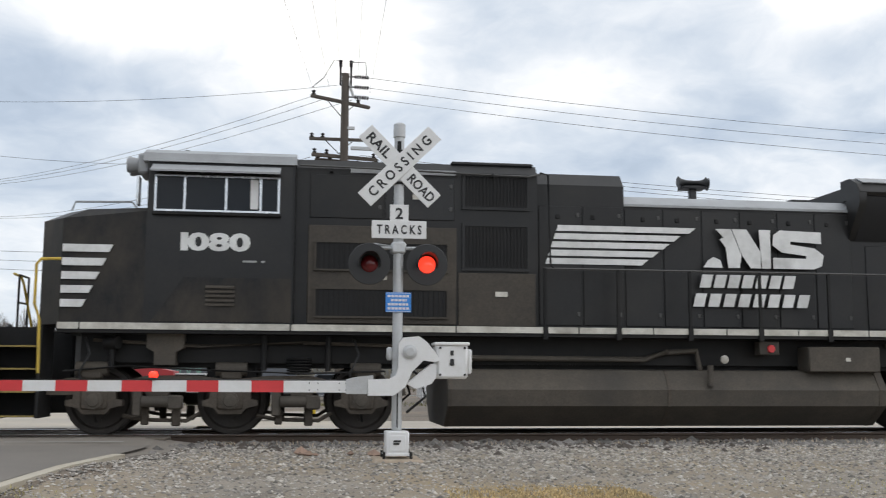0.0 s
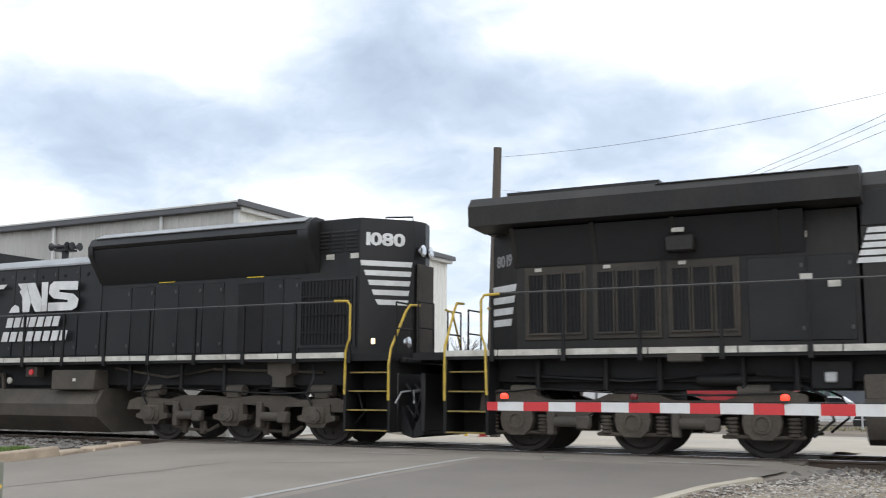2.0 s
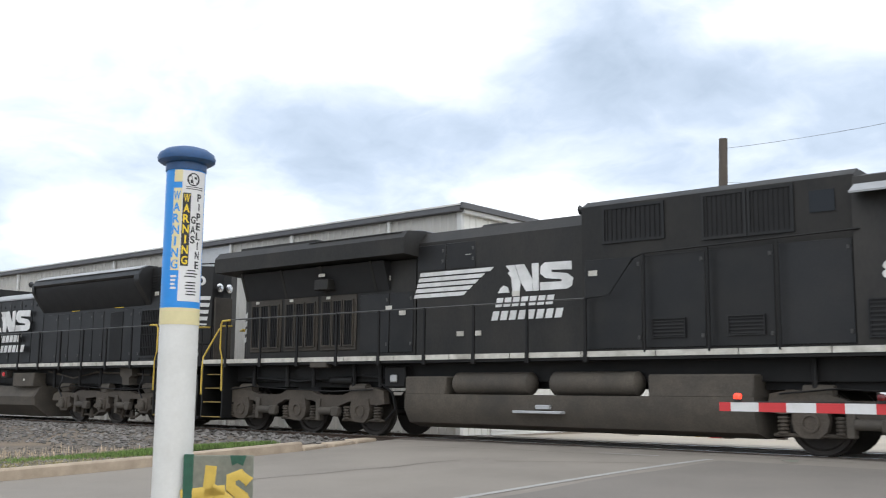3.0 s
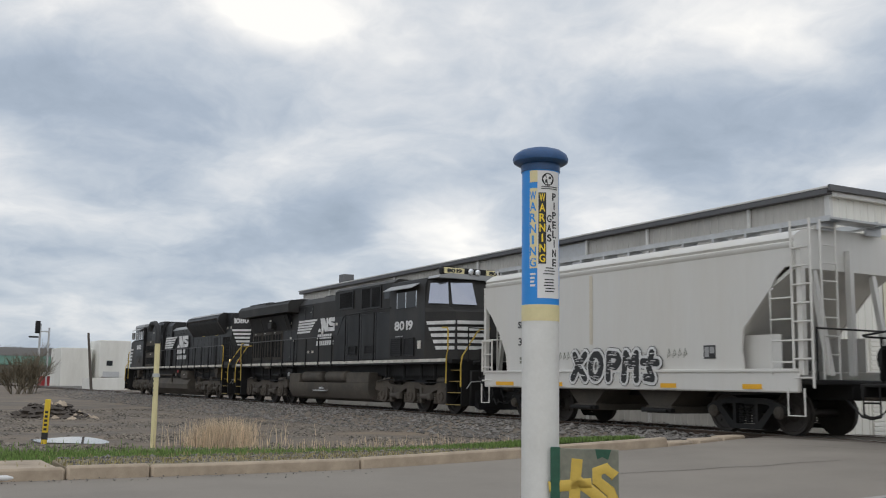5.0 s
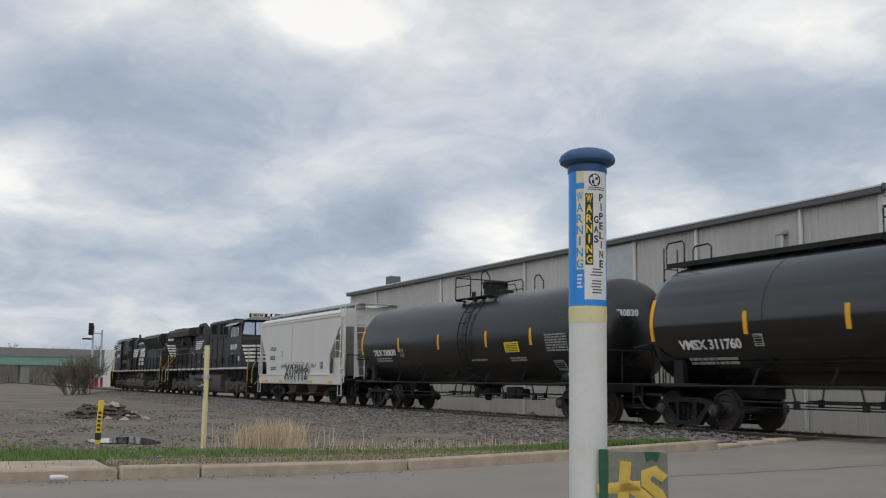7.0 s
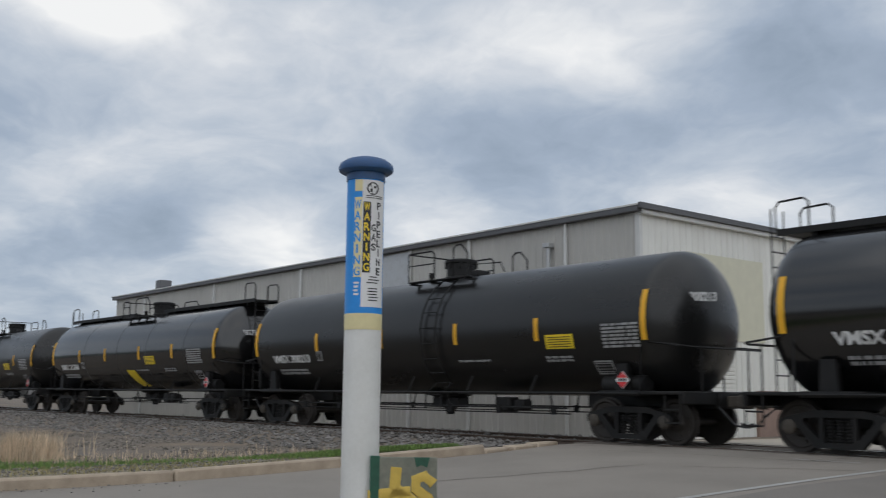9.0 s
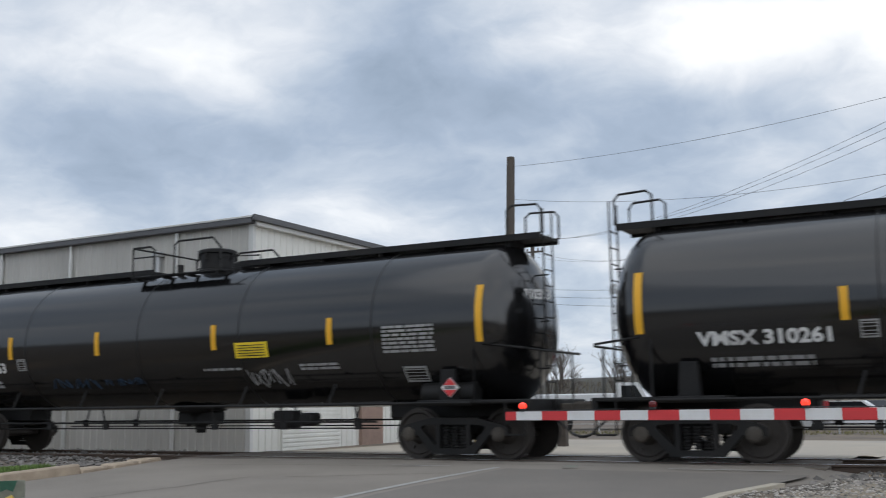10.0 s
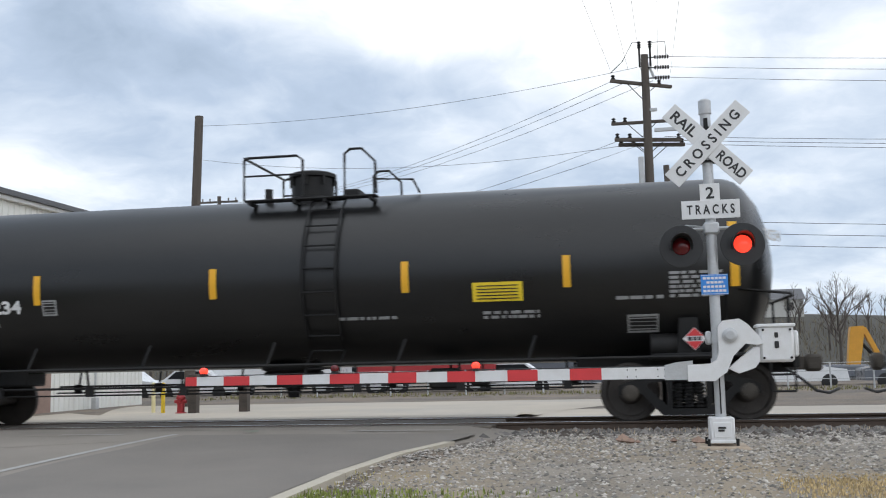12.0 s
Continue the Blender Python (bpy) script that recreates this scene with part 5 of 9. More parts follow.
# crossbuck: two blades with letters
for name, ang, text, dy in (("crossbuck_blade", 45, "RAIL   ROAD", -0.085), ("crossbuck_blade", -45, "CROSSING", -0.100)):
    m = pose(0, dy, 3.58, 0, ang, 0)
    bl = sig(name, Form().box(-0.61, 0.61, -0.006, 0.006, -0.115, 0.115, 0.004), SIGNWHITE, "white crossbuck blade with black letters", at=m)
    if text == "CROSSING":
        part("lettering", words("C R O S S I N G", 0.125, 1.02, 0.003, bold=0.003), SIGNBLACK, bl, at=pose(0, -0.008, 0, 90, 0, 0), smooth=0)
    else:
        part("lettering", words("RAIL", 0.125, 0.36, 0.003, bold=0.003), SIGNBLACK, bl, at=pose(-0.36, -0.008, 0, 90, 0, 0), smooth=0)
        part("lettering", words("ROAD", 0.125, 0.40, 0.003, bold=0.003), SIGNBLACK, bl, at=pose(0.38, -0.008, 0, 90, 0, 0), smooth=0)
for z in (3.36, 3.76, 3.07):
    sig("bracket", Form().box(-0.09, 0.09, -0.075, 0.06, z, z + 0.03), DARK)
tp = sig("number_plate_sign", Form().box(-0.115, 0.115, -0.083, -0.075, 2.88, 3.10, 0.003), SIGNWHITE, "white square plate with a black figure")
part("lettering", words("2", 0.14, 0.095, 0.003, bold=0.003), SIGNBLACK, tp, at=pose(0.0, -0.086, 2.99, 90, 0, 0), smooth=0)
tp = sig("tracks_plate", Form().box(-0.335, 0.335, -0.092, -0.084, 2.68, 2.90, 0.003), SIGNWHITE, "white plate with black letters")
part("lettering", words("T R A C K S", 0.115, 0.55, 0.003, bold=0.003), SIGNBLACK, tp, at=pose(0, -0.095, 2.79, 90, 0, 0), smooth=0)
# flashing lamps on a cross arm
sig("lamp_arm", Form().cyl((-0.36, 0.0, 2.57), (0.36, 0.0, 2.57), 0.022, n=8).cyl((-0.30, 0.0, 2.62), (0.30, 0.0, 2.55), 0.012, n=6).box(-0.09, 0.09, -0.09, 0.09, 2.50, 2.64, 0.02), GALV, "lamp cross arm")
for x, lit in ((-0.36, False), (0.34, True)):
    ld = sig("flasher", Form().lathe([(0, 0.25), (0.012, 0.255), (0.02, 0.25)], (x, -0.10, 2.36), (0, -1, 0), 32), SIGNBLACK, "round black flasher with red lens")
    part("lens", Form().lathe([(0, 0.105), (0.02, 0.10), (0.045, 0.07), (0.055, 0.02)], (x, -0.125, 2.36), (0, -1, 0), 24), REDGLOW if lit else REDLAMP, ld, "lit red lens" if lit else "dark red lens")
    n = 22
    v = []
    for r, yy in ((0.125, -0.12), (0.135, -0.12)):
        for d in (0, 1):
            for i in range(n):
                a = math.radians(-20 + 220 * i / (n - 1))
                dep = (0.30 * max(0, math.sin((a + 0.35) / 4.54 * math.pi))) if d else 0
                v.append((x + r * math.cos(a), yy - dep, 2.36 + r * math.sin(a)))
    fs = []
    for i in range(n - 1):
        fs += [(i, i + 1, n + i + 1, n + i), (2 * n + i, 3 * n + i, 3 * n + i + 1, 2 * n + i + 1), (n + i, n + i + 1, 3 * n + i + 1, 3 * n + i)]
    part("hood", Form().add(v, fs), SIGNBLACK, ld)
    part("housing", Form().lathe([(0, 0.15), (0.12, 0.14), (0.16, 0.08)], (x, -0.1, 2.36), (0, 1, 0), 20), SIGNBLACK, ld)
bs = sig("notice_sign", Form().box(-0.155, 0.155, -0.08, -0.072, 1.78, 2.02, 0.006), SIGNBLUE, "small blue notice with white lines")
f = Form()
for x0, x1, z in ((-0.13, 0.13, 1.975), (-0.09, 0.10, 1.925), (-0.13, 0.12, 1.875), (-0.13, 0.13, 1.825)):
    x = x0
    while x < x1:
        f.box(x, min(x + 0.035, x1), -0.084, -0.079, z - 0.014, z + 0.014)
        x += 0.045
f.box(-0.15, 0.15, -0.0815, -0.079, 2.008, 2.013).box(-0.15, 0.15, -0.0815, -0.079, 1.787, 1.792)
part("notice_line", f, SIGNWHITE, bs)
sig("collar", Form().cyl((0, 0, 1.22), (0, 0, 1.30), 0.08, n=16).box(-0.13, -0.06, -0.05, 0.05, 1.2, 1.36, 0.02), GALV)
sig("collar", Form().cyl((0, 0, 0.98), (0, 0, 1.04), 0.08, n=16), GALV)
# gate mechanism: curved casting, motor box, counterweight side
out = [(-0.36, 0.78), (-0.36, 0.97), (-0.10, 0.98), (-0.03, 1.02), (0.0, 1.12), (0.0, 1.40), (0.06, 1.47), (0.24, 1.49), (0.34, 1.42), (0.44, 1.30), (0.50, 1.20), (0.44, 1.18), (0.30, 1.20), (0.16, 1.06), (0.08, 0.88), (-0.06, 0.78)]
sig("gate_casting", Form().prism(out, -0.20, -0.10), SIGNWHITE, "white curved gate arm casting")
sig("casting_rib", Form().prism([(0.10, 0.92), (0.40, 1.16), (0.46, 1.16), (0.46, 1.00), (0.40, 0.92), (0.22, 0.86)], -0.16, -0.02).prism([(0.28, 1.30), (0.62, 1.30), (0.62, 1.20), (0.28, 1.20)], -0.14, -0.04), SIGNWHITE)
sig("pivot", Form().lathe([(0, 0.085), (0.03, 0.085), (0.04, 0.05), (0.05, 0.05)], (0.13, -0.20, 1.30), (0, -1, 0), 20), GALV)
mb = sig("motor_box", Form().box(0.46, 0.84, -0.18, 0.16, 0.98, 1.40, 0.03).box(0.44, 0.86, -0.20, 0.18, 1.38, 1.42, 0.01).box(0.84, 0.90, -0.12, 0.1, 1.04, 1.34, 0.02), SIGNWHITE, "white gate motor housing")
part("padlock", Form().box(0.62, 0.67, -0.20, -0.18, 1.14, 1.22, 0.01).box(0.625, 0.665, -0.195, -0.18, 1.26, 1.32, 0.01), SIGNBLACK, mb)
f = Form()
for x, z in ((0.5, 1.03), (0.8, 1.03), (0.5, 1.35), (0.8, 1.35)):
    f.cyl((x, -0.20, z), (x, -0.18, z), 0.015, n=6)
part("bolt", f, DARK, mb)
sig("arm_bracket", Form().prism([(-0.62, 0.80), (-0.62, 0.97), (-0.50, 1.0), (-0.30, 1.02), (-0.30, 0.98), (-0.34, 0.80)], -0.18, -0.12).cyl((-0.48, -0.20, 0.98), (-0.48, -0.10, 0.98), 0.02, n=8), GALV)
# the arm: white with red blocks; it droops a little outward
arm = sig("gate_arm", Form().prism([(-0.55, 0.815), (-0.55, 0.955), (-6.55, 0.945), (-6.55, 0.835)], -0.165, -0.145), SIGNWHITE, "white gate arm with red blocks")
edges = ((-6.548, -6.40), (-6.04, -5.70), (-5.34, -5.01), (-4.66, -4.28), (-3.92, -3.57), (-3.19, -2.85), (-2.46, -2.10), (-1.72, -1.35))
for a, b in edges:
    def lo(x):
        return 0.835 - 0.02 * (x + 6.55) / 6.0
    def hi(x):
        return 0.945 + 0.01 * (x + 6.55) / 6.0
    part("red_block", Form().prism([(a, lo(a)), (a, hi(a)), (b, hi(b)), (b, lo(b))], -0.169, -0.1655), SIGNRED, arm)
f = Form()
for x in (-0.62, -0.70, -0.95, -1.05):
    for z in (0.845, 0.925):
        f.cyl((x, -0.172, z), (x, -0.165, z), 0.008, n=6)
part("bolt", f, DARK, arm)
for x, lit in ((-6.31, True), (-4.60, False), (-2.84, True)):
    al = part("arm_lamp", Form().box(x - 0.035, x + 0.035, -0.19, -0.12, 0.95, 0.985, 0.005), SIGNBLACK, arm)
    part("lens", Form().lathe([(0, 0.045), (0.03, 0.055), (0.06, 0.045), (0.075, 0.015)], (x, -0.155, 0.985), (0, 0, 1), 16), REDGLOW if lit else REDLAMP, al, "red lamp on the gate arm")
part("lamp_cable", Form().pipe([(-6.3, -0.15, 0.95), (-5.0, -0.15, 0.965), (-4.6, -0.15, 0.955), (-2.84, -0.15, 0.965), (-0.6, -0.15, 0.96)], 0.006, 4), SIGNBLACK, arm)

# ---------------------------------------------------------------- pipeline marker by the road
PX, PY = -2.405, 1.728
marker = thing("pipeline_marker", "white pipeline marker post with blue warning sleeve and domed cap", "marker post", at=pose(PX, PY, -0.30, 0.0, 0, 0))
part("tube", Form().cyl((0, 0, -0.1), (0, 0, 1.45), 0.0545, n=40), TUBEWHITE, marker, "white plastic tube")
part("cream_band", Form().cyl((0, 0, 1.433), (0, 0, 1.480), 0.0556, n=40), CREAM, marker, "cream band")
part("sleeve", Form().cyl((0, 0, 1.479), (0, 0, 1.880), 0.0552, n=40), DECALBLUE, marker, "bright blue warning sleeve")
part("cap", Form().lathe([(0, 0.058), (0.022, 0.058), (0.023, 0.070), (0.030, 0.081), (0.040, 0.083), (0.052, 0.078), (0.064, 0.062), (0.072, 0.036), (0.075, 0.004)], (0, 0, 1.878), (0, 0, 1), 40), CAPBLUE, marker, "dark blue domed cap")
FACE = math.degrees(math.atan2(-PX, PY))     # the way back to the road's edge


def round_tube(me, a0, z0, r):
    """Rolls flat letters round the tube; a0: degrees from the side that faces the verge."""
    for p in me.vertices:
        a = math.radians(a0) + p.co.x / r
        d = p.co.z
        q = math.radians(-90 + FACE) + a
        p.co = ((r + d) * math.cos(q), (r + d) * math.sin(q), z0 + p.co.y)
    return me


def tube_patch(a0, a1, z0, z1, r, t=0.0008):
    n = 10
    v = []
    for z in (z0, z1):
        for rr in (r, r + t):
            for i in range(n + 1):
                q = math.radians(-90 + FACE + a0 + (a1 - a0) * i / n)
                v.append((rr * math.cos(q), rr * math.sin(q), z))
    m = n + 1
    fs = []
    for i in range(n):
        fs += [(m + i, m + i + 1, 3 * m + i + 1, 3 * m + i), (i, 2 * m + i, 2 * m + i + 1, i + 1), (i, i + 1, m + i + 1, m + i), (2 * m + i, 3 * m + i, 3 * m + i + 1, 2 * m + i + 1)]
    fs += [(0, m, 3 * m, 2 * m), (m - 1, 3 * m - 1, 4 * m - 1, 2 * m - 1)]
    return Form().add(v, fs)


st = part("sticker", tube_patch(-9, 72, 1.498, 1.874, 0.0553), SIGNWHITE, marker, "white warning sticker with black print")
part("old_sticker", tube_patch(-34, -9, 1.585, 1.822, 0.0553), CREAM, marker, "cream strip with blue letters")
part("old_sticker", tube_patch(-34, -9, 1.84, 1.875, 0.0553), CREAM, marker)
part("word_field", tube_patch(-6, 17, 1.598, 1.808, 0.0562), SIGNBLACK, st)
for i, ch in enumerate("WARNING"):
    z = 1.793 - i * 0.0298
    part("letter", round_tube(words(ch, 0.024, 0.0045 if ch == "I" else 0.017, 0.0006, bold=0.0005), 5.5, z, 0.0572), STICKERYELLOW, st, smooth=0)
    part("letter", round_tube(words(ch, 0.026, 0.006 if ch == "I" else 0.020, 0.0006, bold=0.0006), -23, 1.80 - i * 0.0330, 0.0562), DECALBLUE, marker, smooth=0)
for i, ch in enumerate("GAS"):
    part("letter", round_tube(words(ch, 0.022, 0.015, 0.0006, bold=0.0006), 27, 1.731 - i * 0.0285, 0.0562), SIGNBLACK, st, smooth=0)
for i, ch in enumerate("PIPELINE"):
    part("letter", round_tube(words(ch, 0.022, 0.004 if ch == "I" else 0.015, 0.0006, bold=0.0006), 45, 1.797 - i * 0.0278, 0.0562), SIGNBLACK, st, smooth=0)
ring = round_tube(Form().lathe([(0, 0.019), (0.0006, 0.019), (0.0006, 0.0165), (0, 0.0165)], (0, 0, 0), (0, 0, 1), 28).mesh("ring"), 23, 1.848, 0.0562)
part("no_digging_ring", ring, SIGNBLACK, st)
part("no_digging_bar", round_tube(Form().box(-0.018, 0.018, -0.0013, 0.0013, 0, 0.0007, m=pose(0, 0, 0, 0, 0, -45)).mesh("bar"), 23, 1.848, 0.0562), SIGNBLACK, st)
part("no_digging_mark", round_tube(Form().box(-0.009, -0.002, -0.011, -0.001, 0, 0.0006).box(0.002, 0.010, 0.001, 0.008, 0, 0.0006).mesh("mark"), 23, 1.848, 0.0562), SIGNBLACK, st)
rnd = random.Random(6)
f = Form()
for i in range(9):
    z = 1.586 - i * 0.0085
    if i == 3:
        continue
    g = tube_patch(8 + rnd.uniform(0, 10), 52 - rnd.uniform(0, 12), z - 0.0018, z + 0.0012, 0.0562)
    f.add(g.v, g.f)
for z in (1.826, 1.820):
    g = tube_patch(2, 58, z - 0.001, z + 0.001, 0.0562)
    f.add(g.v, g.f)
part("small_print", f, SIGNBLACK, st)
f = Form()
for i in range(4):
    g = tube_patch(-32, -14 - rnd.uniform(0, 6), 1.565 - i * 0.011, 1.571 - i * 0.011, 0.0554)
    f.add(g.v, g.f)
part("small_print", f, SIGNWHITE, marker)
# sprayed plate on a stake beside the post
plate = thing("stake_plate", "weathered green and tan plate sprayed with yellow marks", "sign plate", at=pose(PX + 0.128, PY + 0.06, -0.30, 0, 0, FACE - 8))
part("plate", Form().box(-0.085, 0.095, -0.004, 0.004, 0.72, 1.073, 0.002), SIGNTAN, plate, "weathered tan plate")
part("green_edge", Form().box(-0.095, -0.068, -0.007, 0.006, 0.72, 1.076, 0.002).prism([(0.03, 1.073), (0.075, 1.073), (0.066, 1.045), (0.05, 1.052), (0.036, 1.045)], -0.0055, -0.003), SIGNGREEN, plate, "flaking green paint")
part("stake", Form().box(-0.03, 0.03, 0.006, 0.03, -0.2, 1.0, 0.004), SIGNGREEN, plate)
f = Form()
f.pipe([(-0.10, -0.004, 0.965), (-0.04, -0.004, 0.972), (0.02, -0.004, 0.978)], 0.0155, 8)
f.pipe([(-0.02, -0.004, 1.045), (-0.025, -0.004, 0.985), (-0.03, -0.004, 0.90)], 0.0155, 8)
f.pipe([(-0.02, -0.004, 0.985), (0.03, -0.004, 0.95), (0.07, -0.004, 0.915)], 0.0155, 8)
f.pipe([(0.085, -0.004, 1.0), (0.06, -0.004, 1.022), (0.035, -0.004, 1.012), (0.035, -0.004, 0.985), (0.07, -0.004, 0.96), (0.085, -0.004, 0.93), (0.06, -0.004, 0.89)], 0.0155, 8)
f.v = [(x, max(min(y, -0.002), -0.0062), z) for x, y, z in f.v]
part("spray_mark", f, SPRAY, plate, "yellow sprayed strokes")

# ---------------------------------------------------------------- small posts across the road
vp = thing("vent_post", "cream vent pipe with a black hooked top", "vent pipe", at=pose(-19.8, 5.08, -0.36, 0, -1.2, 0))
part("pipe", Form().cyl((0, 0, -0.1), (0, 0, 2.02), 0.052, n=14), CREAM, vp, "cream painted pipe")
part("hook", Form().pipe([(0, 0, 2.0), (0, 0, 2.22), (-0.02, -0.01, 2.34), (-0.09, -0.04, 2.40), (-0.18, -0.08, 2.39), (-0.23, -0.10, 2.31), (-0.23, -0.10, 2.24)], 0.055, 10), SIGNBLACK, vp, "black hooked vent end")
part("collar", Form().cyl((0, 0, 1.35), (0, 0, 1.42), 0.07, n=14), GALV, vp)
f = Form()
for i in range(5):
    f.box(-0.02, 0.03, -0.062, -0.05, 0.98 + i * 0.09, 1.03 + i * 0.09)
part("marking", f, SIGNBLACK, vp)
gp = thing("gas_marker", "yellow flat gas marker post with black lettering bars", "marker post", at=pose(-21.7, 3.39, -0.40, 0, 2.0, 70))
part("post", Form().box(-0.055, 0.055, -0.03, 0.03, -0.1, 0.92, 0.015), SAFETY, gp)
f = Form()
for i in range(5):
    f.box(-0.03, 0.03, -0.034, -0.028, 0.30 + i * 0.085, 0.35 + i * 0.085)
f.box(-0.057, 0.057, -0.033, 0.033, 0.12, 0.26)
part("marking", f, SIGNBLACK, gp)
wt = Form()
rnd = random.Random(3)
pts = [(-22.5 + 1.15 * math.cos(a) * (1 + 0.3 * math.sin(3 * a)), 4.2 + 1.6 * math.sin(a) * (1 + 0.2 * math.cos(2 * a))) for a in (i * math.pi / 14 for i in range(28))]
wt.add([(x, 1.70 + 0.55 * y, -0.348) for x, y in pts], [tuple(range(28))])
tagged(part("puddle", wt, WATER), "shallow puddle reflecting the sky", "puddle", kind="structure")
def heap_height(x, y):
    return -0.62 + 0.62 * math.exp(-((x + 39) / 1.7) ** 2 - ((y - 6.2) / 1.15) ** 2) * (1 + 0.25 * math.sin(x * 3.1) * math.sin(y * 4.3))


tagged(part("dirt_heap", Form().grid(axis([(-43, 0.3), (-35, 1)]), axis([(3.4, 0.25), (9, 1)]), heap_height),
            material("dark_dirt", (0.085, 0.066, 0.050), 0.95, vary=0.4, scale=2, grain=12, bump=0.8, depth=0.05)), "low heap of dark brown dirt", "heap")
scatter("rubble", 260, lambda r: (lambda x, y: (x, y, heap_height(x, y) + 0.03))(r.normal(-38.6, 1.2), r.normal(6.2, 0.75)), 0.10, BARK, "clods and broken stones on the dirt heap", "rubble", 21)
scatter("rubble", 22, lambda r: (lambda x, y: (x, y, heap_height(x, y) + 0.06))(r.normal(-38.2, 0.8), r.normal(6.9, 0.5)), 0.13, CONCRETE, "pale broken concrete pieces", "rubble", 22)
scatter("rubble", 8, lambda r: (r.choice((0.1, 0.75)) + r.normal(0, 0.16), 13.0 + r.normal(0, 0.12), -0.05), 0.075, material("broken_brick", (0.29, 0.195, 0.145), 0.9, vary=0.25, bump=0.2, island=0.3), "broken reddish brick pieces beside the signal", "rubble", 24)
rag = thing("paper_scrap", "crumpled pale paper scrap lying on the road", "litter", at=pose(-5.55, 14.6, -0.005, 0, 0, 20))
part("sheet", Form().grid([-0.12, -0.05, 0.03, 0.12], [-0.06, 0.0, 0.07], lambda x, y: 0.012 + 0.03 * abs(math.sin(31 * x + 17 * y))), SIGNTAN, rag, "crumpled sheet")
litter = thing("bottle", "crushed pale plastic bottle in the gutter", "litter", at=pose(-13.1, 1.62, -0.235, 0, 0, 80))
part("bottle_body", Form().lathe([(0, 0.01), (0.01, 0.03), (0.14, 0.034), (0.18, 0.02), (0.21, 0.012)], (-0.1, 0, 0), (1, 0, 0), 10), SIGNWHITE, litter)


# ---------------------------------------------------------------- the warehouse
bx0, by0, bx1, by1 = -18.45, 23.1, -58.2, 23.75     # front wall from its near corner to its far end
RUN = math.hypot(bx1 - bx0, by1 - by0)
house = thing("warehouse", "long grey metal-sided warehouse with pale trim and a white end wall", "warehouse", at=pose(bx0, by0, -0.6, 0, 0, math.degrees(math.atan2(by1 - by0, bx1 - bx0))))
# local: x along the front wall away from the corner, -y is into the building, z up
TOP = 7.10


def ribs(x0, x1, z0, z1, y, step, d, axis_name, mat, name, label):
    """Corrugated sheet: a folded profile pushed upward."""
    f = Form()
    n = int((x1 - x0) / step)
    prof = []
    for i in range(n):
        a = x0 + i * step
        prof += [(a, 0), (a + step * 0.60, 0), (a + step * 0.68, d), (a + step * 0.92, d)]
    prof.append((x1, 0))
    v = [((p, y + q, z) if axis_name == "x" else (y + q, p, z)) for z in (z0, z1) for p, q in prof]
    m = len(prof)
    f.add(v, [(i, i + 1, m + i + 1, m + i) for i in range(m - 1)])
    return part(name, f, mat, house, label, smooth=0)


part("wall_core", Form().box(0.08, RUN, -13.3, -0.02, 0, TOP - 0.1), SIDING, house, "grey wall")
seams = [0, 2.87, 7.5, 10.9, 18.7, 26.9, 35.4, RUN]
for a, b in zip(seams, seams[1:]):
    ribs(a, b, 0.0, TOP - 0.12, 0.0, 0.3, 0.025, "x", SIDING, "wall_panel", "grey ribbed metal siding")
ribs(-13.3, 0.0, 0.0, TOP - 0.05, -0.0, 0.3, -0.03, "y", SIDING_WHITE, "end_wall", "white ribbed metal end wall")
for x in seams[1:-1]:
    p = part("downpipe", Form().box(x - 0.05, x + 0.05, 0.03, 0.13, 0.05, TOP - 0.2, 0.01), TRIM, house, "pale downpipe")
part("corner_trim", Form().box(-0.07, 0.10, -0.08, 0.05, 0, TOP - 0.1), TRIM, house, "white corner trim")
part("eave_trim", Form().box(-0.15, RUN + 0.2, 0.0, 0.22, TOP - 0.20, TOP - 0.02, 0.02), TRIMDARK, house, "dark gutter along the eaves")
part("roof", Form().box(-0.22, RUN + 0.3, -13.5, 0.24, TOP - 0.03, TOP + 0.03, 0.01), TRIM, house, "pale flat metal roof")
part("rake_trim", Form().box(-0.30, -0.20, -13.5, 0.26, TOP - 0.13, TOP + 0.045, 0.01), TRIMDARK, house, "dark roof edge")
part("rake_flashing", Form().box(-0.20, -0.06, -13.4, 0.05, TOP - 0.26, TOP - 0.13, 0.01), TRIM, house, "pale flashing under the roof edge")
part("vent_pipe", Form().cyl((3.55, 0.16, 4.0), (3.55, 0.16, 6.25), 0.07, n=12).box(3.40, 3.70, 0.04, 0.30, 6.2, 6.35, 0.02), GALV, house, "galvanised wall vent pipe")
part("chimney", Form().box(36.6, 37.3, -2.0, -1.3, TOP, TOP + 0.9, 0.03), TRIMDARK, house)
part("dark_panel", Form().box(10.95, 14.0, 0.028, 0.04, 4.0, TOP - 0.25), GALV, house, "stained wall panel")
rd = part("roller_door", Form().box(-0.08, -0.03, -4.4, -1.4, 0.25, 3.15), SIDING_WHITE, house, "white roller door")
for i in range(22):
    part("slat", Form().box(-0.11, -0.07, -4.4, -1.4, 0.27 + i * 0.13, 0.365 + i * 0.13, 0.01), SIDING_WHITE, rd)
part("door_pier", Form().box(-0.16, -0.03, -6.9, -5.6, 0.2, 1.75), material("old_brick", (0.30, 0.21, 0.17), 0.9, vary=0.25, scale=3, bump=0.2), house, "stained brick pier")
part("cream_panel", Form().box(-0.05, -0.035, -6.2, -2.1, 3.3, 5.95), material("cream_panel", (0.62, 0.60, 0.47), 0.6, vary=0.08, bump=0.02), house, "cream wall panel")
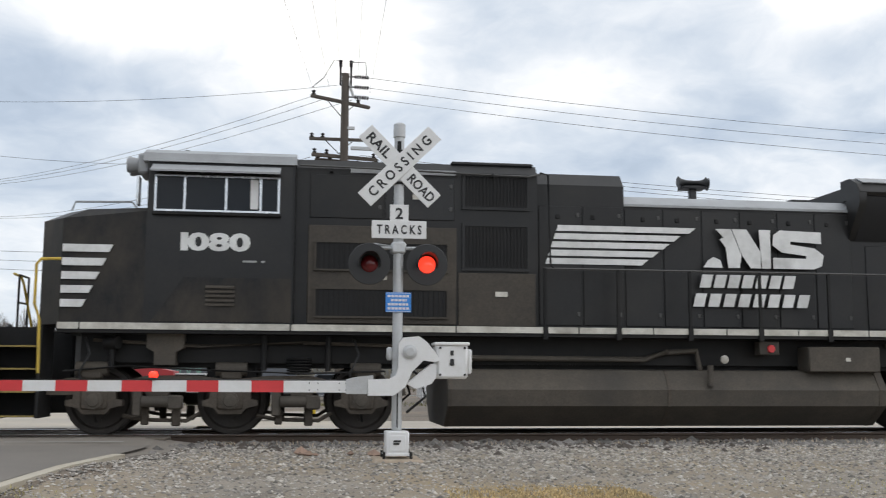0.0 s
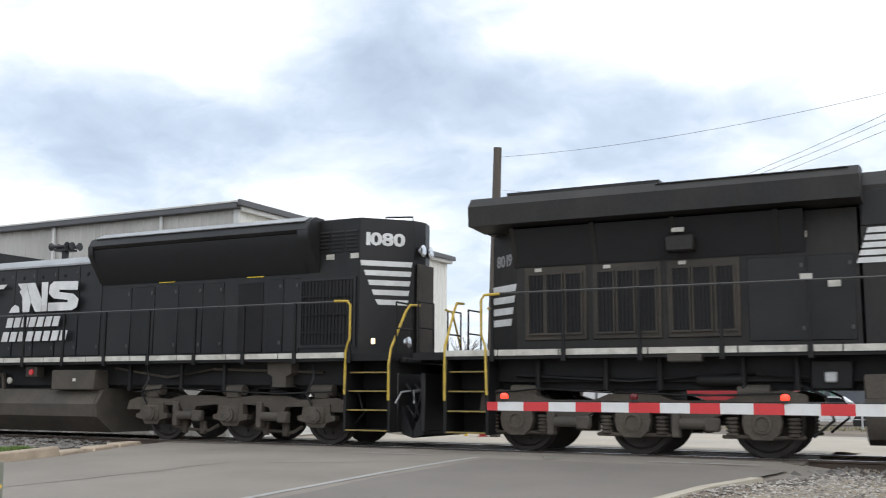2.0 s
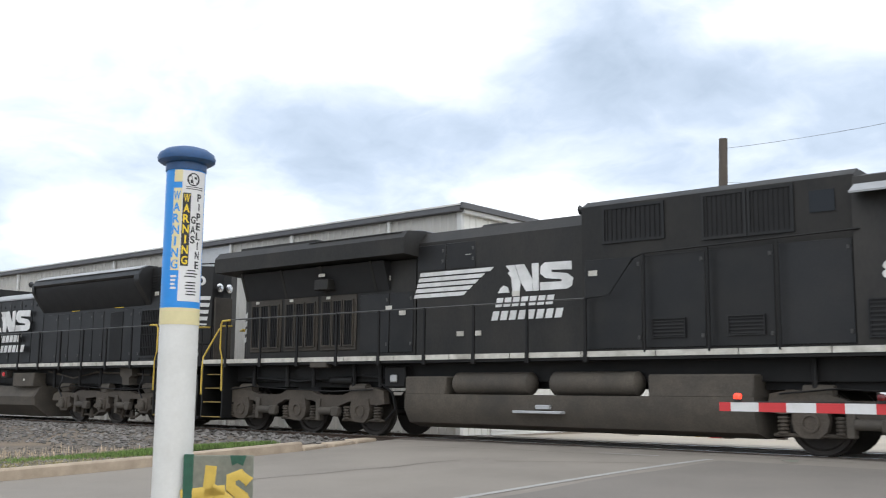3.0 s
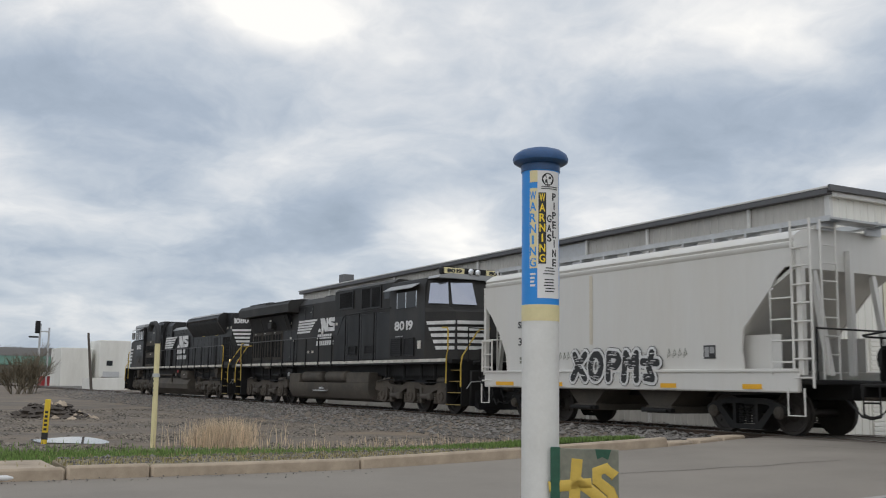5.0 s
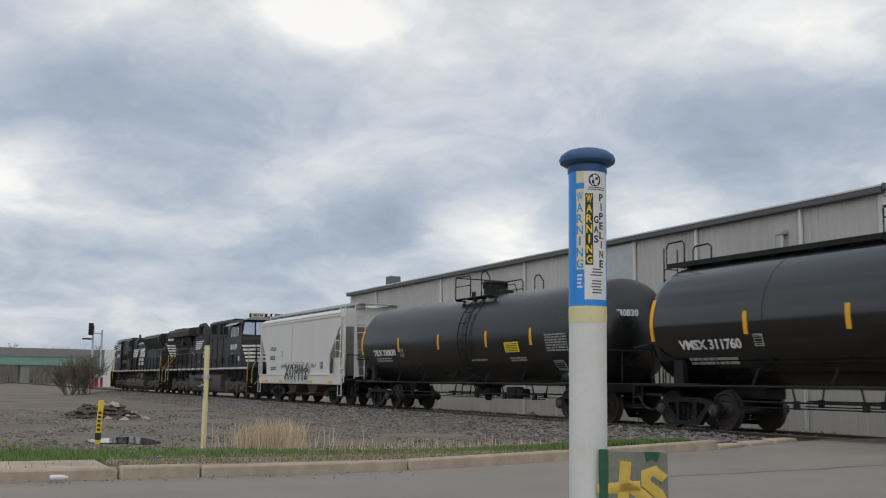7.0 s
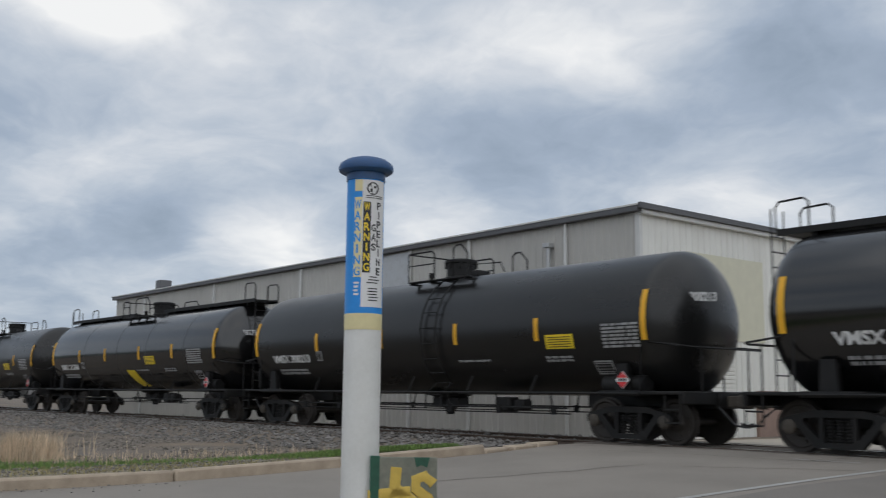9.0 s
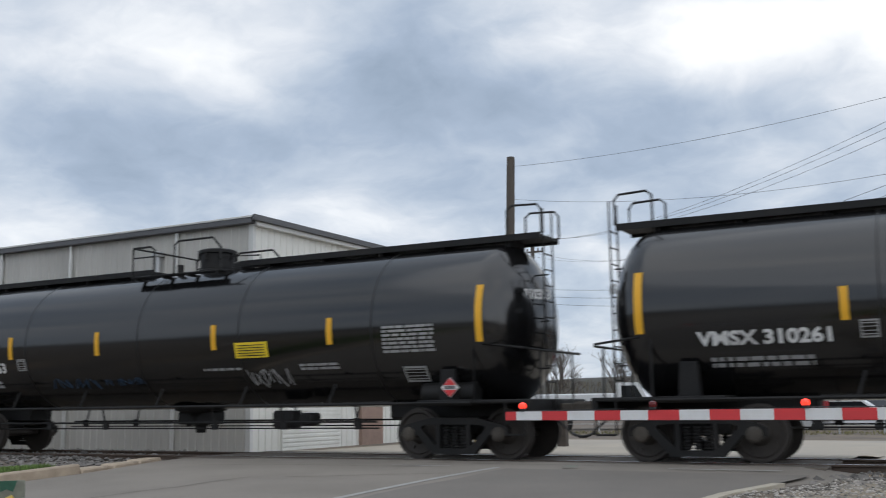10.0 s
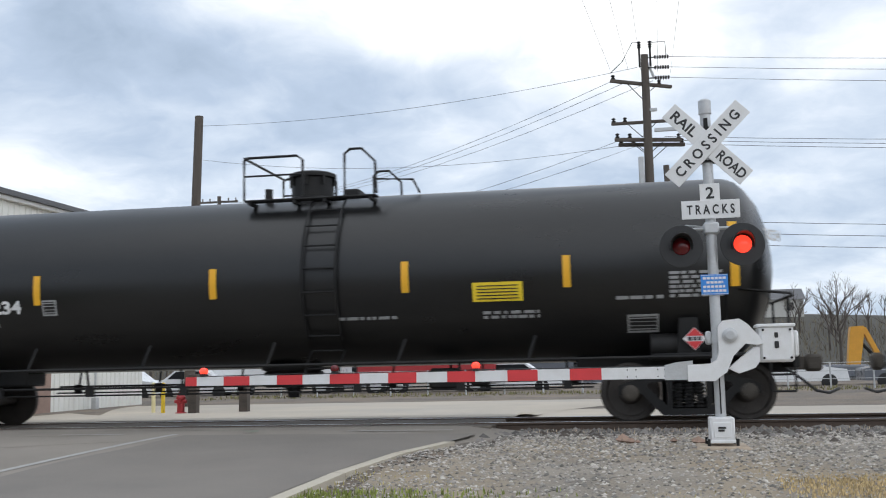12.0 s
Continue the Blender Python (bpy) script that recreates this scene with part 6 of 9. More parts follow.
part("guy_pipe", Form().box(-0.5, -0.3, -9.3, -9.1, 0.2, 0.7, 0.02).cyl((-0.4, -9.2, 0.6), (-0.4, -9.2, 2.4), 0.04, n=8), GALV, house)

# ---------------------------------------------------------------- poles and wires
def insulator(f, p, d=(0, 0, 1), n=3):
    for i in range(n):
        q = Vector(p) + Vector(d) * (i * 0.07)
        f.lathe([(0, 0.03), (0.015, 0.06), (0.035, 0.06), (0.06, 0.025)], q, d, 10)


main = thing("utility_pole", "tall weathered utility pole with crossarms and insulators", "utility pole", at=pose(0.97, 28.2, -0.3))
part("pole", Form().cyl((0, 0, -0.2), (0.02, 0, 9.85), 0.16, 0.105, n=16), WOODPOLE, main, "weathered wooden pole")
for (xa, ya, xb, yb, z, h) in ((-0.95, -0.5, 0.75, 0.55, 9.02, 0.09), (-0.98, 0.10, 0.72, 0.10, 7.93, 0.08), (-0.90, -0.14, 0.95, 0.35, 7.42, 0.10), (-0.80, 0.14, 1.05, 0.60, 7.33, 0.10)):
    m = Matrix.Translation(((xa + xb) / 2, (ya + yb) / 2, z)) @ pose(0, 0, 0, 0, 0, math.degrees(math.atan2(yb - ya, xb - xa)))
    l = math.hypot(xb - xa, yb - ya) / 2
    part("crossarm", Form().box(-l, l, -0.05, 0.05, -h / 2, h / 2, 0.01), WOODPOLE, main, "grey wooden crossarm", at=m)
    for k in (-0.92, 0.6) if z > 8 else (-0.92, -0.55, 0.92):
        f = Form()
        insulator(f, (k * l, 0, h / 2), n=2)
        part("insulator", f, DARK, main, at=m)
    part("brace", Form().pipe([(-l * 0.45, 0, -h / 2), (0, 0, -0.42)], 0.012, 5), DARK, main, at=m)
    part("brace", Form().pipe([(l * 0.45, 0, -h / 2), (0, 0, -0.42)], 0.012, 5), DARK, main, at=m)
f = Form()
for z, y in ((9.75, -0.05), (9.45, -0.05), (9.15, -0.05)):
    insulator(f, (0.28, y, z), (1, 0, -0.03), 6)
    f.cyl((0.1, y, z), (0.3, y, z), 0.02, n=5)
for x in (-0.12, 0.18):
    f.cyl((x, 0, 9.5), (x, 0, 10.15), 0.03, n=6)
    insulator(f, (x, 0, 10.05), (0, 0, 1), 3)
part("pin_insulator", f, DARK, main)
part("switch_bar", Form().box(-0.05, 0.3, -0.08, 0.02, 8.2, 8.28).box(0.2, 1.45, -0.1, -0.02, 7.60, 7.70, 0.01).box(-0.28, -0.12, -0.2, 0.0, 6.1, 6.9, 0.03).cyl((0.25, 0, 9.2), (0.1, 0, 9.6), 0.04, n=6), GALV, main)
part("jumper", Form().pipe([(-0.12, 0, 10.2), (-0.3, 0, 10.25), (-0.6, 0, 9.7), (-0.95, -0.3, 9.3)], 0.012, 4).pipe([(0.18, 0, 10.2), (0.6, 0, 10.2), (0.62, 0, 9.8)], 0.012, 4), DARK, main)
lone = thing("utility_pole", "plain weathered pole behind the track", "utility pole", at=pose(-14.8, 33.0, -0.3, 0, 0.7, 0))
part("pole", Form().cyl((0, 0, -0.2), (0.2, 0, 10.25), 0.19, 0.15, n=14), WOODPOLE, lone, "weathered wooden pole")
far = thing("utility_pole", "distant utility pole with two crossarms", "utility pole", at=pose(-27.0, 65.0, -0.4))
part("pole", Form().cyl((0, 0, -0.2), (0, 0, 13.3), 0.17, 0.13, n=10), WOODPOLE, far)
f = Form()
for z, l in ((12.9, 1.35), (12.0, 0.8)):
    f.box(-l, l, -0.06, 0.06, z - 0.06, z + 0.06)
    for k in (-0.9, -0.5, 0.5, 0.9):
        insulator(f, (k * l, 0, z + 0.06))
part("crossarm", f, WOODPOLE, far)
slim = thing("utility_pole", "slim dark pole by the yard with a red octagonal sign", "utility pole", at=pose(2.4, 40, -0.4))
part("pole", Form().cyl((0, 0, -0.2), (-0.35, 0, 9.0), 0.16, 0.12, n=10), WOODPOLE, slim)
part("octagon_sign", Form().prism([(0.35 * math.cos(math.pi / 8 + k * math.pi / 4), 2.2 + 0.35 * math.sin(math.pi / 8 + k * math.pi / 4)) for k in range(8)], -0.25, -0.23), SIGNRED, slim, "red octagonal sign")
part("sign_bar", Form().box(-0.2, 0.2, -0.258, -0.25, 2.13, 2.27), SIGNWHITE, slim)


def wire(a, b, sag, r=0.007, n=14):
    a, b = Vector(a), Vector(b)
    pts = [a.lerp(b, i / n) - Vector((0, 0, sag * 4 * (i / n) * (1 - i / n))) for i in range(n + 1)]
    w = part("overhead_wire", Form().pipe(pts, r, 4), SIGNBLACK)
    return tagged(w, "thin dark overhead wire between poles", "wire", "overhead wires")


mx, my = 0.97, 28.2
for z, yy, e in ((9.45, 0, 9.6), (9.15, 0, 9.2), (8.85, 0, 8.7)):
    wire((mx + 0.7, my, z), (mx + 42, my + 4, e), 0.7)
for dx, z in ((-0.95, 8.75), (-0.5, 8.72), (0.2, 8.7)):
    wire((mx + dx, my - 0.3, z), (-27.0 + dx, 65, 12.6), 1.2)
wire((mx - 0.2, my, 9.2), (-14.6, 33, 9.6), 0.35, 0.006)
for dx, z in ((-0.9, 7.1), (0.0, 7.05)):
    wire((mx + dx, my + 0.1, z), (-27.0 + dx, 65, 11.6), 1.5)
wire((-14.6, 33, 8.4), (mx - 0.4, my, 7.0), 0.5, 0.0055)
for i, dx in enumerate((-0.95, -0.45, -0.1, 0.35, 0.7)):
    wire((mx + dx, my - 0.3, 9.1 - 0.05 * i), (-4.2 + i * 1.3, -16.0, 9.6), 0.25, 0.0045)
for i in range(3):
    wire((mx + 0.5, my + 0.4, 7.25 - i * 0.1), (mx + 40, my + 5, 7.4 - i * 0.25), 0.6)
for i in range(3):
    wire((2.2, 40, 6.4 - i * 0.45), (44, 45, 5.6 - i * 0.5), 0.4, 0.011)
    wire((2.2, 40, 6.4 - i * 0.45), (-27.0, 65, 9.0 - i * 0.5), 0.7, 0.011)

# ---------------------------------------------------------------- things behind the track
hyd = thing("fire_hydrant", "red fire hydrant beside a dark post", "hydrant", at=pose(-12.75, 27.9, -0.30))
part("barrel", Form().lathe([(0, 0.17), (0.04, 0.17), (0.05, 0.11), (0.42, 0.11), (0.44, 0.14), (0.48, 0.14), (0.50, 0.12), (0.58, 0.10), (0.64, 0.05), (0.70, 0.04), (0.71, 0.01)], (0, 0, 0), (0, 0, 1), 18), REDPAINT, hyd, "red cast barrel")
part("nozzle", Form().cyl((0, -0.18, 0.36), (0, 0, 0.36), 0.07, n=12).cyl((-0.18, 0, 0.36), (0.18, 0, 0.36), 0.055, n=12), REDPAINT, hyd)
for x, h in ((-12.35, 1.15), (-11.0, 1.0)):
    bp = thing("timber_post", "short dark timber post", "post", at=pose(x, 27.9 + (x + 12.35) * 0.4, -0.30))
    part("post", Form().box(-0.13, 0.13, -0.13, 0.13, -0.1, h, 0.02), TIE, bp)
for x, y, mat in ((-13.95, 28.6, CREAM), (-13.45, 28.2, SAFETY), (0.3, 31.0, SAFETY)):
    bo = thing("bollard", "slim yellow painted steel bollard", "bollard", "bollards by the yard", at=pose(x, y, -0.30))
    part("post", Form().lathe([(0, 0.06), (0.85, 0.06), (0.90, 0.045), (0.92, 0.01)], (0, 0, 0), (0, 0, 1), 12), mat, bo)
fence = thing("fence", "low wire fence along the far yard", "fence")
for i in range(26):
    part("post", Form().cyl((-16 + i * 1.6, 41.5, -0.5), (-16 + i * 1.6, 41.5, 0.75), 0.035, n=6), GALV, fence)
for z in (0.1, 0.4, 0.72):
    part("strand", Form().cyl((-16, 41.5, z), (24, 41.5, z), 0.012, n=4), GALV, fence)
blades("grass", 5000, lambda r: (r.uniform(-18, 28), r.uniform(39.4, 43.5), -0.42), 0.22, 0.03, material("far_grass", (0.17, 0.16, 0.06), 0.85, vary=0.3, bump=0.0, island=0.5), "rough grass strip along the fence", 17)
tagged(part("verge", Form().box(-40, 60, 39.0, 44.5, -0.6, -0.36, 0.05), material("far_verge", (0.16, 0.15, 0.08), 0.95, vary=0.35, scale=0.6, bump=0.1)), "rough grassy strip behind the yard", "verge", kind="structure")


def truck(x, y, col, length=6.5):
    t = thing("truck", "parked truck with dark wheels behind the fence", "truck", "vehicles behind the fence", at=pose(x, y, -0.45))
    part("bed", Form().box(-length / 2, length * 0.18, -1.1, 1.1, 0.95, 1.9, 0.06), col, t)
    part("cab", Form().prism([(length * 0.2, 0.7), (length * 0.2, 2.4), (length * 0.36, 2.4), (length * 0.42, 1.6), (length * 0.5, 1.5), (length * 0.5, 0.7)], -1.0, 1.0), col, t)
    part("cab_window", Form().prism([(length * 0.24, 1.65), (length * 0.24, 2.25), (length * 0.34, 2.25), (length * 0.39, 1.65)], -1.02, 1.02), GLASS, t)
    part("chassis", Form().box(-length / 2, length / 2, -0.9, 0.9, 0.6, 0.95), DARK, t)
    for k in (-0.36, -0.2, 0.36):
        w = part("wheel", Form().lathe([(-0.15, 0.40), (-0.12, 0.48), (0.12, 0.48), (0.15, 0.40)], (k * length, -0.9, 0.48), (0, -1, 0), 20), TYRE, t)
        part("rim", Form().lathe([(0, 0.27), (0.02, 0.25), (0.02, 0.08)], (k * length, -1.055, 0.48), (0, -1, 0), 16), GALV, w)


def parked_car(x, y, col, turn=0):
    c = thing("car", "parked car behind the fence", "car", "vehicles behind the fence", at=pose(x, y, -0.45, 0, 0, turn))
    part("body", Form().prism([(-2.2, 0.35), (-2.2, 0.85), (-1.5, 0.98), (-0.9, 1.42), (0.6, 1.42), (1.2, 0.98), (2.1, 0.85), (2.2, 0.35)], -0.85, 0.85), col, c)
    part("window", Form().prism([(-1.3, 1.0), (-0.85, 1.36), (0.55, 1.36), (1.0, 1.0)], -0.86, 0.86), GLASS, c)
    for k in (-1.35, 1.35):
        part("wheel", Form().lathe([(-0.1, 0.28), (-0.08, 0.33), (0.08, 0.33), (0.1, 0.28)], (k, -0.8, 0.33), (0, -1, 0), 16), TYRE, c)


truck(-9.0, 47, REDPAINT)
truck(-16.8, 48, CARWHITE, 7.0)
for x, y, col in ((-5.0, 47.5, CARWHITE), (-13.3, 52, CARDARK), (-20.5, 47, CARWHITE), (1.5, 49, CARDARK), (7.5, 47, CARWHITE), (12.5, 47, CARDARK), (-24.0, 46, CARWHITE)):
    parked_car(x, y, col)
shed = thing("shed", "low white-roofed shed in the far yard", "shed", at=pose(-4.5, 62, -0.5))
part("wall", Form().box(-4, 4, -2, 2, 0, 2.0), CARDARK, shed)
part("roof", Form().prism([(-4.4, 2.0), (-4.4, 2.2), (4.4, 2.8), (4.4, 2.6)], -2.4, 2.4), CARWHITE, shed)
dig = thing("excavator", "yellow excavator with a folded boom", "excavator", at=pose(12.4, 58, -0.80))
part("boom", Form().prism([(-0.35, 0.8), (0.25, 0.8), (0.66, 3.2), (0.60, 3.38), (-0.05, 3.34), (-0.12, 3.0)], -0.25, 0.25), ORANGE, dig, "yellow boom")
part("stick", Form().prism([(0.45, 3.36), (0.75, 3.30), (1.62, 1.4), (1.30, 1.5)], -0.18, 0.18), ORANGE, dig, "yellow stick")
part("cylinder", Form().cyl((0.35, 0, 2.6), (1.15, 0, 1.7), 0.09, n=10), DARK, dig)
part("house", Form().box(-1.6, 0.6, -1.2, 1.2, 0.6, 1.3, 0.1), CARDARK, dig)
part("track_unit", Form().box(-1.9, 1.3, -1.3, 1.3, 0.0, 0.7, 0.2), TYRE, dig)
gantry2 = thing("truss", "pale green steel truss frame in the far yard", "steel frame", at=pose(-9.6, 55, -0.4))
f = Form()
for i in range(8):
    f.cyl((i * 0.5, 0, 1.2), (i * 0.5 + 0.25, 0, 2.3), 0.04, n=5).cyl((i * 0.5 + 0.25, 0, 2.3), (i * 0.5 + 0.5, 0, 1.2), 0.04, n=5)
f.box(0, 4.2, -0.06, 0.06, 2.25, 2.38).box(0, 4.2, -0.06, 0.06, 1.12, 1.25).box(0, 0.15, -0.06, 0.06, 0, 2.3).box(4.0, 4.15, -0.06, 0.06, 0, 2.3)
part("lattice", f, GREENSTEEL, gantry2)


# ---------------------------------------------------------------- bare trees, brush, hill
def bare_tree(x, y, h, seed, z=-0.5, spread=0.55, depth=4, label="leafless tree with fine branches"):
    rnd = random.Random(seed)
    t = thing("tree", label, "tree", "bare trees", at=pose(x, y, z))
    trunk, limbs = Form(), Form()

    def grow(p, d, l, r, k):
        q = p + d * l
        (trunk if k == 0 else limbs).cyl(p, q, r, r * 0.65, n=6 if k < 2 else 3, caps=False)
        if k >= depth:
            return
        for _ in range(3 if k else 4):
            e = (d + Vector((rnd.uniform(-1, 1), rnd.uniform(-1, 1), rnd.uniform(-0.2, 0.7))) * spread * 1.3).normalized()
            grow(p + d * l * rnd.uniform(0.55, 1.0), e, l * rnd.uniform(0.55, 0.8), r * 0.55, k + 1)

    grow(Vector((0, 0, 0)), Vector((0, 0, 1)), h * 0.32, h * 0.015, 0)
    part("trunk", trunk, BARK, t)
    part("crown", limbs, TWIG, t, "fine bare branches")
    return t


def hill_height(x, y):
    return -0.6 + 8.5 * ease(85, 190, y) * (0.75 + 0.25 * math.sin(x * 0.02 + 1)) + 0.8 * math.sin(x * 0.07) * ease(80, 120, y)


tagged(part("hillside", Form().grid(axis([(-160, 12), (160, 1)]), axis([(78, 8), (230, 1)]), hill_height), material("hill", (0.062, 0.057, 0.044), 0.95, vary=0.4, scale=0.08, grain=1.5, bump=0.0, dirt=(0.036, 0.033, 0.028), dirt_amount=0.8, dirt_scale=0.08)),
       "brown wooded hillside behind the yard", "hillside", kind="structure")
rnd = random.Random(12)
first = bare_tree(-6, 92, 9.5, 1)
kinds = [first] + [bare_tree(-16 + 9 * i, 88 + 3 * i, 8 + i, 2 + i) for i in range(3)]
for i in range(120):
    x, y = rnd.uniform(-70, 75), rnd.uniform(80, 165)
    k = rnd.uniform(0.65, 1.15)
    c = copy_thing(kinds[i % 4], pose(x, y, hill_height(x, y) - 0.1, 0, 0, rnd.uniform(0, 360)))
    c.scale = (k, k, k)


def brush_place(r):
    x, y = r.uniform(-80, 80), r.uniform(70, 150)
    return (x, y, hill_height(x, y) if y > 78 else -0.5)


blades("brush", 16000, brush_place, 1.0, 0.04, BRUSH, "tangled brown brush on the slope", 31, 1.5)
for x, y, w, h in ((10, 150, 9, 4.5), (24, 165, 8, 4.5), (-12, 172, 9, 4)):
    hz = hill_height(x, y)
    hs = thing("house", "small distant house on the hill", "house", "houses on the hill", at=pose(x, y, hz - 0.3))
    part("wall", Form().box(-w / 2, w / 2, -3, 3, 0, h * 0.65), SIDING, hs)
    part("roof", Form().prism([(-3.4, h * 0.6), (3.4, h * 0.6), (0, h)], -w / 2 - 0.3, w / 2 + 0.3, "x"), TRIMDARK, hs)
    for k in (-0.25, 0.25):
        part("window", Form().box(k * w - 0.5, k * w + 0.5, -3.05, -2.95, 1.0, 2.2), GLASS, hs)

# low wooded rise behind the camera closes the place
def rise_height(x, y):
    return -0.7 + (6.5 + 1.2 * math.sin(x * 0.05) + 0.7 * math.sin(x * 0.17 + 1)) * ease(-70, -100, y)


tagged(part("hillside", Form().grid(axis([(-420, 12), (260, 1)]), axis([(-160, 10), (-66, 1)]), rise_height), bpy.data.materials["hill"]),
       "dark wooded rise across the road", "hillside", kind="structure")

# ---------------------------------------------------------------- far left: overpass, tower, sheds
bridge = thing("overpass", "distant road overpass with green steel girders", "overpass", at=pose(-205, 42, 0, 0, 0, 88))
part("deck", Form().box(-150, 150, -5, 5, 4.9, 6.1), FARCONC, bridge, "grey concrete deck")
part("girder", Form().box(-150, 150, -4.8, -4.4, 3.3, 4.9), GREENSTEEL, bridge, "green steel girder")
part("girder", Form().box(-150, 150, 4.4, 4.8, 3.3, 4.9), GREENSTEEL, bridge)
part("girder", Form().box(-150, 150, -0.2, 0.2, 3.3, 4.9), GREENSTEEL, bridge)
part("parapet", Form().box(-150, 150, 4.9, 5.2, 6.1, 6.7), FARCONC, bridge)
for x in range(-120, 121, 24):
    part("pier", Form().box(x - 0.8, x + 0.8, -4.5, 4.5, -2, 3.4, 0.1), FARCONC, bridge)
tw = thing("tower_building", "pale blue-white windowless block", "building", at=pose(-150, 26.2, -1.5))
part("block", Form().box(-4, 4, -1.9, 2.2, 0, 6.6, 0.05), SIDING_WHITE, tw, "pale metal-clad block")
tw2 = thing("tower_building", "white block with a small balcony", "building", at=pose(-148, 30.6, -1.5))
part("block", Form().box(-4, 4, -1.6, 2.6, 0, 7.7, 0.05), SIDING_WHITE, tw2)
part("window", Form().box(4.0, 4.04, -0.6, 0.2, 4.2, 4.9), GLASS, tw2)
part("balcony", Form().box(4.0, 4.8, -1.2, 1.0, 2.6, 2.75).box(4.75, 4.8, -1.2, 1.0, 2.75, 3.4), GALV, tw2)
tw3 = thing("shed", "low white shed by the track", "shed", at=pose(-120, 24.6, -1.2))
part("block", Form().box(-3, 3, -1.6, 2.2, 0, 2.2, 0.04), SIDING_WHITE, tw3)
fb = thing("fence", "grey board fence in the distance", "fence", at=pose(-130, 22.0, -1.2))
for i in range(30):
    part("board", Form().box(-0.05, 0.05, -3.4 + i * 0.25, -3.2 + i * 0.25, 0, 1.2), FARCONC, fb)
rs = thing("shed", "small red and white shed far off", "shed", at=pose(-170, 27.5, -1.2))
part("wall", Form().box(-2, 2, -2.2, 1.6, 0, 2.4), REDPAINT, rs)
part("roof", Form().box(-2.3, 2.3, -2.4, 1.8, 2.4, 3.0), SIDING_WHITE, rs)
tp = thing("utility_pole", "dark leaning pole near the white blocks", "utility pole", at=pose(-112, 22.0, -1.2, 6, 0, 0))
part("pole", Form().cyl((0, 0, 0), (0, 0, 7.0), 0.16, 0.12, n=8), WOODPOLE, tp)
sg = thing("signal_gantry", "distant railway signal mast with two heads", "signal mast", at=pose(-165, 24.2, -1.0))
part("mast", Form().cyl((0, 0, 0), (0, 0, 10.2), 0.16, n=8), GALV, sg)
part("mast", Form().cyl((0, 1.3, 0), (0, 1.3, 9.6), 0.14, n=8), GALV, sg)
part("cross_bar", Form().box(-0.1, 0.1, -0.1, 1.4, 8.9, 9.1), GALV, sg)
part("signal_head", Form().box(-0.2, 0.3, -0.75, -0.05, 8.7, 10.6, 0.05), DARK, sg)
part("signal_arm", Form().box(-0.2, 0.3, -1.6, -0.2, 8.0, 8.25, 0.05), DARK, sg)
def west_height(x, y):
    return -1.0 + (8.0 + 1.4 * math.sin(y * 0.045) + 0.8 * math.sin(y * 0.16 + 2) + 3.5 * ease(25, -40, y)) * ease(-228, -330, x)


tagged(part("hillside", Form().grid(axis([(-460, 12), (-226, 1)]), axis([(-220, 10), (260, 1)]), west_height), bpy.data.materials["hill"]),
       "brown wooded rise behind the overpass", "hillside", kind="structure")
blades("brush", 7000, lambda r: (lambda x, y: (x, y, west_height(x, y) - 0.1))(-228 - 95 * r.random(), r.uniform(-60, 90)), 1.7, 0.09, BRUSH, "tangled brown brush behind the overpass", 33, 1.2)
bush = thing("bush", "leafless brown bush beside the track", "bush", at=pose(-92, 12.4, -1.2))
br = random.Random(77)


def sprout(f, p, d, l, r, k):
    q = p + d * l
    f.cyl(p, q, r, r * 0.6, n=3, caps=False)
    if k:
        for _ in range(4):
            e = (d + Vector((br.uniform(-1, 1), br.uniform(-1, 1), br.uniform(-0.3, 0.7))) * 0.6).normalized()
            sprout(f, p + d * l * br.uniform(0.4, 1.0), e, l * br.uniform(0.5, 0.8), r * 0.6, k - 1)


for i in range(16):
    f = Form()
    a, tilt = br.uniform(0, 6.28), br.uniform(0.05, 0.85)
    sprout(f, Vector((br.uniform(-0.8, 0.8), br.uniform(-0.9, 0.9), 0)), Vector((math.cos(a) * tilt, math.sin(a) * tilt, 1)).normalized(), br.uniform(1.5, 2.3), 0.055, 4)
    part("stem", f, BRUSH, bush)
for i in range(34):
    bx, by = -228 - rnd.uniform(0, 80), rnd.uniform(-30, 70)
    bt = copy_thing(kinds[i % 4], pose(bx, by, west_height(bx, by) - 0.2, 0, 0, rnd.uniform(0, 360)))
    bt.scale = (0.7, 0.7, 0.7)


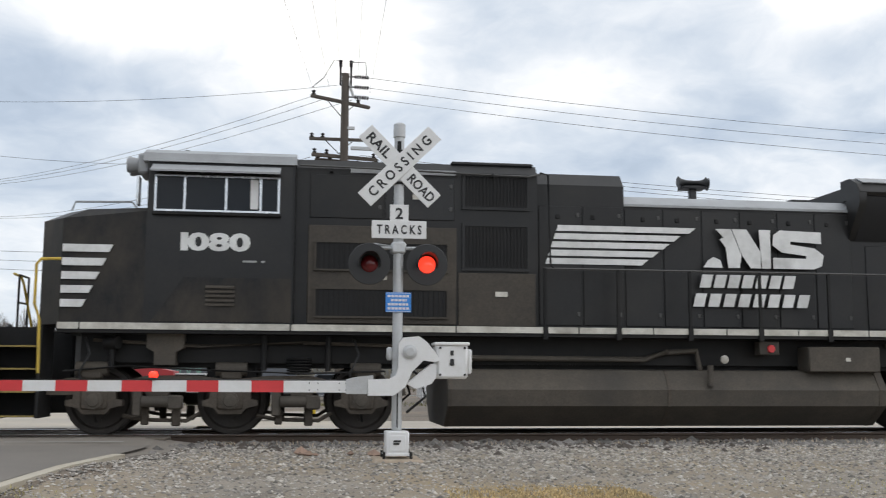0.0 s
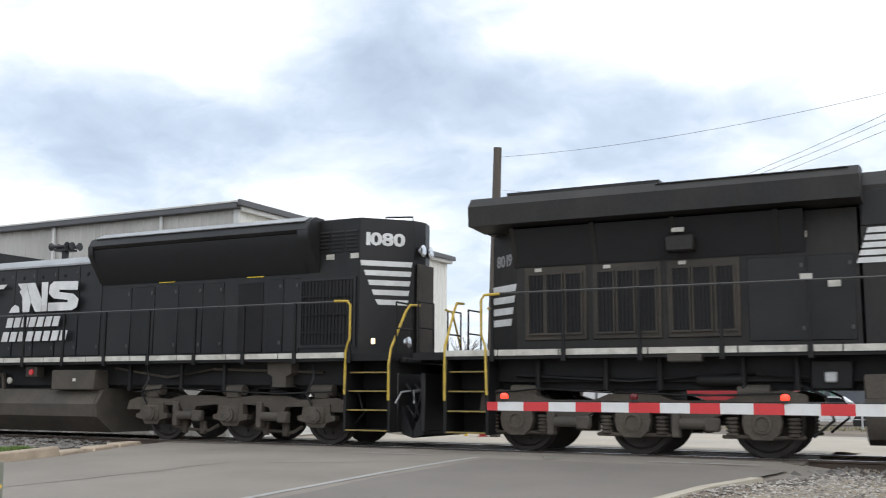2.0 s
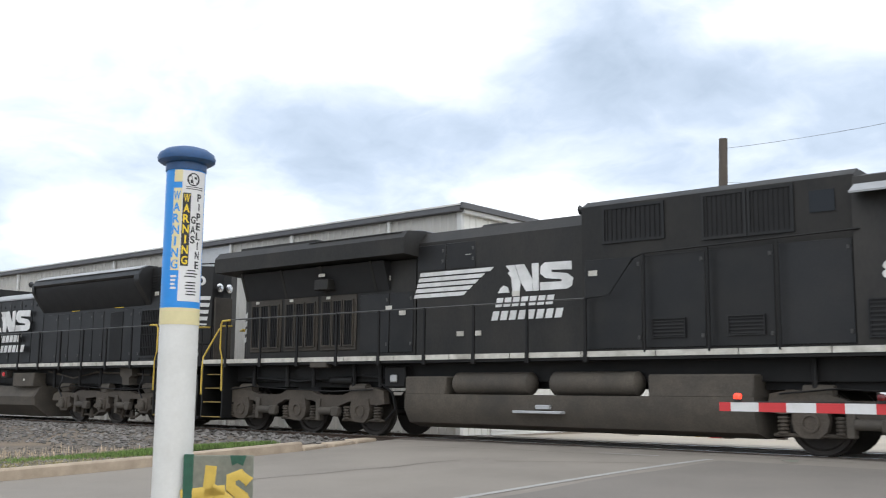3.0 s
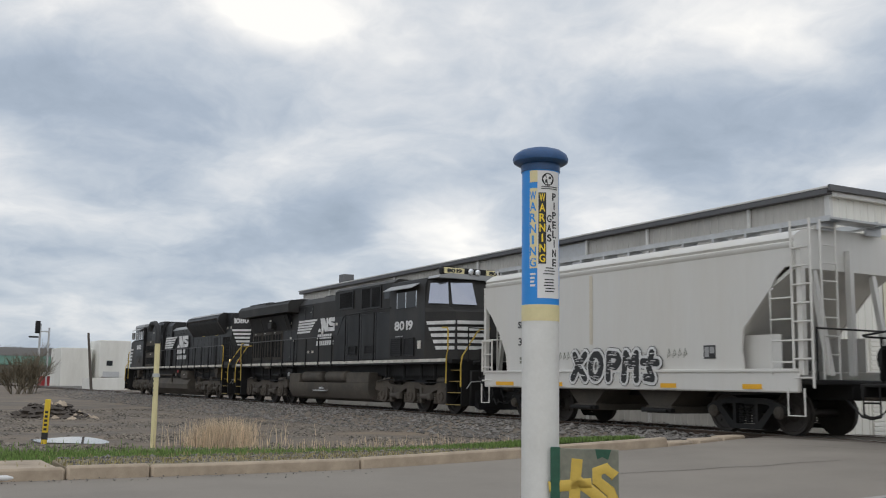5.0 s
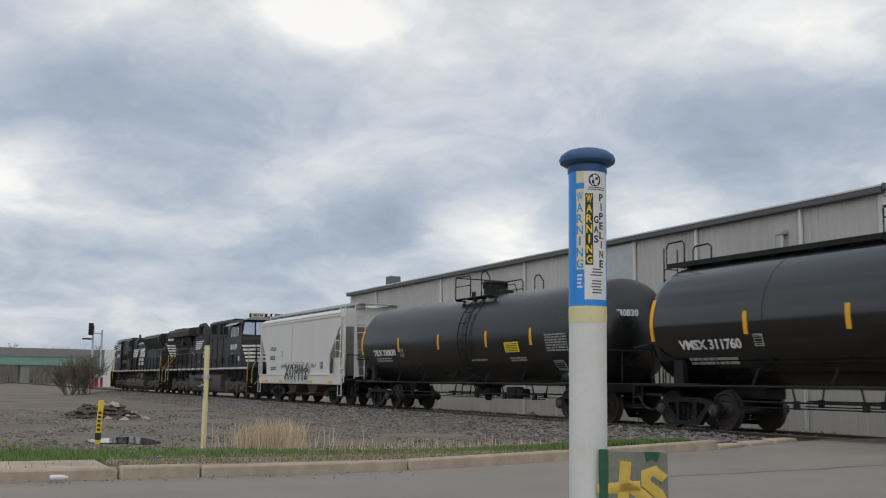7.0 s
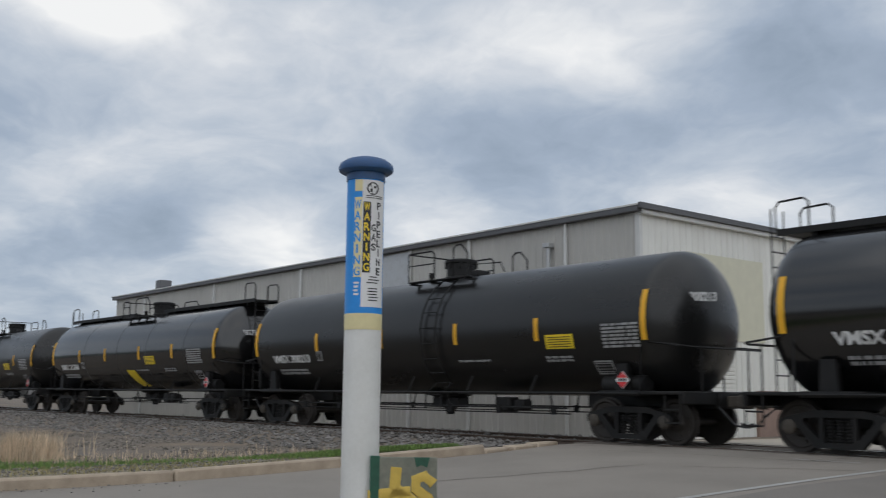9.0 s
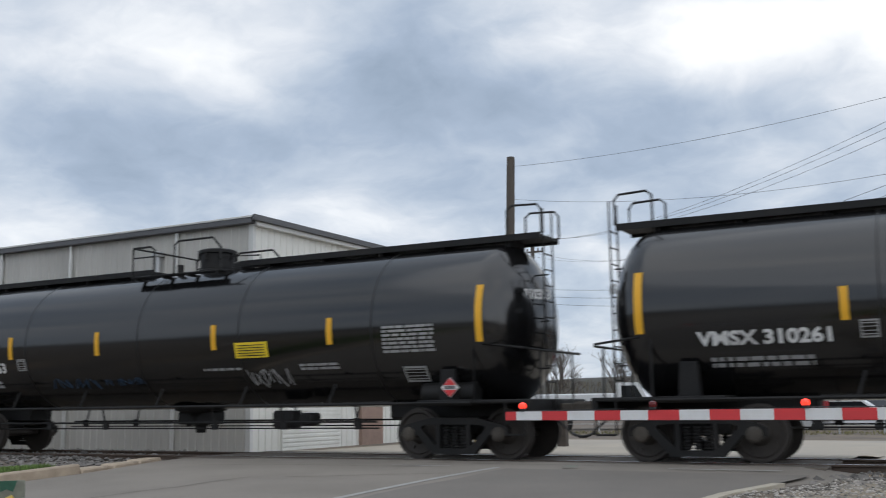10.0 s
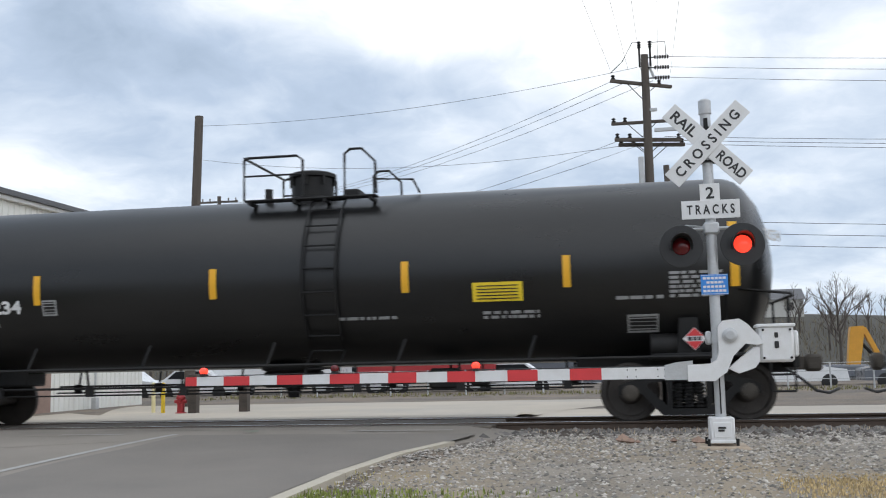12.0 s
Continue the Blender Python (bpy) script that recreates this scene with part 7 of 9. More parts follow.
# ---------------------------------------------------------------- locomotives: shared pieces
def loco_bogie(car, x0, axles, kind):
    """Three-axle bogie with a deep side frame, axle boxes, springs and brake cylinders."""
    b = part("bogie", Form().box(x0 - 0.4, x0 + 0.4, -0.9, 0.9, 0.75, 1.1, 0.04), DARK, car, "grimy three-axle bogie")
    for sg in (-1, 1):
        a, c = sorted((sg * 1.02, sg * 1.20))
        f = Form()
        if kind == "arched":
            top = [(-2.75, 0.62), (-2.70, 0.80), (-2.45, 0.88), (-1.6, 0.84), (-1.25, 0.92), (-0.55, 0.92), (0, 0.86), (0.55, 0.92), (1.25, 0.92), (1.6, 0.84), (2.45, 0.88), (2.70, 0.80), (2.75, 0.62)]
            low = [(2.40, 0.62), (1.70, 0.72), (1.30, 0.70), (1.20, 0.50), (0.98, 0.50), (0.90, 0.70), (0.45, 0.74), (-0.45, 0.74), (-0.90, 0.70), (-0.98, 0.50), (-1.20, 0.50), (-1.30, 0.70), (-1.70, 0.72), (-2.40, 0.62)]
        else:
            top = [(-2.72, 0.70), (-2.68, 0.98), (-2.35, 1.05), (-1.75, 0.98), (-1.45, 0.88), (-0.65, 0.88), (-0.40, 0.98), (0.40, 0.98), (0.65, 0.88), (1.45, 0.88), (1.75, 0.98), (2.35, 1.05), (2.68, 0.98), (2.72, 0.70)]
            low = [(2.50, 0.66), (1.65, 0.74), (1.40, 0.66), (1.15, 0.56), (0.90, 0.56), (0.70, 0.66), (0.45, 0.76), (-0.45, 0.76), (-0.70, 0.66), (-0.90, 0.56), (-1.15, 0.56), (-1.40, 0.66), (-1.65, 0.74), (-2.50, 0.66)]
        f.prism(top + low, a, c)
        part("side_frame", f, BOGIE, b, "brown dusty cast side frame", at=pose(x0, 0, 0))
        for k in axles:
            y0, y1 = sorted((sg * 1.08, sg * 1.24))
            f = Form()
            if kind == "arched":
                f.prism([(-0.30, 0.76), (-0.32, 0.56), (-0.42, 0.54), (-0.42, 0.46), (-0.24, 0.42), (-0.17, 0.33), (0.17, 0.33), (0.24, 0.42), (0.42, 0.46), (0.42, 0.54), (0.32, 0.56), (0.30, 0.76)], y0, y1)
                f.box(-0.20, 0.20, min(sg * 1.22, sg * 1.28), max(sg * 1.22, sg * 1.28), 0.40, 0.72, 0.05)
                cap = Form().lathe([(0, 0.135), (0.05, 0.135), (0.055, 0.10), (0.07, 0.09), (0.08, 0.03)], (0, sg * 1.28, 0.54), (0, sg, 0), 18)
                for j in range(6):
                    a6 = j * math.pi / 3
                    cap.cyl((0.115 * math.cos(a6), sg * 1.32, 0.54 + 0.115 * math.sin(a6)), (0.115 * math.cos(a6), sg * 1.345, 0.54 + 0.115 * math.sin(a6)), 0.014, n=6)
                part("bearing_cap", cap, BROWN, b, "dusty bolted bearing cap", at=pose(k, 0, 0))
            else:
                f.prism([(-0.25, 0.80), (-0.30, 0.56), (-0.26, 0.40), (-0.14, 0.29), (0.14, 0.29), (0.26, 0.40), (0.30, 0.56), (0.25, 0.80)], y0, y1)
                f.box(-0.62, 0.62, min(sg * 1.06, sg * 1.18), max(sg * 1.06, sg * 1.18), 0.30, 0.36, 0.02)
                f.lathe([(0, 0.15), (0.03, 0.15), (0.035, 0.11), (0.01, 0.10), (0.01, 0.02)], (0, sg * 1.24, 0.53), (0, sg, 0), 18)
            part("axle_box", f, BOGIE, b, at=pose(k, 0, 0))
            for dx in (-0.46, 0.46) if kind != "arched" else ():
                coil = [(i * 0.06 + h, r) for i in range(5 if kind != "arched" else 3) for h, r in ((0, 0.07), (0.015, 0.10), (0.035, 0.10), (0.05, 0.07))]
                part("spring", Form().lathe(coil, (dx, sg * 1.14, 0.34), (0, 0, 1), 10), BOGIE, b, at=pose(k, 0, 0))
        for dx in (-1.05, 1.05):
            f = Form().cyl((dx - 0.28, sg * 1.22, 0.52), (dx + 0.12, sg * 1.22, 0.52), 0.09, n=10)
            f.box(dx + 0.1, dx + 0.34, min(sg * 1.14, sg * 1.30), max(sg * 1.14, sg * 1.30), 0.40, 0.62, 0.03)
            f.box(dx - 0.42, dx - 0.28, min(sg * 1.10, sg * 1.26), max(sg * 1.10, sg * 1.26), 0.30, 0.80, 0.02)
            part("brake_cylinder", f, BROWN, b, at=pose(x0, 0, 0))
        for dx in (-2.1, 0.0, 2.1) if kind == "arched" else (-1.9, 1.9):
            f = Form().cyl((dx - 0.24, sg * 1.1, 1.02), (dx + 0.24, sg * 1.1, 1.02), 0.11, n=12)
            f.box(dx - 0.16, dx + 0.16, min(sg * 1.0, sg * 1.2), max(sg * 1.0, sg * 1.2), 0.86, 1.0, 0.03)
            part("damper", f, BROWN, b, at=pose(x0, 0, 0))
        if kind == "arched":
            f = Form()
            for i in range(6):
                f.lathe([(0, 0.17), (0.012, 0.20), (0.028, 0.20), (0.04, 0.17)], (1.05, sg * 1.05, 0.94 + i * 0.045), (0, 0, 1), 14)
            part("rubber_spring", f, DARK, b, at=pose(x0, 0, 0))
        for dx in (-1.02, 1.02) if kind == "arched" else ():
            f = Form().pipe([(dx - 0.62, sg * 0.98, 0.30), (dx - 0.30, sg * 1.02, 0.24), (dx + 0.35, sg * 1.02, 0.22), (dx + 0.55, sg * 0.98, 0.34)], 0.035, 6)
            f.box(dx - 0.34, dx - 0.22, min(sg * 0.98, sg * 1.08), max(sg * 0.98, sg * 1.08), 0.16, 0.46, 0.02).box(dx + 0.12, dx + 0.26, min(sg * 0.98, sg * 1.08), max(sg * 0.98, sg * 1.08), 0.14, 0.40, 0.02)
            part("brake_rigging", f, BOGIE, b, at=pose(x0, 0, 0))
        f = Form().pipe([(-2.5, sg * 1.25, 0.98), (-1.6, sg * 1.27, 1.06), (-0.3, sg * 1.27, 1.0), (1.2, sg * 1.27, 0.96), (2.4, sg * 1.24, 1.0)], 0.016, 5)
        f.pipe([(2.55, sg * 1.15, 1.15), (2.95, sg * 1.2, 0.95), (3.05, sg * 1.2, 0.6), (2.75, sg * 1.18, 0.35)], 0.025, 6)
        part("brake_pipe", f, DARK, b, at=pose(x0, 0, 0))
    for k in axles:
        wheelset(b, k, 0.53)
    return b


def hand_rail(car, x0, x1, ends, y, z0=1.68, z1=2.66, step=1.24, mat=None, bar=None):
    f = Form().cyl((x0, y, z1), (x1, y, z1), 0.018, n=6)
    part("hand_rail", f, mat or DIM_LETTER if bar else HANDRAIL, car)
    n = round((x1 - x0) / step)
    for i in range(n + 1):
        x = x0 + (x1 - x0) * i / n
        part("stanchion", Form().box(x - 0.022, x + 0.022, y - 0.022, y + 0.022, z0, z1).box(x - 0.04, x + 0.04, y - 0.03, y + 0.03, z0 - 0.16, z0 + 0.05), DARK, car)


def jumper_cables(car, x, d):
    """Slack cables and brake hoses that hang at a locomotive's end."""
    for y, low in ((-0.95, 0.42), (-0.62, 0.34), (-0.34, 0.50), (0.5, 0.40), (0.85, 0.46)):
        part("jumper_cable", Form().pipe([(x, y, 1.15), (x + d * 0.14, y, 0.98), (x + d * 0.26, y + 0.03, low + 0.18), (x + d * 0.36, y + 0.05, low), (x + d * 0.46, y + 0.04, low + 0.08)], 0.026, 6), SIGNBLACK, car)
    part("uncoupling_lever", Form().pipe([(x + d * 0.04, -1.42, 0.80), (x + d * 0.10, -1.30, 1.0), (x + d * 0.12, -0.4, 1.05), (x + d * 0.22, -0.1, 1.02)], 0.018, 6), DIM_LETTER, car)


def corner_steps(car, x0, x1, d):
    """Stair wells at one end, with yellow-edged treads and yellow rails; d: the way out."""
    for sg in (-1, 1):
        f = Form()
        a, b = sorted((sg * 1.50, sg * 0.75))
        for x in (x0, x1):
            f.box(x - 0.03, x + 0.03, a, b, 0.28, 1.66, 0.01)
        a, b = sorted((sg * 0.80, sg * 0.72))
        f.box(x0, x1, a, b, 0.28, 1.66)
        part("step_well", f, DARK, car)
        for i, z in enumerate((0.32, 0.68, 1.02, 1.36)):
            a, b = sorted((sg * (1.50 - 0.05 * i), sg * 0.78))
            part("tread", Form().box(x0 + 0.03, x1 - 0.03, a, b, z - 0.025, z, 0.005), DARK, car)
            a, b = sorted((sg * (1.515 - 0.05 * i), sg * (1.48 - 0.05 * i)))
            part("tread_edge", Form().box(x0 + 0.03, x1 - 0.03, a, b, z - 0.022, z + 0.004), DUSTYELLOW, car)
        y = sg * 1.52
        inner, outer = (x0, x1) if d > 0 else (x1, x0)
        f = Form().pipe([(inner, y, 0.95), (inner + d * 0.02, y, 1.75), (inner + d * 0.10, y, 1.98), (inner + d * 0.10, y, 2.58), (inner + d * 0.04, y, 2.66), (inner - d * 0.25, y, 2.67)], 0.024, 8)
        part("grab_rail", f, RAILYELLOW, car, "yellow painted grab rail")
        f = Form().pipe([(outer, y, 0.85), (outer, y, 1.5), (outer + d * 0.02, y * 0.97, 1.78), (outer + d * 0.06, y * 0.66, 2.48), (outer + d * 0.08, y * 0.58, 2.60), (outer + d * 0.10, y * 0.36, 2.62)], 0.024, 8)
        part("grab_rail", f, RAILYELLOW, car, "yellow painted grab rail")


def loco_end(car, x, d):
    """Pilot, anticlimber, end rails and coupler."""
    a, b = sorted((x, x - d * 0.10))
    part("pilot", Form().box(a, b, -1.25, 1.25, 0.30, 1.34, 0.02).prism([(x, 0.25), (x + d * 0.22, 0.18), (x + d * 0.22, 0.3), (x, 0.75)], -1.1, 1.1), BLACK, car, "black pilot plate")
    f = Form()
    for y in (-1.35, -0.75, 0.75, 1.35):
        f.cyl((x, y, 1.6), (x, y, 2.62), 0.02, n=6)
    for y0, y1 in ((-1.35, -0.75), (0.75, 1.35)):
        for z in (2.15, 2.62):
            f.cyl((x, y0, z), (x, y1, z), 0.018, n=6)
    part("end_rail", f, DARK, car)
    f = Form()
    for y in (-0.9, -0.6, 0.55, 0.85):
        f.pipe([(x, y, 0.75), (x + d * 0.12, y, 0.6), (x + d * 0.16, y + 0.05, 0.35), (x + d * 0.06, y + 0.09, 0.25)], 0.024, 6)
    f.pipe([(x, 0.4, 1.75), (x + d * 0.15, 0.4, 1.6), (x + d * 0.3, 0.4, 1.58)], 0.04, 6)
    part("hose", f, SIGNBLACK, car)
    jumper_cables(car, x, d)
    coupler(car, x + d * 0.15, d)
    f = Form().box(min(x, x + d * 0.12), max(x, x + d * 0.12), -1.2, 1.2, 1.52, 1.62, 0.02)
    part("anticlimber", f, DARK, car)


def road_logo(car, x, z, k, y):
    """The road's badge as plain shapes: five slanted bars, a mane, two letter forms and two rows of bars. k: its scale."""
    def put(p):
        return (x + p[0] * k, z + p[1] * k)
    for i in range(5):
        z1 = 0.66 - i * 0.138
        z0 = z1 - 0.098
        right = 2.52 - i * 0.19 if i else 2.60
        f = Form().prism([put((0.22 - (0.66 - z1) * 0.34, z1)), put((right, z1)), put((right - 0.12, z0)), put((0.22 - (0.66 - z0) * 0.34, z0))], y - 0.008, y + 0.002)
        part("logo_bar", f, LETTER, car, "white painted bar")
    n = Form()
    n.prism([put(p) for p in ((2.72, 0.0), (3.06, 0.0), (3.02, 0.13), (2.90, 0.18), (2.80, 0.12))], y - 0.008, y + 0.002)
    n.prism([put(p) for p in ((2.95, 0.66), (3.22, 0.66), (3.40, 0.22), (3.36, 0.0), (3.16, 0.0), (3.12, 0.35), (3.02, 0.48), (3.08, 0.52))], y - 0.008, y + 0.002)
    n.prism([put(p) for p in ((3.24, 0.66), (3.50, 0.66), (3.74, 0.28), (3.74, 0.0), (3.56, 0.0), (3.42, 0.2))], y - 0.0075, y + 0.002)
    n.prism([put(p) for p in ((3.72, 0.66), (3.92, 0.66), (3.92, 0.0), (3.76, 0.0))], y - 0.008, y + 0.002)
    part("logo_letter", n, LETTER, car, "white angular letter shape")
    s = Form()
    s.prism([put(p) for p in ((4.10, 0.66), (4.84, 0.64), (4.84, 0.44), (4.28, 0.47), (4.28, 0.42), (4.72, 0.36), (4.88, 0.24), (4.84, 0.06), (4.70, 0.0), (3.96, 0.0), (3.96, 0.19),
                              (4.56, 0.18), (4.56, 0.23), (4.12, 0.28), (3.96, 0.40), (3.98, 0.58))], y - 0.008, y + 0.002)
    part("logo_letter", s, LETTER, car, "white angular letter shape")
    for row, (x0, count, z0) in enumerate(((2.64, 7, -0.34), (2.52, 8, -0.66))):
        w = 0.245 if row == 0 else 0.262
        for i in range(count):
            a = x0 + i * w
            f = Form().prism([put(p) for p in ((a, z0), (a + 0.19, z0), (a + 0.25, z0 + 0.22), (a + 0.06, z0 + 0.22))], y - 0.008, y + 0.002)
            part("logo_stroke", f, LETTER, car)


def hood_doors(car, xs, z0, z1, y, mat=None):
    """A row of doors on the near side, each with latches."""
    for a, b in zip(xs, xs[1:]):
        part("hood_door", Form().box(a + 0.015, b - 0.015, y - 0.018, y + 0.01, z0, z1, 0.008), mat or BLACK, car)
        for z in (z0 + 0.15, z1 - 0.18):
            part("latch", Form().box(b - 0.10, b - 0.05, y - 0.034, y - 0.016, z, z + 0.07, 0.006), HANDRAIL, car)


def vent(car, x0, x1, z0, z1, y, n, name="grille", upright=True, frame=0.05, rim=None):
    """A framed opening with fins over a dark well."""
    f = Form().box(x0, x1, y - 0.01, y + 0.03, z0, z1)
    g = part(name, f, GRILLE, car, "black grille with fins")
    f = Form()
    for a, b, c, d in ((x0 - frame, x1 + frame, z0 - frame, z0), (x0 - frame, x1 + frame, z1, z1 + frame), (x0 - frame, x0, z0, z1), (x1, x1 + frame, z0, z1)):
        f.box(a, b, y - 0.035, y + 0.02, c, d)
    part("frame", f, rim or BLACK, g)
    f = Form()
    for i in range(n):
        if upright:
            x = x0 + (x1 - x0) * (i + 0.5) / n
            f.box(x - 0.012, x + 0.012, y - 0.03, y, z0, z1)
        else:
            z = z0 + (z1 - z0) * (i + 0.5) / n
            f.prism([(y - 0.03, z - 0.02), (y - 0.028, z - 0.012), (y, z + 0.02), (y, z + 0.012)], x0, x1, "x")
    part("fin", f, DARK, g)


def tag_plate(car, x, z, y, w=0.18, h=0.10):
    part("notice_plate", Form().box(x, x + w, y - 0.012, y + 0.002, z, z + h).box(x + 0.02, x + w - 0.02, y - 0.014, y, z + h * 0.55, z + h * 0.65), DIRTY_WHITE, car, "small white notice plate")


def deck(car, x0, x1, seams):
    f = Form().box(x0, x1, -1.48, 1.48, 1.56, 1.69)
    f.box(x0 + 0.3, x1 - 0.3, -0.9, 0.9, 1.05, 1.56)
    part("deck", f, DARK, car, "black deck plate over the frame")
    for a, b in zip(seams, seams[1:]):
        for sg in (-1, 1):
            u, w = sorted((sg * 1.485, sg * 1.505))
            part("edge_stripe", Form().box(a + 0.012, b - 0.012, u, w, 1.615, 1.715), DIRTY_WHITE, car, "dirty white stripe along the deck edge")


def fuel_tank(car, x0, x1, top, low, mat=None):
    prof = [(-0.95, low), (-1.40, low + 0.34), (-1.44, low + 0.60), (-1.24, top - 0.02), (-1.1, top), (1.1, top), (1.24, top - 0.02), (1.44, low + 0.60), (1.40, low + 0.34), (0.95, low)]
    t = part("fuel_tank", Form().prism(prof, x0, x1, "x"), mat or BROWN, car, "dusty brown fuel tank", smooth=12)
    for x in (x0 + 0.02, (x0 + x1) / 2 - 0.1, x1 - 0.14):
        g = [(p[0] * 1.006, p[1] + 0.004 * (1 if p[1] > 0.6 else -1)) for p in prof]
        part("tank_strap", Form().prism(g, x, x + 0.05, "x"), BOGIE, t, smooth=12)
    return t


def horns(car, x, z):
    f = Form().box(x - 0.06, x + 0.06, -0.06, 0.06, z, z + 0.22, 0.01).box(x - 0.22, x + 0.22, -0.16, 0.16, z + 0.18, z + 0.23, 0.01)
    for y, d, l in ((-0.14, -1, 0.34), (0.02, -1, 0.26), (-0.06, 1, 0.30), (0.12, 1, 0.36), (-0.14, 1, 0.22)):
        f.lathe([(0, 0.03), (l * 0.5, 0.035), (l * 0.85, 0.06), (l, 0.10), (l, 0.02)], (x - d * 0.02, y, z + 0.29), (d, 0, 0), 12)
    part("horn", f, SIGNBLACK, car, "black multi-chime air horn")


# ---------------------------------------------------------------- the leading locomotive
def lead_locomotive(s):
    car = thing("locomotive", "black freight locomotive with white stripes and grimy bogies, cab forward", "locomotive", "locomotives")
    CARS.append((car, s))
    deck(car, -9.68, 10.9, [-9.68, -9.35, -6.2, -3.6, -1.6, -0.35, 0.9, 2.15, 3.4, 4.65, 5.9, 7.15, 8.4, 9.9])
    # nose
    f = Form()
    plan = [(-8.4, -1.50), (-9.66, -1.46), (-10.05, -1.0), (-10.12, 0), (-10.05, 1.0), (-9.66, 1.46), (-8.4, 1.50)]
    n = len(plan)
    v = [(x, y, 1.69) for x, y in plan] + [(x, y, 3.44 if i in (0, n - 1) else 3.30) for i, (x, y) in enumerate(plan)]
    v += [(x + (0.35 if x < -9 else 0), y * 0.94, 3.50 if x > -9 else 3.46) for x, y in plan]
    fs = [tuple(range(n))[::-1], tuple(range(2 * n, 3 * n))]
    for r in range(2):
        fs += [(r * n + i, r * n + (i + 1) % n, (r + 1) * n + (i + 1) % n, (r + 1) * n + i) for i in range(n)]
    part("nose", f.add(v, fs), NOSE, car, "black short nose, brown dust below", smooth=25)
    part("nose_rail", Form().pipe([(-9.6, -1.2, 3.46), (-9.55, -1.2, 3.6), (-8.7, -1.2, 3.62), (-8.6, -1.2, 3.5)], 0.018, 6), GREYHOOD, car)
    # cab
    prof = [(-1.50, 1.69), (-1.50, 4.16), (-1.46, 4.34), (-1.25, 4.42), (1.25, 4.42), (1.46, 4.34), (1.50, 4.16), (1.50, 1.69)]
    part("cab", Form().prism(prof, -8.42, -6.17, "x"), BLACK, car, "black crew cab, dusty lower panels")
    part("cab_roof", Form().prism([(-1.53, 4.22), (-1.49, 4.36), (-1.27, 4.45), (1.27, 4.45), (1.49, 4.36), (1.53, 4.22)], -8.50, -6.15, "x"), GREYHOOD, car, "light grey cab roof edge")
    f = Form()
    for x0, x1 in ((-8.4, -7.5), (-6.9, -6.35)):
        f.box(x0, x1, -0.8, 0.3, 4.45, 4.50, 0.02).box(x0 + 0.1, x1 - 0.1, -0.6, 0.1, 4.50, 4.54, 0.02)
    f.cyl((-7.95, -0.6, 4.5), (-7.95, -0.6, 4.60), 0.04, n=8)
    part("roof_unit", f, DARK, car)
    y = -1.50
    part("visor", Form().prism([(-1.50, 4.14), (-1.50, 4.18), (-1.76, 4.05), (-1.76, 4.02)], -8.36, -6.40, "x"), GREYHOOD, car, "light grey sun visor")
    w = part("side_window", Form().box(-8.30, -6.44, y - 0.008, y + 0.01, 3.47, 3.99), GLASS, car, "dark cab windows in bright frames")
    f = Form()
    for x in (-8.32, -7.88, -7.25, -6.72, -6.44):
        f.box(x, x + 0.035, y - 0.03, y, 3.47, 3.99)
    for z in (3.44, 3.985):
        f.box(-8.32, -6.405, y - 0.03, y, z, z + 0.03)
    part("frame", f, BRIGHT, w)
    part("shade", Form().box(-6.86, -6.74, y - 0.022, y - 0.01, 3.50, 3.97), SIGNWHITE, w, "pale blind half across the window")
    part("armrest", Form().box(-8.34, -6.38, y - 0.06, y, 3.38, 3.43, 0.01), DARK, car)
    f = Form().lathe([(0, 0.10), (0.16, 0.13), (0.2, 0.12)], (-8.6, -1.15, 4.22), (-1, 0, 0), 14).lathe([(0, 0.10), (0.16, 0.13), (0.2, 0.12)], (-8.6, -0.88, 4.22), (-1, 0, 0), 14)
    f.box(-8.62, -8.42, -1.35, -0.7, 4.05, 4.38, 0.04)
    part("headlight", f, GREYHOOD, car)
    part("mirror", Form().box(-8.56, -8.52, -1.72, -1.50, 3.5, 3.95, 0.01), BRIGHT, car)
    # nose stripes on the near side
    for i in range(5):
        z1 = 2.90 - i * 0.21
        f = Form().prism([(-9.64, z1 - 0.115), (-9.64, z1), (-8.90 - (2.90 - z1) * 0.44, z1), (-8.96 - (2.90 - z1) * 0.44, z1 - 0.115)], -1.512, -1.47)
        part("nose_stripe", f, LETTER, car, "white painted stripe")
    text_part(car, "1080", -7.90, -6.84, 2.83, 3.12, y - 0.004, LETTER, bold=0.012)
    bars(car, -6.95, -6.6, 2.66, 2.70, y - 0.003, 1, None, "stencil", 2)
    part("cab_panel", Form().prism([(-8.3, 1.74), (-7.84, 2.42), (-6.2, 2.42), (-6.2, 1.74)], y - 0.014, y), NOSE, car, "brown dusty lower cab panel")
    f = Form()
    for i in range(5):
        f.prism([(y - 0.045, 1.98 + i * 0.068), (y - 0.045, 2.0 + i * 0.068), (y - 0.012, 2.03 + i * 0.068), (y - 0.012, 2.01 + i * 0.068)], -7.50, -7.06, "x")
    part("louvre", f, DUSTY, car)
    part("cab_door_gap", Form().box(-6.205, -6.165, y - 0.01, y + 0.02, 1.7, 4.2), GRILLE, car)
    # electrical hood behind the cab
    part("hood", Form().prism([(-1.36, 1.69), (-1.36, 4.22), (-1.22, 4.38), (1.22, 4.38), (1.36, 4.22), (1.36, 1.69)], -6.16, -2.24, "x"), BLACK, car, "black equipment hood with grilles")
    part("roof_strip", Form().box(-5.3, -3.6, -1.385, -1.34, 4.16, 4.24), GREYHOOD, car, "pale roof edge strip")
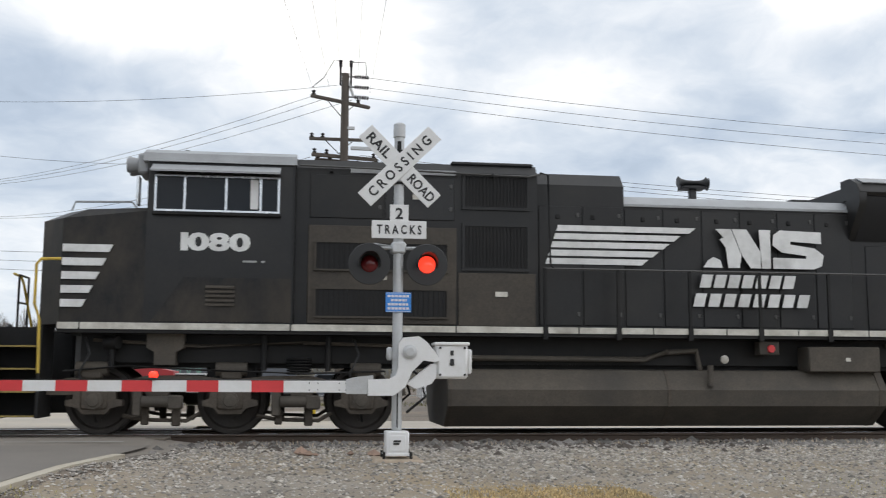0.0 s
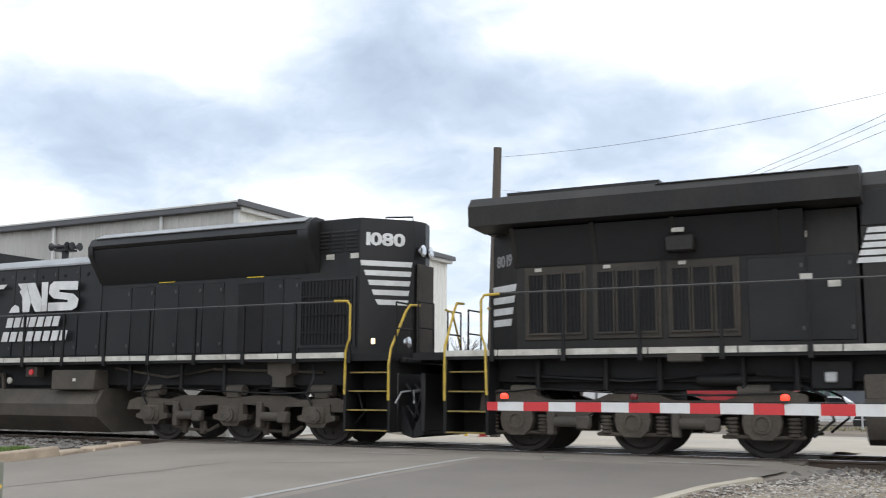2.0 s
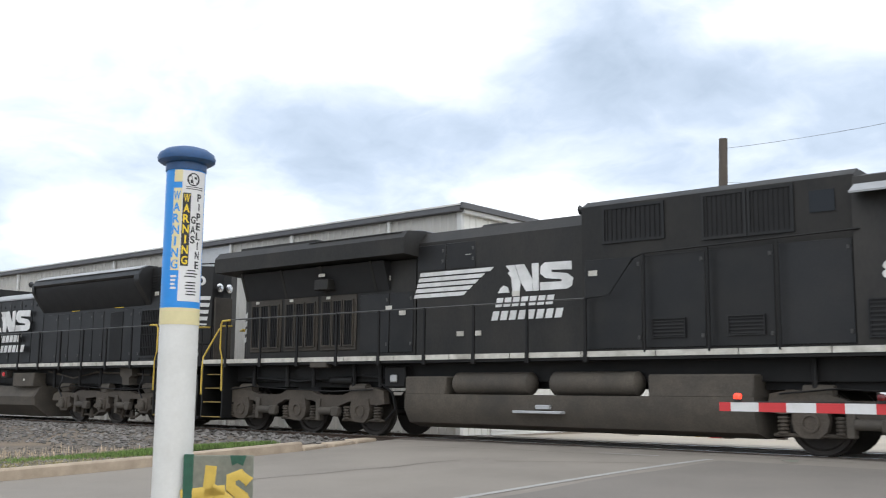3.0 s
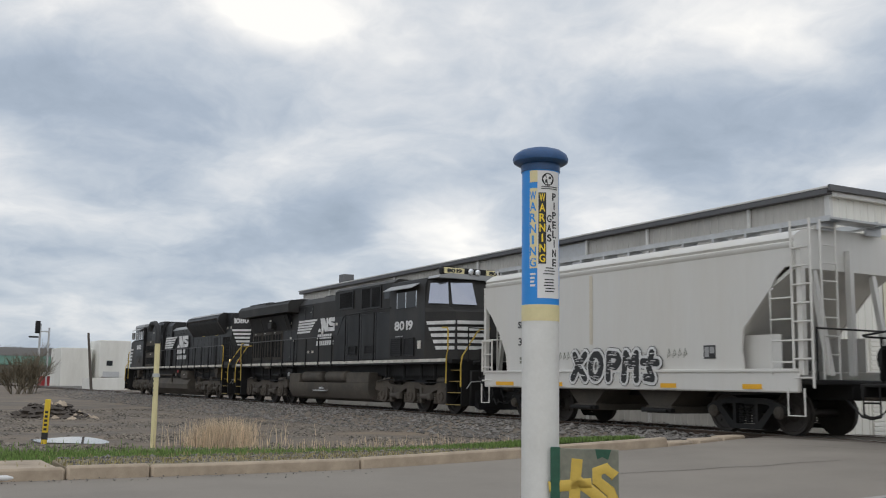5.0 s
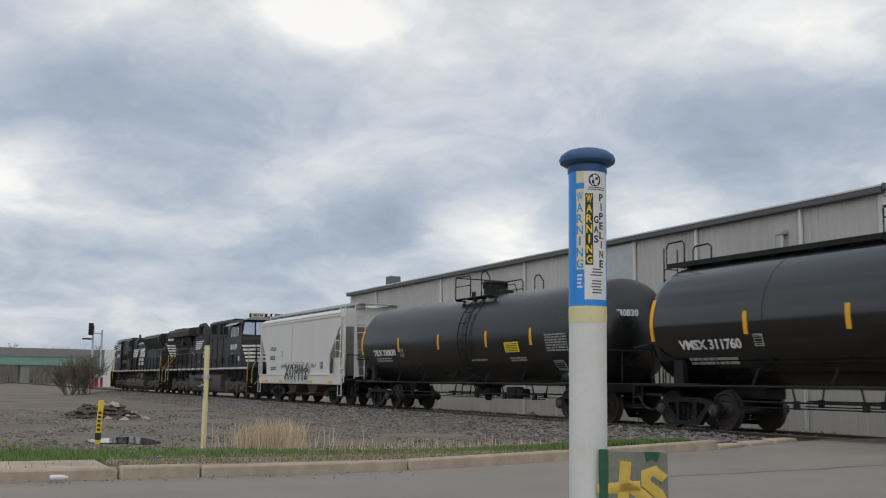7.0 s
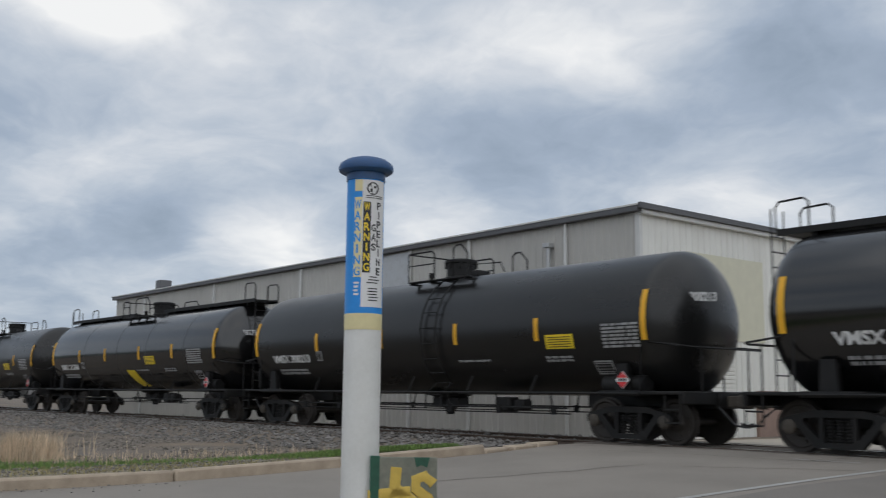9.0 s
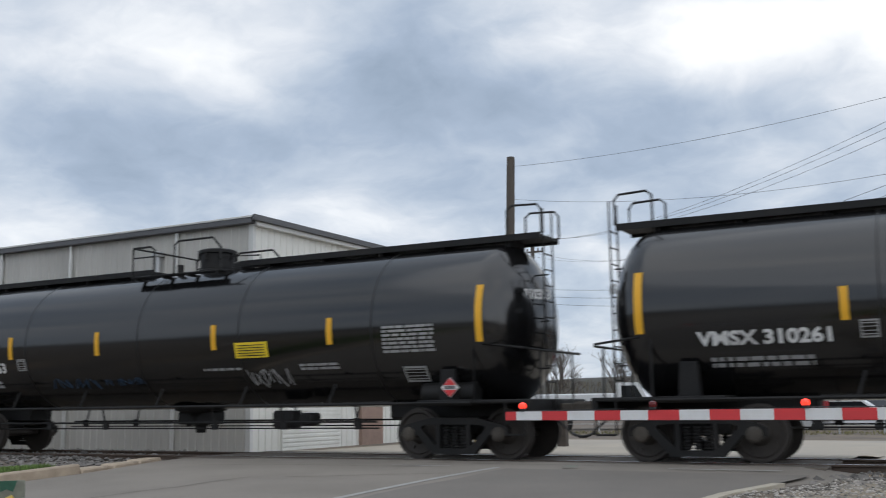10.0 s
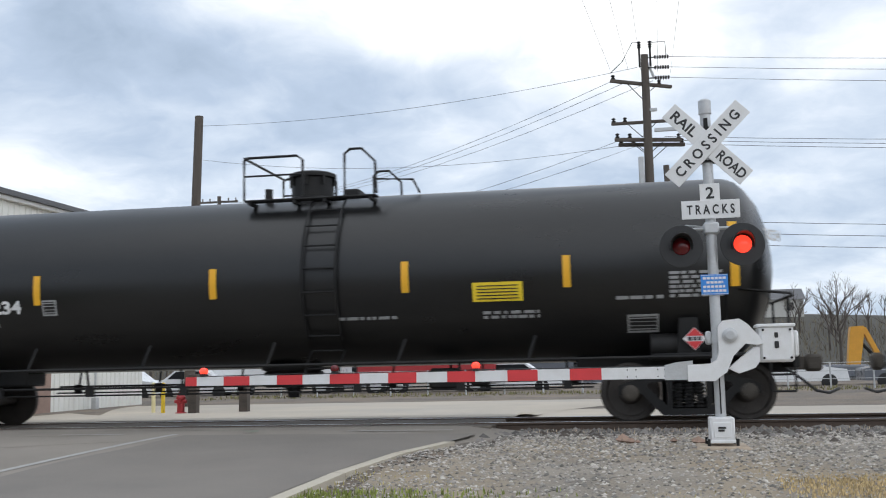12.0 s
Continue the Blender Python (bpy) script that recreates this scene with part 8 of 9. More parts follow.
    part("roof_unit", Form().box(-3.65, -2.28, -1.25, 1.25, 4.37, 4.43, 0.02), BLACK, car)
    yh = -1.36
    part("hood_panel", Form().box(-5.95, -3.58, yh - 0.03, yh, 1.74, 3.30, 0.01), DUSTY, car, "brown dusty panel with long grilles")
    vent(car, -5.82, -3.74, 2.60, 3.02, yh - 0.035, 26, frame=0.03, rim=DUSTY)
    vent(car, -5.82, -3.74, 1.86, 2.28, yh - 0.035, 26, frame=0.03, rim=DUSTY)
    vent(car, -3.44, -2.42, 2.66, 3.34, yh, 18)
    vent(car, -3.44, -2.42, 3.66, 4.16, yh, 18)
    part("hood_panel", Form().box(-3.55, -2.28, yh - 0.025, yh, 1.72, 2.58, 0.01), DUSTY, car, "brown dusty hood panel")
    hood_doors(car, [-5.95, -4.75, -3.6], 3.42, 4.12, yh)
    for x, z in ((-4.9, 2.44), (-4.95, 3.22), (-2.95, 2.2), (-4.3, 3.75)):
        tag_plate(car, x, z, yh - 0.03, 0.2, 0.08)
    # engine hood
    part("hood", Form().prism([(-1.2, 1.69), (-1.2, 4.10), (-1.0, 4.32), (1.0, 4.32), (1.2, 4.10), (1.2, 1.69)], -2.24, -0.72, "x"), BLACK, car)
    part("hood", Form().prism([(-1.10, 1.69), (-1.10, 3.80), (1.10, 3.80), (1.10, 1.69)], -0.72, 3.55, "x"), BLACK, car, "black engine hood with doors")
    part("hood_roof", Form().prism([(-1.13, 3.78), (-1.13, 3.82), (-0.92, 3.98), (-0.4, 4.06), (0.4, 4.06), (0.92, 3.98), (1.13, 3.82), (1.13, 3.78)], -0.72, 3.40, "x"), GREYHOOD, car, "light grey curved hood roof")
    yd = -1.10
    hood_doors(car, [-0.70, -0.02, 0.66, 1.34, 2.02, 2.70, 3.38], 1.76, 3.74, yd)
    hood_doors(car, [-2.2, -1.45, -0.74], 1.76, 3.74, -1.20)
    for x in (-1.9, -1.3, -0.4, 0.2, 0.9, 1.5, 2.2, 2.9):
        part("lifting_lug", Form().box(x, x + 0.07, -1.235 if x < -0.74 else yd - 0.035, -1.1, 3.52, 3.60, 0.01), DARK, car)
    horns(car, 0.97, 4.14)
    part("roof_pipe", Form().pipe([(-6.1, -1.46, 4.24), (-5.0, -1.47, 4.22), (-3.4, -1.47, 4.18), (-2.4, -1.45, 4.17), (-2.2, -1.40, 4.22)], 0.016, 6), HANDRAIL, car)
    for x in (-5.6, -4.3, -3.0):
        part("pipe_clip", Form().box(x - 0.02, x + 0.02, -1.48, -1.34, 4.15, 4.20), DARK, car)
    for x in (-8.2, -7.3, -6.75):
        part("roof_bolt", Form().lathe([(0, 0.05), (0.03, 0.05), (0.045, 0.02)], (x, -0.9, 4.44), (0, 0, 1), 10), DARK, car)
    # radiator flares
    part("hood", Form().box(3.55, 9.0, -1.10, 1.10, 1.69, 4.30), BLACK, car, "black radiator hood")
    for sg in (-1, 1):
        prof = [(sg * 1.10, 4.00), (sg * 1.50, 4.02), (sg * 1.54, 4.08), (sg * 1.44, 4.24), (sg * 1.20, 4.36), (sg * 0.9, 4.36), (sg * 0.9, 4.00)]
        f = Form().prism(prof, 3.35, 9.0, "x")
        part("radiator_wing", f, BLACK, car, "black overhanging radiator wing")
        part("wing_edge", Form().prism([(sg * 1.45, 4.245), (sg * 1.20, 4.365), (sg * 1.20, 4.38), (sg * 1.46, 4.26)], 3.45, 8.9, "x"), GREYHOOD, car)
        part("radiator_mesh", Form().prism([(sg * 1.12, 3.28), (sg * 1.46, 3.80), (sg * 1.49, 4.01), (sg * 1.1, 4.01)], 3.45, 8.8, "x"), GRILLE, car, "black mesh radiator intake")
        for xa, xb in ((8.8, 9.04), (3.33, 3.46)):
            part("wing_end", Form().prism([(sg * 1.1, 3.28), (sg * 1.52, 3.86), (sg * 1.54, 4.06), (sg * 1.44, 4.24), (sg * 1.1, 4.3)], xa, xb, "x"), BLACK, car)
    f = Form()
    for x in (4.9, 7.2):
        f.lathe([(0, 0.75), (0.10, 0.75), (0.12, 0.65)], (x, 0, 4.34), (0, 0, 1), 24)
    part("roof_fan", f, DARK, car)
    hood_doors(car, [3.62, 4.25, 4.90, 5.55, 6.2, 6.75], 1.76, 3.20, yd)
    part("hood_door", Form().box(7.10, 7.72, yd - 0.02, yd + 0.01, 1.76, 3.15, 0.01), DARK, car, "worn mesh access door")
    hood_doors(car, [7.78, 8.22, 8.62], 1.76, 3.20, yd)
    for x, z in ((5.0, 3.26), (7.3, 3.26)):
        part("yellow_tag", Form().box(x, x + 0.42, yd - 0.012, yd, z, z + 0.035), STICKERYELLOW, car)
    # rear hood with cut corners
    plan = [(9.0, -1.10), (9.96, -1.10), (10.70, -0.32), (10.78, 0), (10.70, 0.32), (9.96, 1.10), (9.0, 1.10)]
    part("rear_hood", Form().prism(plan, 1.69, 4.30, "z"), BLACK, car, "black rear hood with cut corners", smooth=20)
    vent(car, 8.66, 9.84, 1.88, 3.12, yd, 15, "rear_grille")
    f = Form()
    for i in range(3):
        f.box(8.66, 9.84, yd - 0.045, yd - 0.02, 2.1 + i * 0.35, 2.13 + i * 0.35)
    part("grille_bar", f, DARK, car)
    f = Form()
    for i in range(6):
        for x in (9.02, 9.33, 9.64):
            f.prism([(yd - 0.025, 3.66 + i * 0.075), (yd - 0.02, 3.675 + i * 0.075), (yd, 3.70 + i * 0.075), (yd, 3.68 + i * 0.075)], x, x + 0.26, "x")
    part("louvre", f, DARK, car)
    tag_plate(car, 9.2, 3.52, yd)
    tag_plate(car, 9.75, 3.52, yd)
    turn = math.degrees(math.atan2(0.78, 0.74))
    base = pose(9.96, -1.10, 0, 0, 0, turn)
    for i in range(5):
        z1 = 3.48 - i * 0.185
        f = Form().prism([(0.02 + i * 0.085, z1 - 0.10), (0.0 + i * 0.075, z1), (1.04 - i * 0.02, z1), (1.02 - i * 0.02, z1 - 0.10)], -0.012, 0.004)
        part("end_stripe", f, LETTER, car, "white painted stripe", at=base)
    me = words("1080", 0.26, 0.78, bold=0.01)
    part("number", me, LETTER, car, "white painted number", at=base @ pose(0.50, -0.004, 3.90, 90, 0, 0), smooth=0)
    f = Form().lathe([(0, 0.11), (0.06, 0.12), (0.07, 0.09)], (10.76, -0.16, 3.72), (1, 0, 0), 14).lathe([(0, 0.11), (0.06, 0.12), (0.07, 0.09)], (10.76, 0.16, 3.72), (1, 0, 0), 14)
    part("rear_light", f, BRIGHT, car)
    part("end_door", Form().box(10.74, 10.82, -0.28, 0.28, 1.75, 3.45, 0.01), DUSTY, car, "dusty end door")
    part("roof_rail", Form().pipe([(10.1, -0.4, 4.3), (10.1, -0.4, 4.4), (10.6, -0.2, 4.4), (10.6, -0.2, 4.3)], 0.018, 6), DARK, car)
    road_logo(car, -2.08 - 0.0, 2.76, 1.0, -1.225)
    # rails, steps, ends
    hand_rail(car, -2.15, 10.0, 0, -1.50)
    part("hand_rail", Form().pipe([(-2.2, -1.40, 4.25), (-2.08, -1.46, 4.2), (-2.06, -1.5, 2.74), (-2.0, -1.5, 2.66)], 0.018, 6), DARK, car)
    corner_steps(car, 9.92, 10.85, 1)
    corner_steps(car, -10.78, -9.90, -1)
    loco_end(car, 10.9, 1)
    loco_end(car, -10.85, -1)
    part("marker_lamp", Form().lathe([(0, 0.10), (0.05, 0.11), (0.06, 0.08)], (10.92, -1.0, 1.9), (1, 0, 0), 12), BRIGHT, car)
    part("number_tag", Form().box(10.34, 10.42, -1.30, -1.28, 1.87, 1.98, 0.008), AMBERGLOW, car, "small lit step lamp")
    # underneath
    fuel_tank(car, -3.72, 3.72, 1.05, 0.12)
    part("sill", Form().box(-9.4, 9.6, -1.05, 1.05, 1.12, 1.58), DARK, car)
    part("equipment_box", Form().box(2.35, 3.62, -1.44, -1.0, 1.02, 1.44, 0.02), BROWN, car, "brown equipment box")
    tag_plate(car, 3.0, 1.2, -1.44, 0.08, 0.06)
    f = Form().pipe([(-3.5, -1.15, 1.22), (-0.4, -1.15, 1.22), (0.0, -1.15, 1.34), (0.5, -1.15, 1.36), (0.56, -1.15, 1.02)], 0.05, 8)
    f.cyl((0.62, -1.44, 0.78), (0.62, -1.44, 1.12), 0.05, n=8)
    part("filler_pipe", f, BROWN, car)
    part("fuel_gauge", Form().lathe([(0, 0.07), (0.04, 0.07), (0.05, 0.04)], (0.92, -1.3, 1.22), (0, -1, 0), 12), DIRTY_WHITE, car, "small white fuel gauge")
    part("cut_off_box", Form().box(1.5, 1.85, -1.4, -1.2, 1.30, 1.52, 0.01), DUSTY, car, "small dusty cut-off box")
    part("cut_off", Form().lathe([(0, 0.07), (0.03, 0.06)], (1.70, -1.41, 1.40), (0, -1, 0), 12), SIGNRED, car)
    for x in (-8.1, 8.3):
        f = Form().prism([(x - 0.28, 1.60), (x + 0.28, 1.60), (x + 0.28, 1.34), (x + 0.16, 1.28), (x + 0.16, 1.08), (x - 0.16, 1.08), (x - 0.16, 1.28), (x - 0.28, 1.34)], -1.30, -0.95)
        part("bogie_mount", f, BROWN, car, "brown mounting bracket")
    for x in (-8.9, -6.6, -5.6, 4.4, 5.8, 6.9):
        part("drop_pipe", Form().cyl((x, -1.2, 1.0), (x, -1.2, 1.55), 0.045, n=8), DARK, car)
    part("pipe_flange", Form().cyl((-9.0, -1.18, 1.42), (-8.8, -1.3, 1.42), 0.10, n=12), DARK, car)
    # sander hoses and cable runs above the bogies
    for x in (-9.3, -5.2, 4.9, 9.0):
        part("sand_hose", Form().pipe([(x, -1.22, 1.5), (x + 0.08, -1.28, 1.25), (x - 0.06, -1.3, 0.95), (x + 0.1, -1.18, 0.55), (x + 0.16, -0.95, 0.2)], 0.022, 6), SIGNBLACK, car)
    part("cable_run", Form().pipe([(-9.2, -1.12, 1.46), (-7.6, -1.14, 1.38), (-6.0, -1.14, 1.44), (-4.2, -1.12, 1.40)], 0.03, 6), BOGIE, car)
    part("cable_run", Form().pipe([(3.9, -1.12, 1.48), (5.4, -1.16, 1.28), (6.6, -1.14, 1.44), (9.2, -1.12, 1.36)], 0.03, 6), BOGIE, car)
    for sg in (-1, 1):
        loco_bogie(car, sg * 7.1, [sg * 7.1 - 2.03, sg * 7.1, sg * 7.1 + 2.03], "arched")
    return car


# ---------------------------------------------------------------- the second locomotive
def trail_locomotive(s):
    car = thing("locomotive", "black freight locomotive with a boxy radiator wing, running tail first", "locomotive", "locomotives")
    CARS.append((car, s))
    deck(car, -10.85, 10.0, [-10.2, -9.2, -8.1, -6.6, -5.2, -3.7, -2.2, -0.7, 0.9, 2.4, 3.9, 5.4, 6.9, 8.4, 9.7])
    yd = -1.10
    plan = [(-3.45, -1.10), (-9.0, -1.10), (-9.66, -0.62), (-9.66, 0.62), (-9.0, 1.10), (-3.45, 1.10)]
    part("radiator_hood", Form().prism(plan, 1.69, 3.80, "z"), GREYED, car, "black radiator hood", smooth=20)
    for sg in (-1, 1):
        part("radiator_mesh", Form().prism([(sg * 1.12, 3.16), (sg * 1.34, 3.80), (sg * 1.0, 3.80)], -9.0, -4.2, "x"), GRILLE, car, "black slanted radiator mesh")
        f = Form()
        for x in (-9.0, -7.55, -6.2, -4.6):
            f.prism([(sg * 1.12, 3.14), (sg * 1.36, 3.82), (sg * 1.0, 3.82)], x - 0.04, x + 0.04, "x")
        part("mesh_frame", f, GREYED, car)
        prof = [(sg * 0.9, 3.82), (sg * 1.62, 3.86), (sg * 1.64, 4.20), (sg * 1.50, 4.36), (sg * 0.9, 4.42)]
        part("radiator_wing", Form().prism(prof, -9.70, -3.35, "x"), GREYED, car, "black boxy radiator wing")
    part("wing_top", Form().box(-9.62, -3.4, -0.95, 0.95, 3.8, 4.42).box(-9.1, -6.4, -1.3, 1.3, 4.38, 4.46), GREYED, car)
    part("roof_sheet", Form().prism([(-1.55, 4.34), (-0.9, 4.46), (0.9, 4.46), (1.55, 4.34)], -6.4, -3.5, "x"), GREYHOOD, car, "pale roof sheet")
    # louvred doors under the wing
    for a, b in ((-8.85, -7.72), (-7.62, -6.45), (-6.36, -5.2)):
        part("hood_door", Form().box(a, b, yd - 0.03, yd, 1.88, 3.14, 0.015), DUSTY, car, "dusty black louvred door")
        for x in (a + 0.10, (a + b) / 2 - 0.14, b - 0.36):
            vent(car, x, x + 0.26, 2.0, 3.0, yd - 0.035, 4, "louvre", True, 0.03, DUSTY)
        tag_plate(car, a + 0.2, 3.06, yd - 0.035, 0.12, 0.06)
    hood_doors(car, [-5.1, -4.2, -3.5], 1.8, 3.1, yd)
    part("step_box", Form().box(-6.3, -5.85, -1.42, -1.1, 3.25, 3.50, 0.02), GREYED, car)
    tag_plate(car, -6.2, 3.56, -1.36, 0.2, 0.07)
    # engine hood
    part("hood", Form().prism([(-1.12, 1.69), (-1.12, 4.12), (-0.9, 4.36), (0.9, 4.36), (1.12, 4.12), (1.12, 1.69)], -3.4, 0.85, "x"), GREYED, car, "black engine hood")
    hood_doors(car, [-3.4, -2.6, -1.8], 3.5, 4.05, -1.12)
    for x, z in ((-4.35, 3.38), (-2.1, 3.72), (-4.3, 2.72), (-2.3, 2.1), (-1.85, 2.1), (-3.9, 2.6), (-0.9, 2.85)):
        tag_plate(car, x, z, -1.125)
    part("exhaust", Form().box(-2.2, -1.5, -0.5, 0.5, 4.34, 4.50, 0.06), DARK, car)
    horns(car, 0.4, 4.33)
    road_logo(car, -3.48, 2.93, 0.82, -1.125)
    # blower and equipment section, then the cab
    part("equipment_hood", Form().prism([(-1.34, 1.69), (-1.34, 4.40), (-1.15, 4.52), (1.15, 4.52), (1.34, 4.40), (1.34, 1.69)], 0.85, 5.8, "x"), GREYED, car, "black equipment hood")
    vent(car, 1.35, 2.5, 3.72, 4.3, -1.34, 12)
    for x0, x1 in ((3.3, 4.0), (4.12, 4.8)):
        vent(car, x0, x1, 3.62, 4.32, -1.34, 8)
    part("small_window", Form().box(5.1, 5.5, -1.36, -1.33, 3.85, 4.2), GLASS, car)
    hood_doors(car, [0.9, 2.1, 3.3, 4.5, 5.75], 1.76, 3.4, -1.34)
    vent(car, 2.3, 2.9, 1.95, 2.25, -1.37, 5, "louvre", False, 0.02)
    vent(car, 3.7, 4.3, 1.95, 2.25, -1.37, 5, "louvre", False, 0.02)
    tag_plate(car, 1.0, 3.1, -1.36)
    part("cab", Form().prism([(-1.50, 1.69), (-1.50, 4.12), (-1.40, 4.34), (-1.0, 4.44), (1.0, 4.44), (1.40, 4.34), (1.50, 4.12), (1.50, 1.69)], 5.8, 8.3, "x"), GREYED, car, "black crew cab")
    part("visor", Form().prism([(-1.50, 4.16), (-1.50, 4.20), (-1.80, 4.04), (-1.80, 4.01)], 5.85, 7.9, "x"), GREYHOOD, car, "light grey sun visor")
    w = part("side_window", Form().box(6.4, 7.75, -1.515, -1.49, 3.42, 3.96), GLASS, car, "cab side window")
    f = Form()
    for x in (6.38, 7.0, 7.73):
        f.box(x, x + 0.04, -1.53, -1.5, 3.42, 3.96)
    part("frame", f, BRIGHT, w)
    text_part(car, "8019", 6.2, 7.5, 2.68, 3.0, -1.506, LETTER, bold=0.01)
    bars(car, 6.3, 6.8, 2.46, 2.51, -1.504, 1, None, "stencil", 4)
    vent(car, 6.0, 6.7, 1.85, 2.4, -1.505, 8, "louvre", False, 0.02)
    vent(car, 6.95, 7.6, 1.85, 2.4, -1.505, 8, "louvre", False, 0.02)
    tag_plate(car, 7.85, 2.05, -1.505, 0.22, 0.26)
    # slanted cab front and tapered nose
    v = []
    for z, xs in ((1.69, (8.3, 9.5, 9.95)), (3.22, (8.3, 9.3, 9.6)), (3.36, (8.3, 8.95, 9.2)), (4.30, (8.3, 8.72, 8.85))):
        k = 1.0 if z < 4 else 0.93
        v += [(xs[0], -1.50 * k, z), (xs[1], -0.95 * k, z), (xs[2], 0, z), (xs[1], 0.95 * k, z), (xs[0], 1.50 * k, z)]
    fs = [(4, 3, 2, 1, 0), (15, 16, 17, 18, 19)]
    for r in range(3):
        fs += [(r * 5 + i, r * 5 + i + 1, r * 5 + 6 + i, r * 5 + 5 + i) for i in range(4)] + [(r * 5 + 4, r * 5, r * 5 + 5, r * 5 + 9)]
    part("nose", Form().add(v, fs), GREYED, car, "black tapered nose with cab front", smooth=15)
    part("front_roof", Form().prism([(-1.42, 4.30), (-1.3, 4.40), (-0.95, 4.46), (0.95, 4.46), (1.3, 4.40), (1.42, 4.30)], 8.2, 8.98, "x"), GREYHOOD, car, "pale front roof edge")
    turn = math.degrees(math.atan2(0.55, 1.2))
    base = pose(8.3, -1.50, 0, 0, 0, turn)
    tilt = base @ pose(0, 0, 0)
    for i in range(5):
        z1 = 2.92 - i * 0.20
        f = Form().prism([(0.10 + i * 0.09, z1 - 0.11), (0.06 + i * 0.09, z1), (1.16, z1), (1.16, z1 - 0.11)], -0.012, 0.06)
        part("nose_stripe", f, LETTER, car, "white painted stripe", at=tilt)
        a2 = math.degrees(math.atan2(0.95, 0.4))
        g = Form().prism([(0.0, z1 - 0.11), (0.0, z1), (0.98, z1), (0.98, z1 - 0.11)], -0.014, 0.10)
        part("nose_stripe", g, LETTER, car, "white painted stripe", at=pose(9.44, -0.95, 0, 0, 0, a2))
    f = Form().add([(8.43, -1.44, 3.50), (8.86, -0.93, 3.48), (8.74, -0.90, 4.18), (8.42, -1.36, 4.16), (8.46, -1.47, 3.50), (8.90, -0.96, 3.48), (8.78, -0.93, 4.18), (8.45, -1.39, 4.16)],
                   [(0, 1, 2, 3), (7, 6, 5, 4), (0, 4, 5, 1), (1, 5, 6, 2), (2, 6, 7, 3), (3, 7, 4, 0)])
    f.add([(8.92, -0.85, 3.47), (9.16, -0.1, 3.46), (8.87, -0.1, 4.2), (8.79, -0.85, 4.18), (8.97, -0.87, 3.47), (9.21, -0.1, 3.46), (8.91, -0.1, 4.2), (8.83, -0.87, 4.18)],
          [(0, 1, 2, 3), (7, 6, 5, 4), (0, 4, 5, 1), (1, 5, 6, 2), (2, 6, 7, 3), (3, 7, 4, 0)])
    part("windshield", f, SCREEN, car, "slanted windshield reflecting the sky")
    part("board_box", Form().box(8.70, 8.93, -1.24, 1.24, 4.43, 4.66, 0.03), DARK, car, "black number board housing")
    for y0 in (-1.18, 0.42):
        nb = part("number_board", Form().box(8.93, 8.955, y0, y0 + 0.76, 4.45, 4.64, 0.008), CREAM, car, "yellow number board")
        part("board_number", words("8019", 0.13, 0.56, bold=0.006), SIGNBLACK, nb, "black number", at=pose(8.96, y0 + 0.38, 4.545, 90, 0, 90), smooth=0)
    part("headlight", Form().lathe([(0, 0.09), (0.08, 0.10), (0.09, 0.06)], (8.95, -0.22, 4.545), (1, 0, 0), 12).lathe([(0, 0.09), (0.08, 0.10), (0.09, 0.06)], (8.95, 0.05, 4.53), (1, 0, 0), 12), BRIGHT, car)
    for i in range(4):
        z1 = 2.88 - i * 0.2
        part("end_stripe", Form().prism([(-9.80, z1 - 0.12), (-9.80, z1), (-9.02 - i * 0.05, z1), (-9.05 - i * 0.05, z1 - 0.12)], -0.012, 0.004), LETTER, car, "white painted stripe",
             at=pose(-9.0, -1.10, 0, 0, 0, -36) @ pose(9.0, 0, 0))
    part("number", words("8019", 0.22, 0.52, bold=0.006), DIM_LETTER, car, "dusty white number", at=pose(-9.0, -1.10, 0, 0, 0, -36) @ pose(-0.42, -0.004, 3.32, 90, 0, 0), smooth=0)
    hand_rail(car, -9.3, 1.0, 0, -1.50, 1.68, 2.68, 1.3)
    part("hand_rail", Form().pipe([(1.0, -1.5, 2.68), (1.5, -1.5, 2.72), (2.0, -1.5, 3.35), (2.2, -1.5, 3.42), (5.9, -1.52, 3.5)], 0.018, 6), DARK, car)
    for x in (2.2, 3.4, 4.6):
        part("stanchion", Form().box(x - 0.02, x + 0.02, -1.52, -1.48, 1.68, 3.42), DARK, car)
    corner_steps(car, -10.2, -9.40, -1)
    corner_steps(car, 9.72, 10.6, 1)
    loco_end(car, -10.82, -1)
    loco_end(car, 10.75, 1)
    part("marker_lamp", Form().lathe([(0, 0.09), (0.04, 0.10), (0.05, 0.06)], (-9.66, -0.45, 1.95), (-1, 0, 0), 12), REDGLOW, car, "small lit red marker lamp")
    # underneath
    part("sill", Form().box(-9.6, 9.6, -1.05, 1.05, 1.18, 1.58), DARK, car)
    f = Form().prism([(-0.9, 0.24), (-1.25, 0.34), (-1.42, 0.60), (-1.42, 0.92), (1.42, 0.92), (1.42, 0.60), (1.25, 0.34), (0.9, 0.24)], -3.45, 4.1, "x")
    f.box(-3.45, -2.35, -1.42, 1.42, 0.9, 1.28, 0.03)
    f.box(2.2, 4.1, -1.42, 1.42, 0.9, 1.30, 0.03)
    part("fuel_tank", f, BROWN, car, "dusty brown fuel tank")
    for a, b in ((-2.28, -0.30), (0.06, 2.0)):
        f = Form().lathe([(0, 0.05), (0.04, 0.16), (0.10, 0.22), (b - a - 0.10, 0.22), (b - a - 0.04, 0.16), (b - a, 0.05)], (a, -1.18, 1.14), (1, 0, 0), 20)
        part("air_reservoir", f, BROWN, car, "brown dusty air reservoir")
